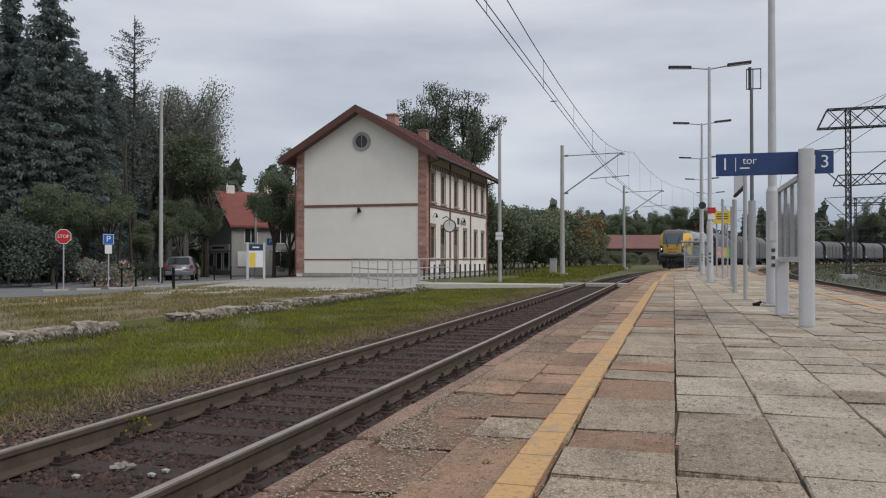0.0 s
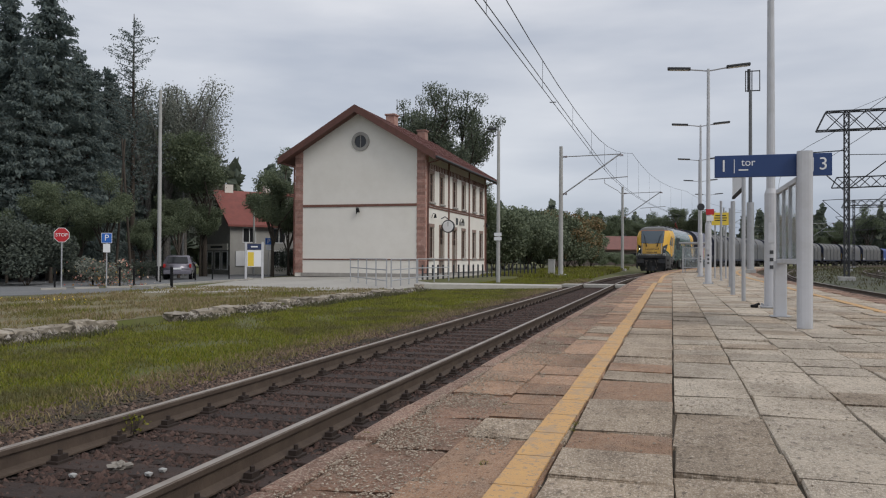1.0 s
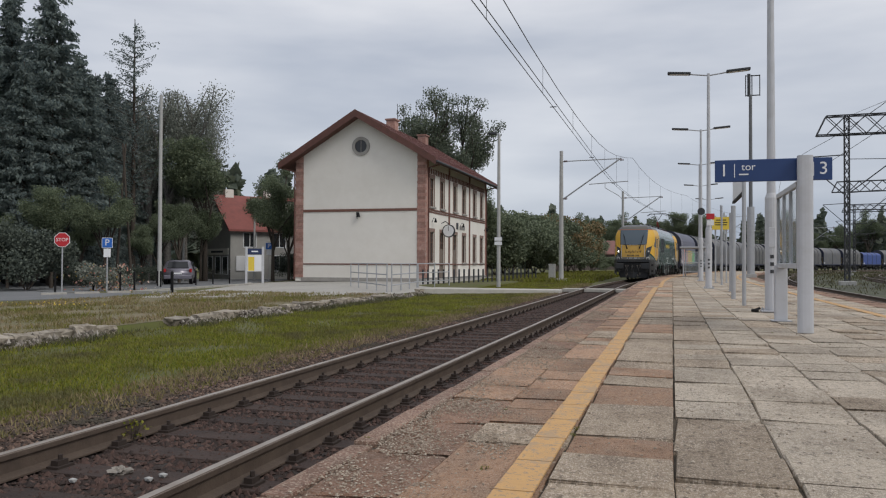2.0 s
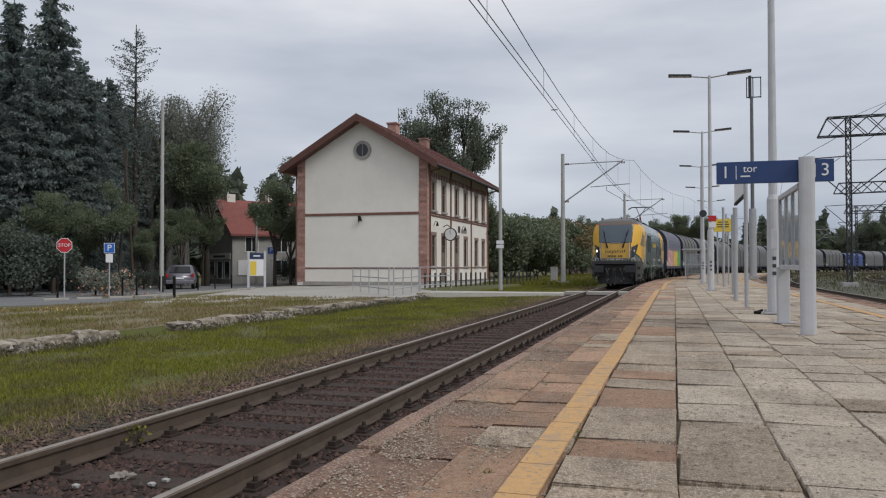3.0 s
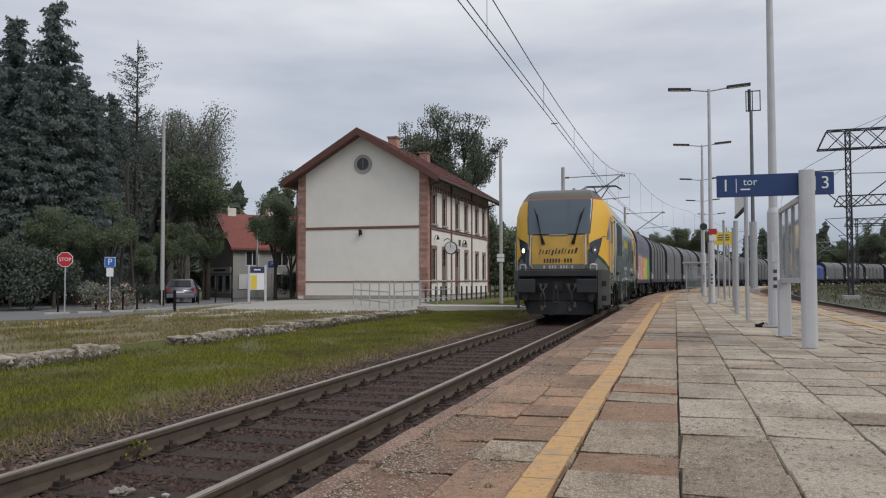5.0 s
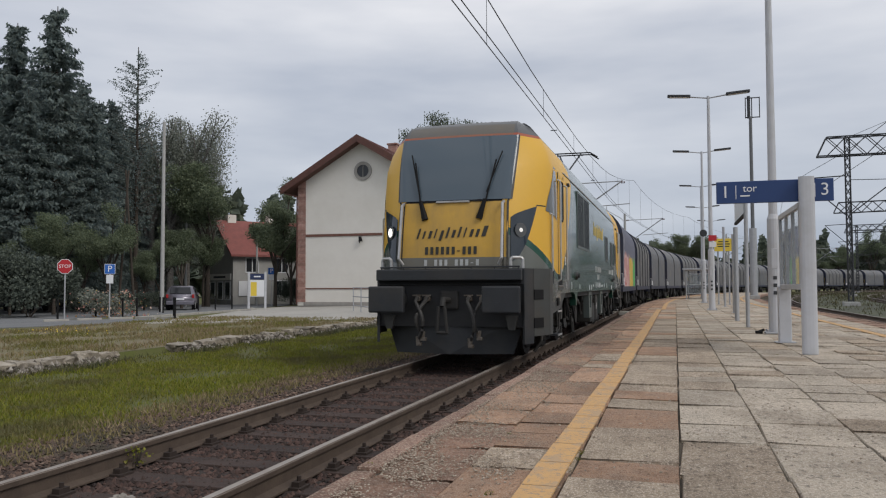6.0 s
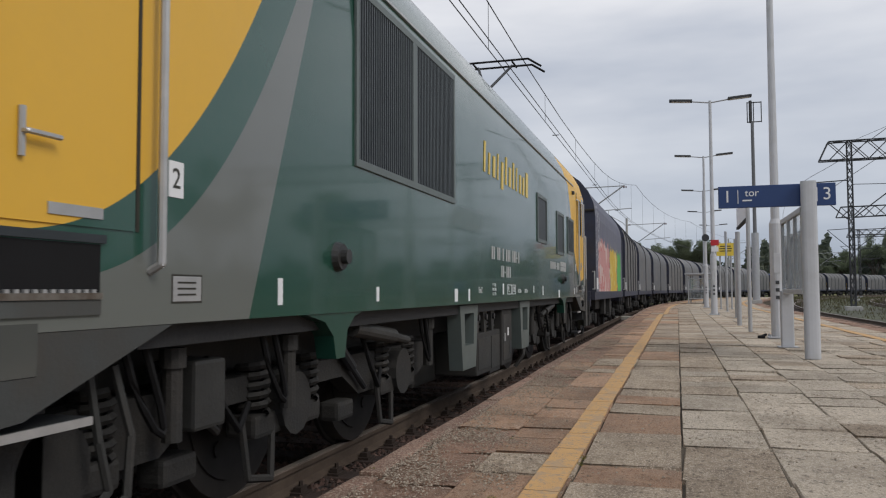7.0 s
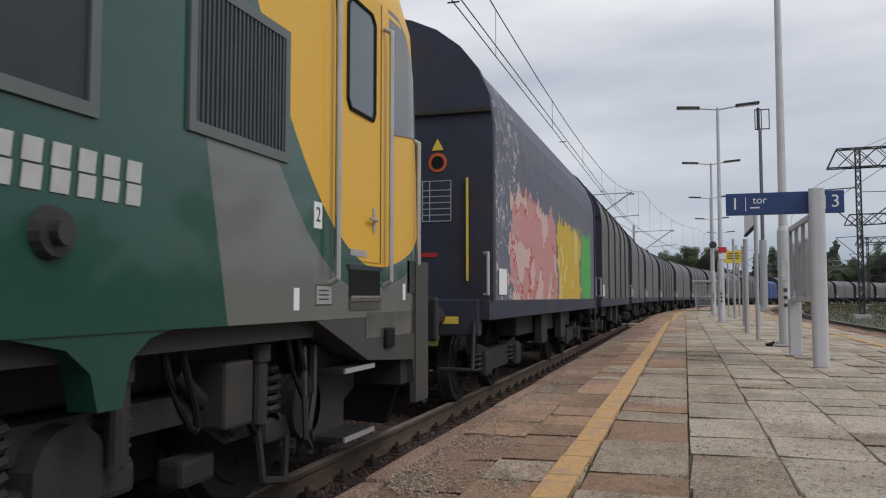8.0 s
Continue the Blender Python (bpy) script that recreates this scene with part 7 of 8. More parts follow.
# kerb stones round the forecourt
kerb = thing("kerb", Matrix.Identity(4), "low pale concrete kerb along the car park", "kerb", "", "structure")
kme = mesh_of("kerb_stone", bx(-0.49, 0.49, -0.07, 0.07, -0.05, 0.11, bevel=0.015), M["paving"])
for (x0, y0), (x1, y1) in (((-25.0, 26.5), (-22.7, 29.6)), ((-22.7, 29.6), (-20.2, 29.2)), ((-22.7, 29.6), (-24.8, 43.5)), ((-24.8, 43.5), (-27.0, 46.8))):
    n = int(math.hypot(x1 - x0, y1 - y0))
    for k in range(n):
        f = (k + 0.5) / n
        ob = new("kerb_stone", kme)
        ob.parent = kerb
        x, y = x0 + (x1 - x0) * f, y0 + (y1 - y0) * f
        ob.matrix_basis = pose(x, y, gz(x, y), 0, 0, math.degrees(math.atan2(y1 - y0, x1 - x0)))


def street_lamp(x, y, h, label, head=True, r=0.1):
    lp = thing("street_lamp", pose(x, y, gz(x, y)), label, "street lamp")
    bm = bmesh.new()
    rod(bm, (0, 0, 0), (0, 0, h), r, r * 0.7, n=12)
    part("pole", bm, M["concrete"], lp)
    if head:
        bm = bmesh.new()
        tube(bm, [(0, 0, h - 0.05), (0, 0, h + 0.1), (-0.2, 0, h + 0.15)], 0.05)
        part("arm", bm, M["galv"], lp)
        part("lamp_head", bx(-0.62, -0.12, -0.13, 0.13, h + 0.08, h + 0.22, bevel=0.04), M["dark_steel"], lp)
    return lp


lp = street_lamp(-9.75, 45.3, 8.9, "pale street lamp post with two small plates", True, 0.12)
for z in (2.5, 2.75):
    part("plate", bx(-0.22, 0.22, -0.14, -0.12, z, z + 0.2), M["sign_white"], lp)
street_lamp(-29.8, 41.2, 11.6, "tall slim concrete lamp post in the car park", False, 0.13)
street_lamp(-38.4, 56.2, 10.0, "slim concrete lamp post by the trees", False, 0.1)
street_lamp(-33.5, 59.0, 6.2, "concrete power pole in front of the house", False, 0.1)

# leaning twin poles
for x, lean in ((-33.8, 4), (-32.6, -5)):
    ob = tagged(part("wooden_pole", rod(bmesh.new(), (0, 0, 0), (0, 0, 9.0), 0.09, 0.06, n=10), M["bark"]), "leaning grey wooden pole of a twin-legged mast", "pole", "wooden poles")
    ob.matrix_basis = pose(x, 42.3, gz(x, 42.3), 0, lean, 0)


def station_board():
    nb = thing("information_board", pose(-26.2, 46.2, gz(-26, 46), 0, 0, 32) @ Matrix.Diagonal((0.85, 0.85, 0.95, 1)), "white framed information board with yellow and white posters", "notice board")
    for x in (-0.62, 0.62):
        part("post", bx(x - 0.09, x + 0.09, -0.06, 0.06, 0, 2.55, bevel=0.02), M["white_paint"], nb)
    part("header", bx(-0.53, 0.53, -0.05, 0.05, 2.02, 2.42, bevel=0.01), M["sign_navy"], nb)
    part("header_words", bx(-0.25, 0.25, -0.058, -0.052, 2.18, 2.27), M["sign_white"], nb)
    part("panel", bx(-0.53, 0.53, -0.03, 0.03, 0.85, 1.98, bevel=0.01), M["sign_white"], nb)
    part("poster", bx(-0.48, -0.03, -0.042, -0.032, 0.9, 1.85), M["sign_yellow"], nb, "yellow timetable poster")
    part("poster", bx(0.04, 0.48, -0.042, -0.032, 0.9, 1.85), M["sign_white"], nb, "white timetable poster")


M["sign_navy"] = mat("sign_navy", (0.02, 0.035, 0.1), 0.4)
station_board()


def guard_railing():
    rl = thing("guard_railing", Matrix.Identity(4), "galvanised tube railing in front of the station", "railing")
    runs = [((-16.9, 40.2), (-12.15, 33.0)), ((-12.0, 33.2), (-12.9, 39.6)), ((-12.9, 39.8), (-12.6, 44.8))]
    for (x0, y0), (x1, y1) in runs:
        n = max(2, int(math.hypot(x1 - x0, y1 - y0) / 1.9))
        for k in range(n + 1):
            f = k / n
            x, y = x0 + (x1 - x0) * f, y0 + (y1 - y0) * f
            part("post", rod(bmesh.new(), (x, y, -0.4), (x, y, 0.9), 0.032, n=8), M["galv"], rl)
        for z in (0.9, 0.42, -0.06):
            part("rail", rod(bmesh.new(), (x0, y0, z), (x1, y1, z), 0.028, n=8), M["galv"], rl)


guard_railing()


def picket_fence():
    fc = thing("post_fence", Matrix.Identity(4), "low fence of dark posts beside the grass", "fence")
    me = mesh_of("post", bx(-0.05, 0.05, -0.05, 0.05, 0, 1.05, bevel=0.01), M["dark_steel"])
    n = 26
    for k in range(n):
        f = k / (n - 1)
        ob = new("post", me)
        ob.parent = fc
        ob.location = (-14.6 + 4.0 * f, 46.0 + 17.5 * f ** 1.1, -0.52)
    for f0, f1 in ((0, 1),):
        part("rail", rod(bmesh.new(), (-14.6, 46.0, 0.0), (-12.6, 54.2, 0.0), 0.02, n=6), M["dark_steel"], fc)


picket_fence()
cab = thing("relay_cabinet", pose(-9.4, 64.3, BED_Z), "pale grey lineside relay cabinet", "cabinet")
part("body", bx(-0.26, 0.26, -0.2, 0.2, 0.1, 1.3, bevel=0.03), M["concrete"], cab)
part("foot", bx(-0.3, 0.3, -0.24, 0.24, 0, 0.12), M["concrete"], cab)
part("roof", bx(-0.29, 0.29, -0.23, 0.23, 1.3, 1.38, bevel=0.02), M["concrete"], cab)


def car():
    """A small grey hatchback seen from behind."""
    c = thing("parked_car", pose(-30.6, 44.2, gz(-30.6, 44.2) + 0.03, 0, 0, 30), "dark silver hatchback parked with its rear to the station", "car")
    prof = [(-0.02, 0.35), (-0.06, 0.65), (0.0, 0.92), (0.18, 1.05), (0.42, 1.50), (0.8, 1.58), (2.0, 1.56), (2.7, 1.12), (3.6, 0.95), (4.0, 0.75), (4.02, 0.35)]
    bm = bmesh.new()
    vs = [[], []]
    for k, s in enumerate((-1, 1)):
        for y, z in prof:
            vs[k].append(bm.verts.new((s * (0.88 if z < 1.1 else 0.66 + 0.22 * max(0, (1.6 - z) / 0.5)), y, z)))
    n = len(prof)
    bm.faces.new(vs[0])
    bm.faces.new(vs[1][::-1])
    for i in range(n):
        bm.faces.new((vs[0][i], vs[1][i], vs[1][(i + 1) % n], vs[0][(i + 1) % n]))
    bmesh.ops.recalc_face_normals(bm, faces=bm.faces)
    bmesh.ops.bevel(bm, geom=list(bm.edges), offset=0.06, segments=2, affect="EDGES")
    part("body", bm, M["car_paint"], c, smooth=True)
    bm = bmesh.new()
    v = [bm.verts.new(p) for p in ((-0.66, 0.14, 1.06), (0.66, 0.14, 1.06), (0.58, 0.37, 1.46), (-0.58, 0.37, 1.46))]
    bm.faces.new(v)
    r = bmesh.ops.extrude_face_region(bm, geom=bm.faces[:])
    bmesh.ops.translate(bm, vec=(0, -0.02, 0.02), verts=[g for g in r["geom"] if isinstance(g, bmesh.types.BMVert)])
    part("rear_window", bm, M["window_dark"], c)
    for s in (-1, 1):
        part("tail_light", bx(s * 0.72, s * 0.87, -0.06, 0.08, 0.78, 1.02, bevel=0.03), M["tail_red"], c, "red tail light")
        bm = bmesh.new()
        prism(bm, [(0.55, 1.08), (2.45, 1.08), (2.0, 1.46), (0.75, 1.46)], "x", s * 0.80, s * 0.84)
        part("side_window", bm, M["window_dark"], c)
        for y in (0.65, 3.2):
            w = part("wheel", rod(bmesh.new(), (s * 0.68, y, 0.3), (s * 0.89, y, 0.3), 0.31, n=24), M["black"], c)
            part("rim", rod(bmesh.new(), (s * 0.88, y, 0.3), (s * 0.9, y, 0.3), 0.19, n=18), M["steel"], w)
        part("mirror", bx(s * 0.88, s * 1.02, 2.2, 2.3, 0.98, 1.1, bevel=0.02), M["car_paint"], c)
    part("bumper", bx(-0.86, 0.86, -0.10, 0.06, 0.35, 0.6, bevel=0.05), M["car_paint"], c)
    part("number_plate", bx(-0.26, 0.26, -0.112, -0.1, 0.66, 0.77), M["sign_white"], c, "plain pale number plate")


M["car_paint"] = mat("car_paint", (0.20, 0.19, 0.225), 0.3, (0.18, 0.172, 0.205), 2, metal=0.4, coat=0.6)
M["tail_red"] = mat("tail_red", (0.42, 0.02, 0.02), 0.25)
car()


# dark cars far among the trees
def far_car(x, y, rz, material, label):
    c = thing("parked_car", pose(x, y, gz(x, y) + 0.02, 0, 0, rz), label, "car")
    bm = bmesh.new()
    prism(bm, [(-2.1, 0.3), (2.1, 0.3), (2.1, 0.75), (1.2, 0.92), (0.7, 1.4), (-1.2, 1.45), (-1.9, 0.95), (-2.1, 0.85)], "y", -0.85, 0.85)
    bmesh.ops.bevel(bm, geom=list(bm.edges), offset=0.07, segments=2, affect="EDGES")
    part("body", bm, material, c, smooth=True)
    bm = bmesh.new()
    prism(bm, [(-1.5, 0.98), (0.85, 0.98), (0.55, 1.34), (-1.1, 1.38)], "y", -0.86, 0.86)
    part("side_window", bm, M["window_dark"], c)
    for k in (-1.35, 1.35):
        for s in (-1, 1):
            part("wheel", rod(bmesh.new(), (k, s * 0.68, 0.3), (k, s * 0.87, 0.3), 0.31, n=20), M["black"], c)


far_car(-50.5, 47.0, 20, M["loco_dark"], "dark car parked in the shade of the trees")
far_car(-46.5, 48.5, 25, M["hood"], "grey car parked in the shade of the trees")


def house():
    """The grey two-storey house with a red roof behind the car park."""
    hs = thing("house", pose(-36.9, 60.9, -0.72, 0, 0, 52), "grey rendered house with steep red tiled roof", "house")
    Lh, Dh, ez, rz = 14.0, 7.6, 4.7, 7.6
    bm = bmesh.new()
    box(bm, 0, Lh, 0, Dh, 0, ez)
    part("wall", bm, M["grey_render"], hs)
    bm = bmesh.new()
    prism(bm, [(0.0, ez), (Dh, ez), (Dh / 2, rz - 0.05)], "x", 0.0, Lh)
    part("gable", bm, M["grey_render"], hs)
    for s in (0, 1):
        y_e, y_r = (-0.5, Dh / 2) if s == 0 else (Dh + 0.5, Dh / 2)
        ze = ez - 0.5 * (rz - ez) / (Dh / 2)
        bm = bmesh.new()
        prism(bm, [(y_e, ze), (y_r, rz), (y_r, rz + 0.18), (y_e, ze + 0.18)], "x", -0.35, Lh + 0.35)
        part("roof", bm, M["roof_far"], hs, "red tiled roof slope")
    d = part("dormer", bx(3.0, 7.0, 0.9, Dh / 2, ez + 0.5, rz - 0.35), M["grey_render"], hs)
    part("dormer_roof", bx(2.7, 7.3, 0.6, Dh / 2 + 0.2, rz - 0.35, rz - 0.15), M["roof_far"], d)
    c = part("chimney", bx(3.9, 4.6, 1.5, 2.2, rz - 1.8, rz + 0.6, bevel=0.02), M["plaster"], hs, "white chimney")
    part("chimney", bx(0.8, 1.6, Dh / 2 - 0.3, Dh / 2 + 0.3, rz - 0.4, rz + 0.7, bevel=0.02), M["plaster"], hs)

    def win(x, y, z, w, h, side):
        wn_ = new("window")
        wn_.parent = hs
        if side == "front":
            part("pane", bx(x, x + w, -0.02, 0.02, z, z + h), M["window_dark"], wn_)
            for a, b, c_, e in ((x - 0.07, x + w + 0.07, z - 0.07, z), (x - 0.07, x + w + 0.07, z + h, z + h + 0.07), (x - 0.07, x, z, z + h), (x + w, x + w + 0.07, z, z + h), (x + w / 2 - 0.03, x + w / 2 + 0.03, z, z + h)):
                part("frame", bx(a, b, -0.05, 0.0, c_, e), M["sign_white"], wn_)
        else:
            part("pane", bx(-0.02, 0.02, y, y + w, z, z + h), M["window_dark"], wn_)
            for a, b, c_, e in ((y - 0.07, y + w + 0.07, z - 0.07, z), (y - 0.07, y + w + 0.07, z + h, z + h + 0.07), (y - 0.07, y, z, z + h), (y + w, y + w + 0.07, z, z + h)):
                part("frame", bx(-0.05, 0.0, a, b, c_, e), M["sign_white"], wn_)

    for x in (1.2, 4.0, 7.0, 10.0, 12.2):
        win(x, 0, 3.0, 1.1, 1.2, "front")
        if x > 3:
            win(x, 0, 0.9, 1.1, 1.3, "front")
    win(0, 3.2, 5.4, 0.8, 1.0, "side")
    for y in (0.6, 2.4, 4.4):
        win(0, y, 0.6, 1.2, 1.5, "side")
    part("shop_fascia", bx(-0.08, 0.0, 0.4, 6.4, 2.3, 2.85), M["plaster"], hs)
    part("fascia_words", bx(-0.09, -0.08, 1.6, 4.6, 2.48, 2.66), M["dark_steel"], hs)
    part("notice_case", bx(0.5, 1.3, -0.1, 0.0, 0.9, 2.2, bevel=0.01), M["sign_white"], hs)


house()

# low white garden wall and far sheds with red roofs
tagged(part("garden_wall", bx(-33, -26, 69.8, 70.1, -0.8, 0.5, bevel=0.02), M["plaster"]), "low white garden wall behind the station", "wall")


def shed(x, y, rz, length, depth, ez, roof_mat, label):
    sd = thing("far_shed", pose(x, y, BED_Z, 0, 0, rz), label, "shed", "far sheds")
    part("wall", bx(0, length, 0, depth, 0, ez), M["shed_wall"], sd)
    for s in (0, 1):
        bm = bmesh.new()
        y0, y1 = (-0.6, depth / 2) if s == 0 else (depth + 0.6, depth / 2)
        prism(bm, [(y0, ez - 0.2), (y1, ez + depth * 0.22), (y1, ez + depth * 0.22 + 0.2), (y0, ez)], "x", -0.5, length + 0.5)
        part("roof", bm, roof_mat, sd)
    for k in range(int(length / 5)):
        part("window", bx(1.5 + 5 * k, 3.5 + 5 * k, -0.06, 0.02, 1.0, 2.6), M["window_dark"], sd)


M["shed_wall"] = mat("shed_wall", (0.16, 0.13, 0.115), 0.9, (0.10, 0.085, 0.075), 1.5, 0.2)
shed(-14.5, 165, 10, 22, 12, 3.4, M["roof_faded"], "long low shed with faded red roof behind the bushes")
shed(-8.0, 190, 5, 16, 13, 3.8, M["roof_faded"], "low brick-red roofed shed in the distance")
shed(-21.5, 150, 20, 8, 8, 4.2, M["wagon_blue"], "small shed with a blue sheet roof")

# weed and scraps of pale litter in the track
M["dirty_paper"] = mat("dirty_paper", (0.30, 0.28, 0.25), 0.9, (0.19, 0.17, 0.15), 20)
litter = thing("litter_scrap", pose(-3.60, 4.56, RAIL_Z - 0.165, 0, 0, 35), "crumpled pale paper lying on the ballast", "litter")
bm = bmesh.new()
bmesh.ops.create_icosphere(bm, subdivisions=3, radius=0.085)
for v in bm.verts:
    v.co *= 0.35 + 1.3 * abs(noise.noise(v.co * 17))
    v.co.y *= 0.7
    v.co.z = max(-0.02, v.co.z * 0.75)
part("paper", bm, M["dirty_paper"], litter)
for k, (x, y) in enumerate(((-3.30, 4.47), (-3.27, 4.58), (-3.75, 4.3))):
    bm = bmesh.new()
    bmesh.ops.create_icosphere(bm, subdivisions=1, radius=0.042, matrix=Matrix.Diagonal((1, 0.7, 0.6, 1)))
    for v in bm.verts:
        v.co *= 0.7 + 0.6 * abs(noise.noise(v.co * 30))
    ob = tagged(part("pale_stone", bm, M["concrete"]), "single pale stone among the brown ballast", "stone", "pale stones")
    ob.matrix_basis = pose(x, y, RAIL_Z - 0.16)

# ---- plants ----
def leaf_cloud(name, centres, normals, size, material, parent=None, seed=1, long=1.0, droop=0.0):
    """Many small folded leaves, one for each centre."""
    rs = np.random.RandomState(seed)
    n = len(centres)
    c = np.asarray(centres, float)
    d = rs.normal(size=(n, 3))
    if normals is not None:
        d = d * 0.55 + np.asarray(normals, float)
    d[:, 2] -= droop
    d /= np.linalg.norm(d, axis=1, keepdims=True) + 1e-9
    o = np.cross(d, rs.normal(size=(n, 3)))
    o /= np.linalg.norm(o, axis=1, keepdims=True) + 1e-9
    s = (size * (0.6 + 0.8 * rs.rand(n)))[:, None]
    a, b = c - d * s * long * 0.5, c + d * s * long * 0.5
    w = o * s * 0.38
    lift = np.cross(d, o) * s * 0.12
    vs = np.stack([a, c + w + lift, b, c - w + lift], 1).reshape(-1, 3)
    base = 4 * np.arange(n)[:, None]
    fs = np.concatenate([base + np.array([[0, 1, 2]]), base + np.array([[0, 2, 3]])], 0)
    me = bpy.data.meshes.new(name)
    me.from_pydata(vs.tolist(), [], fs.tolist())
    me.materials.append(material)
    ob = new(name, me)
    if parent:
        ob.parent = parent
    return ob


def limb_tree(name, label, h, spread, leaf_mat, bark, seed, leaves=7000, leaf=0.32, base=0.25, stems=1, category="tree", clump=0.85, top=1.0, hang=0.0):
    """Trunk, limbs that fork twice, and leaves in clumps at the twigs."""
    rnd = random.Random(seed)
    tr = thing(name, Matrix.Identity(4), label, category, category + "s")
    bm = bmesh.new()
    tips = []

    def grow(p, d, length, r, depth):
        q = p + d * length
        rod(bm, p, q, r, r * 0.62, n=7 if depth < 2 else 5, caps=False)
        if depth >= 3 or length < 0.5:
            tips.append(q)
            tips.append(p + d * length * 0.5)
            return
        for _ in range(rnd.choice((2, 3, 3)) if depth else rnd.choice((4, 5))):
            az = rnd.uniform(0, math.tau)
            out = rnd.uniform(0.45, 1.0) * spread
            nd = (d * 1.0 + Vector((math.cos(az) * out, math.sin(az) * out, rnd.uniform(-0.1, 0.45) * top))).normalized()
            grow(p + d * length * rnd.uniform(0.55, 1.0), nd, length * rnd.uniform(0.55, 0.8), r * 0.55, depth + 1)
        if depth == 0:
            grow(q, (d + Vector((rnd.uniform(-0.2, 0.2), rnd.uniform(-0.2, 0.2), 0))).normalized(), length * 0.75, r * 0.62, 1)

    for k in range(stems):
        a = k * math.tau / max(1, stems)
        lean = 0.0 if stems == 1 else 0.28
        grow(Vector((0.3 * math.cos(a), 0.3 * math.sin(a), 0)) if stems > 1 else Vector((0, 0, 0)), Vector((lean * math.cos(a), lean * math.sin(a), 1)).normalized(), h * (0.42 if stems == 1 else 0.36), h * 0.018 + 0.05, 0)
    part("trunk", bm, bark, tr, smooth=True)
    rs = np.random.RandomState(seed)
    t = np.array([tuple(v) for v in tips if v.z > h * base * 0.6])
    pick = t[rs.randint(len(t), size=leaves)]
    u = np.clip(rs.normal(size=(leaves, 3)), -1.7, 1.7) * clump * np.array([1, 1, 0.75])
    if hang:
        u[:, 2] -= hang * rs.rand(leaves) ** 1.3
    crown = leaf_cloud("crown", pick + u, None, leaf, leaf_mat, tr, seed)
    return tr


def spruce(seed, h=22.0, r=4.2, sparse=0.0, leaves=9000, label="tall dark spruce with drooping branches", bare=0.12):
    rnd = random.Random(seed)
    tr = thing("spruce_tree", Matrix.Identity(4), label, "conifer", "conifers")
    bm = bmesh.new()
    rod(bm, (0, 0, 0), (0, 0, h), 0.26, 0.03, n=8, caps=False)
    pts, dirs = [], []
    z = h * bare
    while z < h - 0.3:
        f = 1 - z / h
        n = 4 if sparse else 6
        for _ in range(n):
            az = rnd.uniform(0, math.tau)
            length = (r * (f ** 0.75) + 0.35) * rnd.uniform(0.4, 1.2)
            if sparse and rnd.random() < sparse:
                length *= rnd.uniform(0.3, 0.7)
            if sparse:
                length = (r * f ** 0.30 + 0.25) * rnd.uniform(0.35, 1.0) * min(1.0, f * 9 + 0.25)
            tip_drop = -0.22 * length + 0.12 * length * (1 - f) if not sparse else 0.3 * length
            a = Vector((0, 0, z))
            b = Vector((math.cos(az) * length, math.sin(az) * length, z + tip_drop + rnd.uniform(-0.2, 0.3)))
            rod(bm, a, b, 0.05 * f + 0.015, 0.008, n=4, caps=False)
            k = max(3, int(length * (26 if sparse else 40)))
            for i in range(k):
                u = (i + rnd.random()) / k
                if u < 0.12:
                    continue
                p = a.lerp(b, u)
                wdt = 0.30 * length * (1 - u * 0.6) * (0.5 if sparse else 1.0)
                pts.append((p.x + rnd.gauss(0, wdt * 0.5), p.y + rnd.gauss(0, wdt * 0.5), p.z - abs(rnd.gauss(0, 0.22)) + 0.05))
                dirs.append((math.cos(az) * 0.8, math.sin(az) * 0.8, -0.7))
        z += 0.26 + 0.25 * f if not sparse else 0.42
    part("trunk", bm, M["bark"], tr, smooth=True)
    leaf_cloud("crown", pts, dirs, 0.2 if not sparse else 0.13, M["spruce_leaf"], tr, seed, long=1.6 if not sparse else 1.2)
    return tr


def bush(name, label, w, h, leaf_mat, seed, leaves=2500, leaf=0.2, category="bush"):
    rs = np.random.RandomState(seed)
    tr = thing(name, Matrix.Identity(4), label, category, category + "s" if category != "bush" else "bushes")
    bm = bmesh.new()
    rnd = random.Random(seed)
    for _ in range(9):
        a = rnd.uniform(0, math.tau)
        rod(bm, (0.02 * math.cos(a), 0.02 * math.sin(a), -0.02), (w * 0.35 * math.cos(a), w * 0.35 * math.sin(a), h * rnd.uniform(0.5, 0.85)), 0.006 * h + 0.004, 0.003, n=5, caps=False)
    tagged(part("branchwork", bm, M["bark"], tr), kind="stuff")
    lumps = [(rnd.uniform(-1, 1) * w * 0.36, rnd.uniform(-1, 1) * w * 0.36, h * rnd.uniform(0.3, 0.82), rnd.uniform(0.16, 0.3) * w) for _ in range(14)]
    idx = rs.randint(len(lumps), size=leaves)
    L = np.array(lumps)[idx]
    d = rs.normal(size=(leaves, 3))
    d /= np.linalg.norm(d, axis=1, keepdims=True)
    rr = L[:, 3:4] * rs.rand(leaves, 1) ** 0.4
    c = L[:, :3] + d * rr * np.array([1, 1, 0.8])
    c[:, 2] = np.maximum(c[:, 2], 0.05)
    leaf_cloud("foliage", c, d * 0.6, leaf, leaf_mat, tr, seed)
    return tr


def put(tree, x, y, rz=0, k=1.0, kz=None):
    """A first placing uses the tree itself, later ones a copy."""
    m = Matrix.Translation((x, y, ground_z(x, y) - 0.05)) @ pose(0, 0, 0, 0, 0, rz) @ Matrix.Diagonal((k, k, kz or k, 1))
    if tree.get("placed"):
        return copy_thing(tree, m)
    tree["placed"] = 1
    tree.matrix_basis = m
    return tree


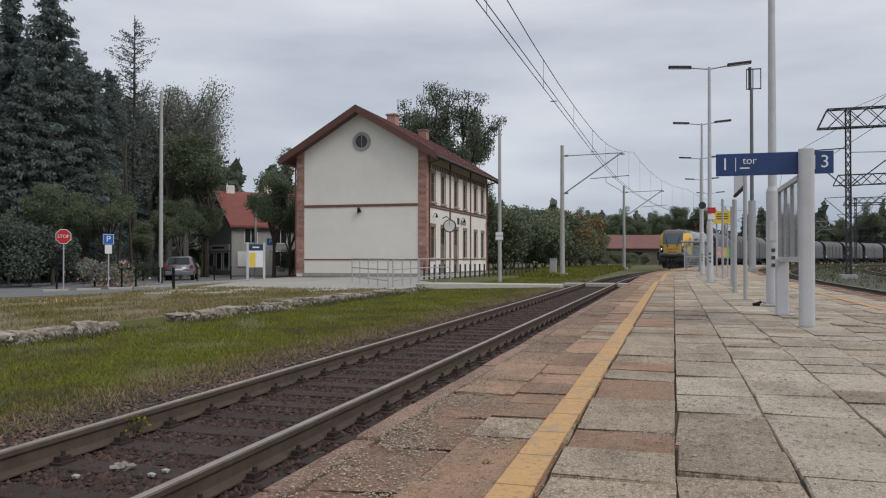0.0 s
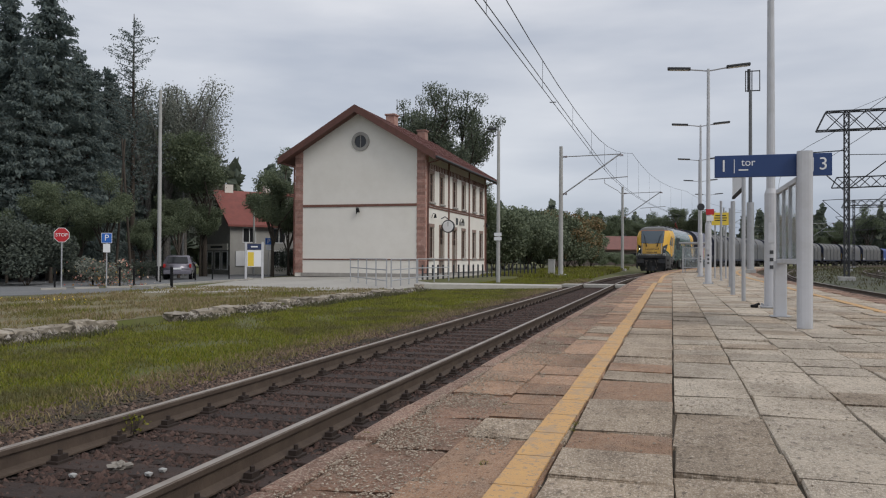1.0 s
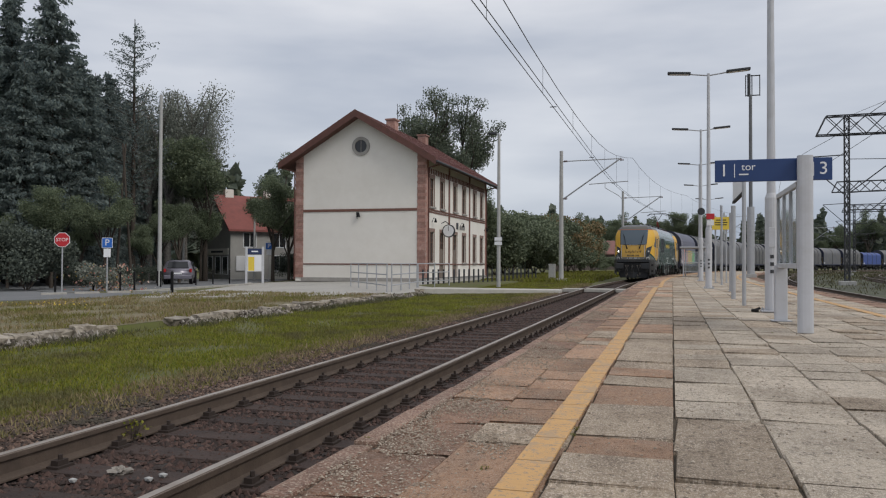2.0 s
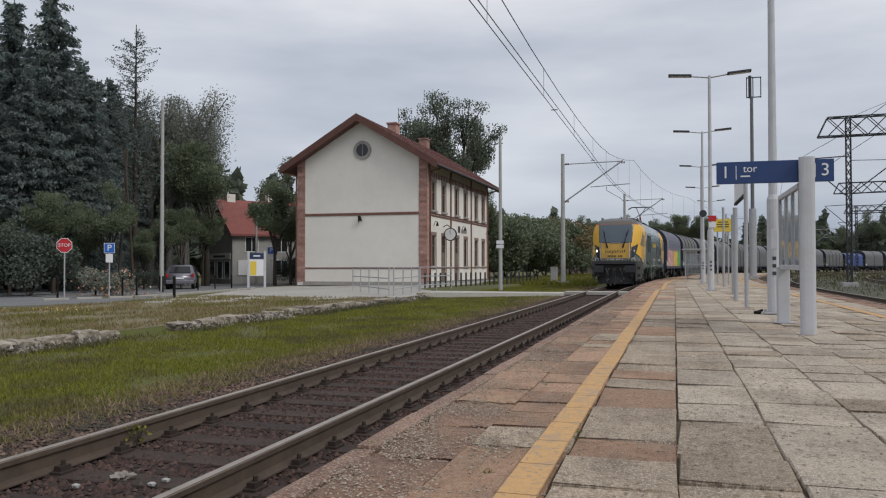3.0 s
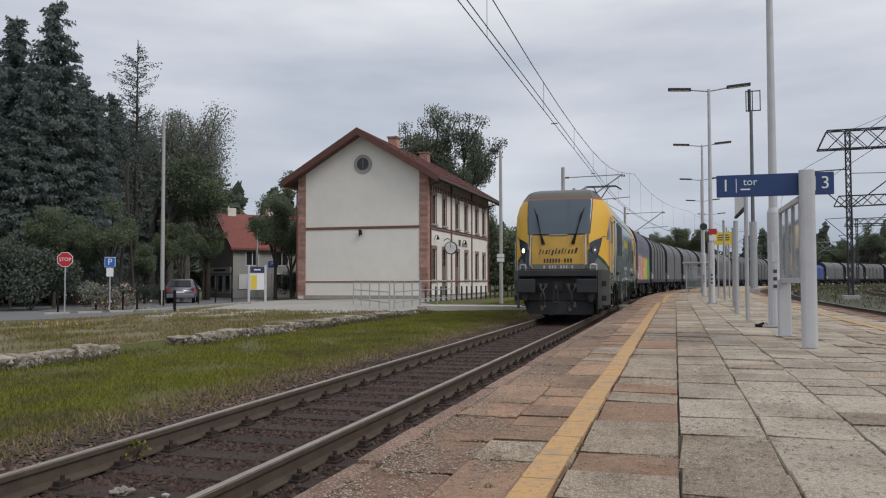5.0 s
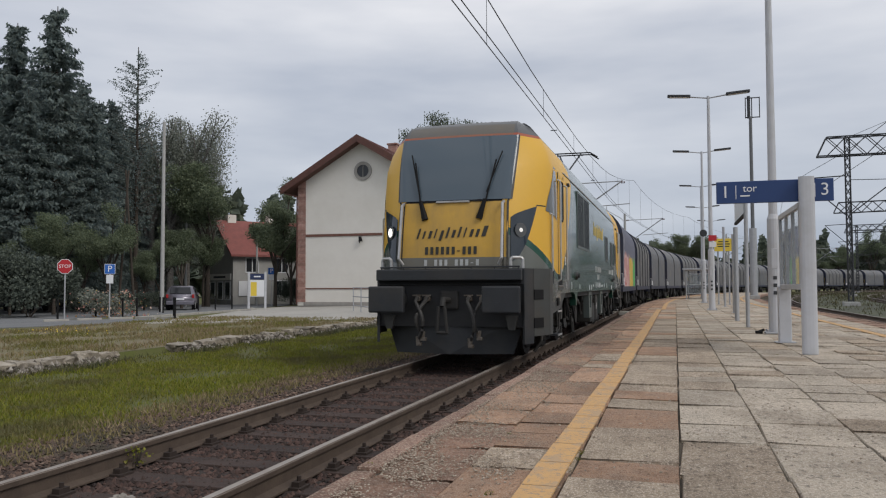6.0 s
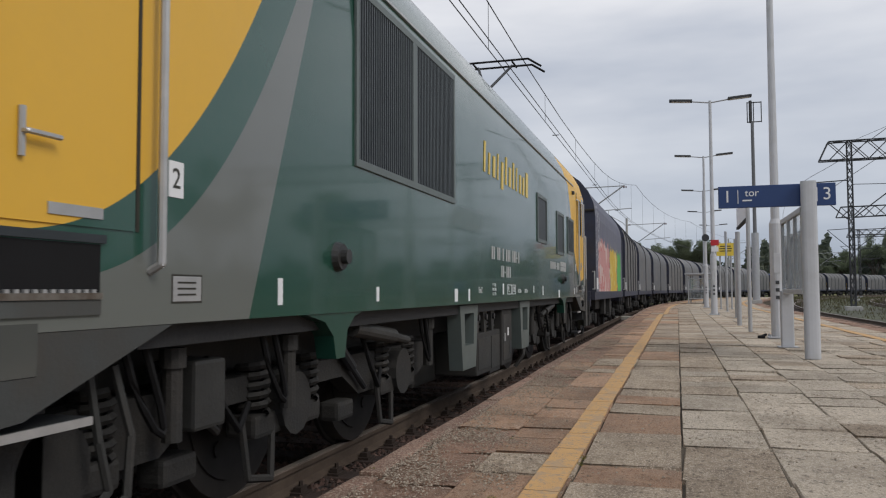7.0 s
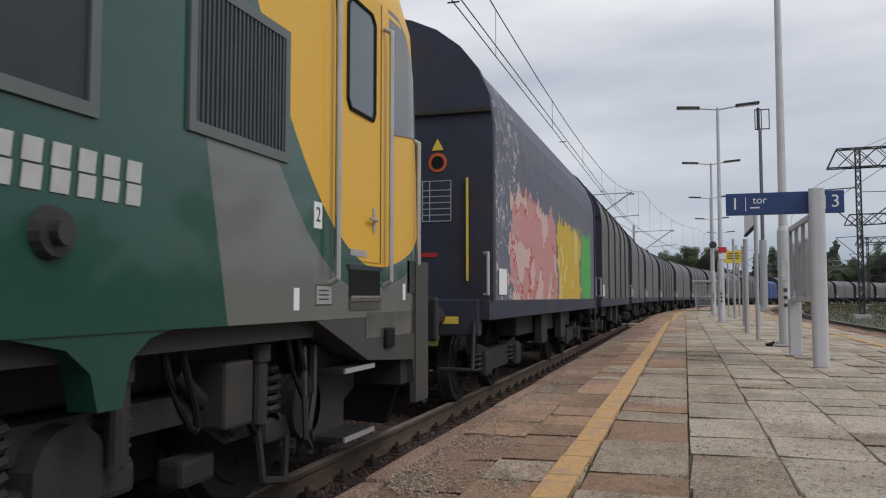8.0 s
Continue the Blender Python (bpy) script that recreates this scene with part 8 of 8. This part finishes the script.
def spot(px, depth):
    """Ground place of a thing at so many degrees left of the track and metres off."""
    a = radians(px)
    return -depth * math.sin(a), depth * math.cos(a)


SPR = [spruce(3, 22, 4.8), spruce(9, 22, 5.4), spruce(15, 22, 4.4)]
# bearing (degrees left of the track), distance, scale
for i, (b, d, k) in enumerate(((44.9, 62, 0.92), (42.6, 58, 0.93), (47.5, 56, 0.9), (41.0, 64, 0.84), (39.2, 66, 0.80), (43.8, 70, 0.92), (50.5, 60, 1.0), (38.0, 72, 0.76),
                               (46.0, 72, 0.98), (54.5, 58, 1.0), (58.5, 55, 1.0), (36.6, 78, 0.72),
                               (42.0, 76, 1.0), (40.0, 78, 0.92), (45.2, 80, 1.1), (38.8, 82, 0.88), (43.2, 84, 1.12), (41.6, 70, 0.86), (47.0, 66, 1.0), (37.4, 84, 0.8), (44.2, 56, 0.72), (40.4, 58, 0.7))):
    x, y = spot(b, d)
    put(SPR[i % 3], x, y, 47 * i, k)
lar = spruce(31, 22, 3.6, sparse=0.45, label="tall thin conifer with sparse hanging twigs", bare=0.3)
x, y = spot(37.6, 61)
put(lar, x, y, 0, 0.87)

BIR = limb_tree("birch_tree", "pale birch with hanging grey-green leaves", 16.5, 0.5, M["birch_leaf"], M["birch_bark"], 4, 20000, 0.14, clump=0.36, hang=5.5)
for b, d, k in ((35.4, 68, 1.02), (34.3, 72, 0.95), (36.6, 70, 1.05), (37.8, 72, 1.0)):
    x, y = spot(b, d)
    put(BIR, x, y, b * 31, k)
BRO = [limb_tree("broadleaf_tree", "dark green broadleaf tree with open crown", 15, 0.6, M["broad_leaf"], M["bark"], s, 22000, 0.22, clump=0.6) for s in (6, 12, 19)]
for i, (b, d, k) in enumerate(((32.9, 66, 0.74), (34.3, 76, 0.78), (28.3, 61, 0.5), (27.2, 66, 0.55), (27.3, 86, 1.0), (45.0, 52, 0.55), (42.5, 50, 0.5), (39.3, 52, 0.5), (37.0, 56, 0.5), (34.6, 60, 0.5), (48.5, 50, 0.6), (40.8, 54, 0.55), (33.2, 66, 0.5), (36.0, 60, 0.45))):
    x, y = spot(b, d)
    put(BRO[i % 3], x, y, 71 * i, k)
BIG = limb_tree("ash_tree", "large open-crowned ash behind the station roof", 20, 0.72, M["ash_leaf"], M["bark"], 27, 46000, 0.19, base=0.4, stems=3, clump=0.48, top=1.1)
x, y = spot(16.6, 84)
put(BIG, x, y, 20, 0.88, 1.06)
x, y = spot(13.6, 80)
put(BRO[1], x, y, 200, 0.72)

# thicket between station and shed
THK = [bush("thicket", "dense green thicket beside the line", 7, 6.5, M["thicket_leaf"], s, 9000, 0.26, "thicket") for s in (2, 5)]
AUT = bush("autumn_thicket", "thicket with leaves turning orange", 6.5, 7, M["autumn_leaf"], 8, 8000, 0.26, "thicket")
for i, (b, d, k) in enumerate(((12.4, 86, 1.05), (11.3, 90, 1.05), (10.2, 94, 1.05), (9.0, 97, 1.05), (7.9, 102, 1.0), (6.7, 108, 0.85), (11.8, 98, 1.2), (9.6, 104, 1.2), (5.6, 118, 0.75), (13.2, 92, 1.1))):
    x, y = spot(b, d)
    put(THK[i % 2], x, y, 53 * i, k)
# undergrowth below the tall trees, its shade painted by the dark leaf
SHR = [bush("shrub", "shrub with the tall trees' shade put into its leaf colour", 7, 6.0, M["shade_leaf"], s, 9000, 0.22, "shrub") for s in (22, 25)]
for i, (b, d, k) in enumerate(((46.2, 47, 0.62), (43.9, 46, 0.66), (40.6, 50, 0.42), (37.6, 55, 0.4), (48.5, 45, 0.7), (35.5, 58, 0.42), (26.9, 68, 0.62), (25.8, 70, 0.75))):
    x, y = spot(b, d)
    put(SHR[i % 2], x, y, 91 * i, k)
x, y = spot(7.3, 101)
put(AUT, x, y, 0, 1.12)
x, y = spot(6.3, 112)
put(AUT, x, y, 90, 0.95)

for i, (b, d, k) in enumerate(((5.4, 128, 0.5), (4.6, 135, 0.42), (3.9, 140, 0.4), (3.3, 146, 0.36), (2.7, 150, 0.36), (2.1, 156, 0.34), (6.0, 124, 0.55))):
    x, y = spot(b, d)
    put(THK[i % 2], x, y, 41 * i, k)

# far woods on the skyline
rs = np.random.RandomState(5)
far = []
for b0, b1, d, hh in ((-16, 8, 300, 19), (-40, -8, 330, 17), (6, 20, 220, 16), (20, 62, 130, 18), (-75, -40, 120, 13)):
    n = 9000
    b = b0 + (b1 - b0) * rs.rand(n)
    prof = 0.65 + 0.22 * np.sin(b * 1.7 + d) + 0.16 * np.sin(b * 5.3 + 1) + 0.1 * np.sin(b * 13.1)
    z = hh * prof * rs.rand(n) ** 0.6
    dd = d * (1 + 0.12 * rs.rand(n))
    far.append(np.stack([-dd * np.sin(np.radians(b)), dd * np.cos(np.radians(b)), z - 0.5], 1))
far = np.concatenate(far)
tagged(leaf_cloud("far_woods", far, None, 2.4, M["far_leaf"], None, 3), "hazy line of far woods on the skyline", "woods", kind="stuff")
# nearer scrub beside the outer tracks and the trees beyond the frame of view there
rw = random.Random(77)
for i in range(26):
    b = 6.5 - i * 0.33 + rw.uniform(-0.1, 0.1)
    x, y = spot(b, rw.uniform(205, 250))
    put(BRO[i % 3], x, y, 37 * i, rw.uniform(0.95, 1.25))
for i in range(16):
    b = -8.6 - i * 0.5 + rw.uniform(-0.15, 0.15)
    x, y = spot(b, rw.uniform(285, 320))
    put(BRO[i % 3], x, y, 53 * i, rw.uniform(0.95, 1.5) if i < 8 else rw.uniform(0.75, 1.0))
for i, (b, d, k) in enumerate(((-22, 70, 0.9), (-30, 62, 0.9), (-38, 56, 0.9), (-47, 52, 0.9), (-57, 50, 0.9), (-68, 48, 0.9), (-80, 48, 0.9), (-95, 50, 0.9))):
    x, y = spot(b, d)
    put(BRO[i % 3], x, y, 37 * i, k)

# flower bed and clipped hedge
FLW = bush("flower_bush", "low flowering bush with yellow and pink blooms", 3.0, 1.7, M["birch_leaf"], 14, 1800, 0.15)
put(FLW, -26.6, 32.6, 0, 0.8)
blooms = island_mat("bloom", [(0.5, 0.35, 0.05), (0.55, 0.25, 0.2), (0.6, 0.5, 0.4), (0.4, 0.06, 0.05)], 0.7, 0.2)
n = 260
c = np.stack([-26.4 + rs.normal(size=n) * 0.85, 32.4 + rs.normal(size=n) * 0.6, -0.45 + rs.rand(n) ** 1.6 * 1.3], 1)
tagged(leaf_cloud("flowers", c, None, 0.12, blooms, None, 6), "small yellow, pink and white flowers", "flowers", kind="stuff")


# ---- grass ----
def grass(name, count, area, z, size, material, seed, label, near=1.6, holes=0.0):
    rs = np.random.RandomState(seed)
    x0, x1, y0, y1 = area
    x = x0 + (x1 - x0) * rs.rand(count)
    y = y0 + (y1 - y0) * rs.rand(count) ** near
    yc = 35.5 + (x + 11.0) * 3.4 / 5.8
    keep = (x < -11) | (x > -5.2) | (np.abs(y - yc) > 1.2)
    x, y = x[keep], y[keep]
    count = len(x)
    if holes:
        k = np.sin(x * 1.9 + 1.3 * np.sin(y * 0.8)) * np.sin(y * 1.1 + 1.7 * np.sin(x * 0.7)) + 0.35 * rs.normal(size=count)
        keep = k > holes - 1
        x, y = x[keep], y[keep]
    n = len(x)
    a = rs.rand(n) * math.tau
    h = size * (0.4 + rs.rand(n)) * (1 + y * 0.012)
    lean = rs.normal(size=(n, 2)) * 0.45 * h[:, None]
    w = 0.006 + 0.10 * h * (1 + y * 0.03) * 0.5
    zz = np.full(n, z)
    p = np.stack([x, y, zz], 1)
    wx = np.stack([np.cos(a) * w, np.sin(a) * w, np.zeros(n)], 1)
    tip = np.stack([x + lean[:, 0], y + lean[:, 1], zz + h], 1)
    vs = np.stack([p - wx, p + wx, tip], 1).reshape(-1, 3)
    fs = 3 * np.arange(n)[:, None] + np.array([[0, 1, 2]])
    me = bpy.data.meshes.new(name)
    me.from_pydata(vs.tolist(), [], fs.tolist())
    me.materials.append(material)
    return tagged(new(name, me), label, "grass", kind="stuff")


grass("grass", 260000, (-10.7, -5.7, 3.5, 60), BED_Z, 0.042, M["grass_leaf"], 1, "rough green grass beside the track", 1.5, 0.4)
grass("grass_sparse", 15000, (-6.2, -5.2, 3.5, 55), BED_Z, 0.06, M["dry_leaf"], 4, "thin dry grass at the edge of the ballast", 1.4)
grass("dry_grass", 60000, (-20, -11.2, 6, 31), -0.38, 0.07, M["dry_leaf"], 2, "short dry grass on the old platform", 1.2, 0.8)
grass("kerb_grass", 12000, (-20, -11.2, 8, 30), -0.38, 0.09, M["grass_leaf"], 3, "green tufts on the dry lawn", 1.0, 1.5)
grass("far_grass", 30000, (-14, -5.6, 58, 110), BED_Z, 0.16, M["grass_leaf"], 7, "green verge beside the line", 1.2)
grass("right_grass", 22000, (9.0, 40, 20, 150), BED_Z, 0.12, M["weed_leaf"], 9, "weedy strip between the side tracks", 1.2, 0.9)

n = 60
c = np.stack([-18.2 + rs.normal(size=n) * 1.4, 19.6 + rs.normal(size=n) * 0.5, -0.37 + rs.rand(n) * 0.1], 1)
tagged(leaf_cloud("lawn_flowers", c, None, 0.05, M["sign_yellow"], None, 16), "yellow flowers dotted over the dry lawn", "flowers", kind="stuff")
grass("edge_weeds", 16000, (-10.85, -10.0, 4, 34), BED_Z, 0.085, M["weed_leaf"], 12, "rank weeds along the old platform edge", 1.2, 1.0)
# a weed between the rails and tufts in the slab joints
weed = bush("weed", "small green weed growing between the rails", 0.22, 0.22, M["grass_leaf"], 40, 90, 0.03, "weed")
weed.matrix_basis = pose(-4.2, 5.45, RAIL_Z - 0.2)
weed["placed"] = 1
for i, (x, y, k) in enumerate(((-0.86, 3.68, 0.2), (-0.54, 4.7, 0.22), (-0.545, 4.55, 0.16), (-1.07, 5.2, 0.16), (1.35, 12.0, 0.2), (-1.62, 4.1, 0.2))):
    copy_thing(weed, pose(x, y, -0.02, 0, 0, 50 * i) @ Matrix.Diagonal((k, k, k * 0.7, 1)))

# ---- platform paving: slab by slab near the camera ----
def slab_mesh(w, d, h, bevel, material, seed):
    rnd = random.Random(seed)
    bm = bx(-w / 2, w / 2, -d / 2, d / 2, -h, 0, bevel=bevel)
    for v in bm.verts:
        v.co.x += rnd.uniform(-0.009, 0.009)
        v.co.y += rnd.uniform(-0.009, 0.009)
        v.co.z += rnd.uniform(-0.0025, 0.0025)
    return mesh_of("paving_slab", bm, material)


SLAB_W, SLAB_D = 0.56, 0.53
KINDS = {k: {d: [slab_mesh(1.0, d, 0.05, 0.011, M[k], i) for i in range(5)] for d in (0.53, 0.97)} for k in ("slab", "slab_red", "slab_pale")}
RING = [(-1, -1), (1, -1), (1, 1), (-1, 1)]
# joints along the platform, and the first cross joints of the columns between them
COLUMNS = [2.388, 2.940, 3.495, 4.022, 4.602, 5.165]
ROWS = {0: [2.35, 3.28, 4.25, 4.78, 5.29, 5.67, 6.15, 6.63],
        1: [2.55, 3.02, 3.54, 4.09, 4.58, 5.55, 6.47, 7.0, 7.52],
        2: [2.25, 2.75, 3.25, 3.75, 4.29, 5.29, 5.90, 6.79, 7.42, 7.87],
        3: [2.3, 3.27, 3.82, 4.38, 5.34, 6.09, 6.8, 7.52],
        4: [2.3, 2.9, 3.85, 4.42, 5.38, 5.9, 6.45, 7.4]}


def lay_slabs():
    """Columns of short and long slabs, rough near the edge and paler towards the middle."""
    rnd = random.Random(11)
    edges = COLUMNS + [COLUMNS[-1] + SLAB_W * (i + 1) for i in range(int((PLAT_R - 0.6 - COLUMNS[-1]) / SLAB_W))]
    near, far = 0, {k: ([], []) for k in KINDS}
    for c, (o0, o1) in enumerate(zip(edges, edges[1:])):
        cuts = list(ROWS.get(c, [2.1 + rnd.uniform(0, 0.5)]))
        while cuts[-1] < 112:
            cuts.append(cuts[-1] + rnd.choice((0.5, 0.52, 0.55, 0.5, 0.53, 0.6, 0.95)))
        cuts.insert(0, 1.2)
        for s0, s1 in zip(cuts, cuts[1:]):
            s, d, w = (s0 + s1) / 2, s1 - s0 - 0.024, o1 - o0 - 0.013
            kind = "slab_red" if (c < 1 and rnd.random() < 0.85) or (c == 1 and (rnd.random() < 0.25 or s0 == 5.55)) else ("slab_pale" if c >= 3 and rnd.random() < 0.75 or (c == 2 and (s0 in (5.29, 6.79) or rnd.random() < 0.2)) else "slab")
            tilt = (rnd.gauss(0, 0.35), rnd.gauss(0, 0.5), rnd.gauss(0, 0.7))
            p = line(s, (o0 + o1) / 2, rnd.uniform(-0.016, 0.005))
            m = Matrix.Translation(p) @ pose(0, 0, 0, tilt[0], tilt[1], heading(s) + tilt[2])
            if near < 300 and s < 15.5 and c < 12:
                size = 0.97 if d > 0.7 else 0.53
                ob = new("paving_slab", KINDS[kind][size][rnd.randrange(5)])
                ob.parent, ob.matrix_basis = platform, m @ Matrix.Diagonal((w, d / size, 1, 1))
                near += 1
            else:
                vs, fs = far[kind]
                k = len(vs)
                hw, hd = w / 2, d / 2
                vs += [m @ Vector((a * (hw - 0.01), b * (hd - 0.01), 0)) for a, b in RING] + [m @ Vector((a * hw, b * hd, -0.008)) for a, b in RING] + [m @ Vector((a * hw, b * hd, -0.04)) for a, b in RING]
                fs += [(k, k + 1, k + 2, k + 3)] + [(k + i + 4 * j, k + 4 + i + 4 * j, k + 4 + (i + 1) % 4 + 4 * j, k + (i + 1) % 4 + 4 * j) for j in (0, 1) for i in range(4)]
    for kind, (vs, fs) in far.items():
        ob = tagged(raw("far_slabs", vs, fs, M[kind + "_far"], platform), kind="stuff")
        ob.data.flip_normals()


def far_version(name, base):
    """The same slab surface for the joined slabs, a shade for each by its island."""
    m = M[base].copy()
    m.name = name
    n, l = m.node_tree.nodes, m.node_tree.links
    info = next(x for x in n if x.bl_idname == "ShaderNodeObjectInfo" and x.name != "place")
    target = next(k for k in l if k.from_node == info).to_socket
    geo = n.new("ShaderNodeNewGeometry")
    l.new(geo.outputs["Random Per Island"], target)
    return m


for base in ("slab", "slab_red", "slab_pale"):
    M[base + "_far"] = far_version(base + "_far", base)
lay_slabs()

# edge stones
EDGE_STONES = [mesh_of("edge_stone", bx(-0.065, 0.065, -0.493, 0.493, -0.16, 0.0, bevel=0.016), M["kerb"]) for _ in range(1)]
rnd_edge = random.Random(8)
s_edge = 0.5
while s_edge < 112:
    for off in (PLAT_L + 0.075, PLAT_R - 0.075):
        ob = new("edge_stone", EDGE_STONES[0])
        ob.parent = platform
        ob.matrix_basis = Matrix.Translation(line(s_edge, off, rnd_edge.uniform(-0.012, 0.002))) @ pose(0, 0, 0, rnd_edge.gauss(0, 0.4), rnd_edge.gauss(0, 0.5), heading(s_edge) + rnd_edge.gauss(0, 0.4))
    s_edge += 1.0


def edge_plates():
    """Broken plates of uneven length between kerb and slabs."""
    rnd = random.Random(23)
    shapes = []
    for i in range(7):
        hd = 0.22 + 0.045 * i
        bm = bx(-0.215, 0.215, -hd, hd, -0.07, 0.0, bevel=0.016)
        for v in bm.verts:
            v.co.x += rnd.uniform(-0.016, 0.016)
            v.co.y += rnd.uniform(-0.02, 0.02)
            v.co.z += rnd.uniform(-0.004, 0.003)
        shapes.append((hd, mesh_of("edge_plate", bm, M[("edge_brown", "edge_brown", "slab_red", "edge_brown")[i % 4]])))
    for off, first in ((PLAT_L + 0.372, 1.2), (PLAT_R - 0.372, 6.0)):
        s = first
        while s < 100:
            hd, me = rnd.choice(shapes)
            ob = new("edge_plate", me)
            ob.parent = platform
            ob.matrix_basis = Matrix.Translation(line(s + hd, off, rnd.uniform(-0.018, -0.002))) @ pose(0, 0, 0, rnd.gauss(0, 0.5), rnd.gauss(0, 0.7), heading(s) + rnd.gauss(0, 0.8))
            s += 2 * hd + rnd.uniform(0.01, 0.045)


edge_plates()

# yellow safety lines, worn thin over the slabs
def worn_paint():
    m = bpy.data.materials.new("worn_paint")
    m.use_nodes = True
    n, l, op, blend, (x, y, z), grain = shader_tools(m)
    b = n["Principled BSDF"]
    col = blend(grain(9, 5), (0.62, 0.37, 0.14), (0.50, 0.30, 0.14))
    col = blend(op("GREATER_THAN", grain(30, 6, 0.75), 0.57), col, (0.34, 0.25, 0.17))
    col = blend(op("MULTIPLY", op("GREATER_THAN", grain(4.0, 7, 0.8), 0.54), 0.7), col, (0.40, 0.29, 0.19))
    l.new(col, b.inputs["Base Color"])
    b.inputs["Roughness"].default_value = 0.85
    bu = n.new("ShaderNodeBump")
    bu.inputs["Strength"].default_value, bu.inputs["Distance"].default_value = 0.4, 0.01
    l.new(grain(60, 5), bu.inputs["Height"])
    l.new(bu.outputs[0], b.inputs["Normal"])
    return m


PAINT = worn_paint()


def safety_line(name, o0, o1, a, b):
    """Painted lengths, each over one slab with a bare joint between."""
    st = thing(name, Matrix.Identity(4), "worn yellow safety line painted on the platform slabs", "safety line", "safety lines", "structure")
    rnd = random.Random(int(o0 * 100))
    s = a
    while s < b:
        d = SLAB_D - 0.012
        j = rnd.uniform(-0.008, 0.008)
        vs = [line(s + k * d, o + j, 0.0075) for k in (0, 1) for o in (o0, o1)] + [line(s + k * d, o + j, -0.004) for k in (0, 1) for o in (o0, o1)]
        raw("paint", vs, [(0, 1, 3, 2), (4, 6, 7, 5), (0, 4, 5, 1), (2, 3, 7, 6), (0, 2, 6, 4), (1, 5, 7, 3)], PAINT, st)
        s += SLAB_D
    return st


safety_line("yellow_line", 2.755, 2.925, 1.2, 32.5)
safety_line("yellow_line_far", 2.92, 3.09, 33.0, 100)
safety_line("yellow_line_side", PLAT_R - 1.42, PLAT_R - 1.25, 8, 100)

# ---- the train runs along the bend towards the camera ----
SPEED, FRONT_AT_0 = 12.2, 8.63 + 12.2 * 6.3


def on_track(middle, pivot):
    """A vehicle's pose from its two pivots on the rails."""
    a, b = line(middle - pivot, 0, RAIL_Z), line(middle + pivot, 0, RAIL_Z)
    d = b - a
    return Matrix.Translation((a + b) / 2) @ pose(0, 0, 0, 0, 0, math.degrees(math.atan2(-d.x, d.y)))


def motions():
    times = [i * 0.25 for i in range(33)]
    walk(loco, [(t, on_track(FRONT_AT_0 + HALF - SPEED * t, 5.15)) for t in times])
    for ob, back, pivot in WAGONS:
        walk(ob, [(t, on_track(FRONT_AT_0 + back - SPEED * t, pivot)) for t in times])
    for ob, (x, y, z), r in WHEELS:
        step = 2 if r > 0.5 else 1
        walk(ob, [(f / FPS, pose(x, y, z, math.degrees(SPEED * f / FPS / r))) for f in range(0, 241, step)])


motions()
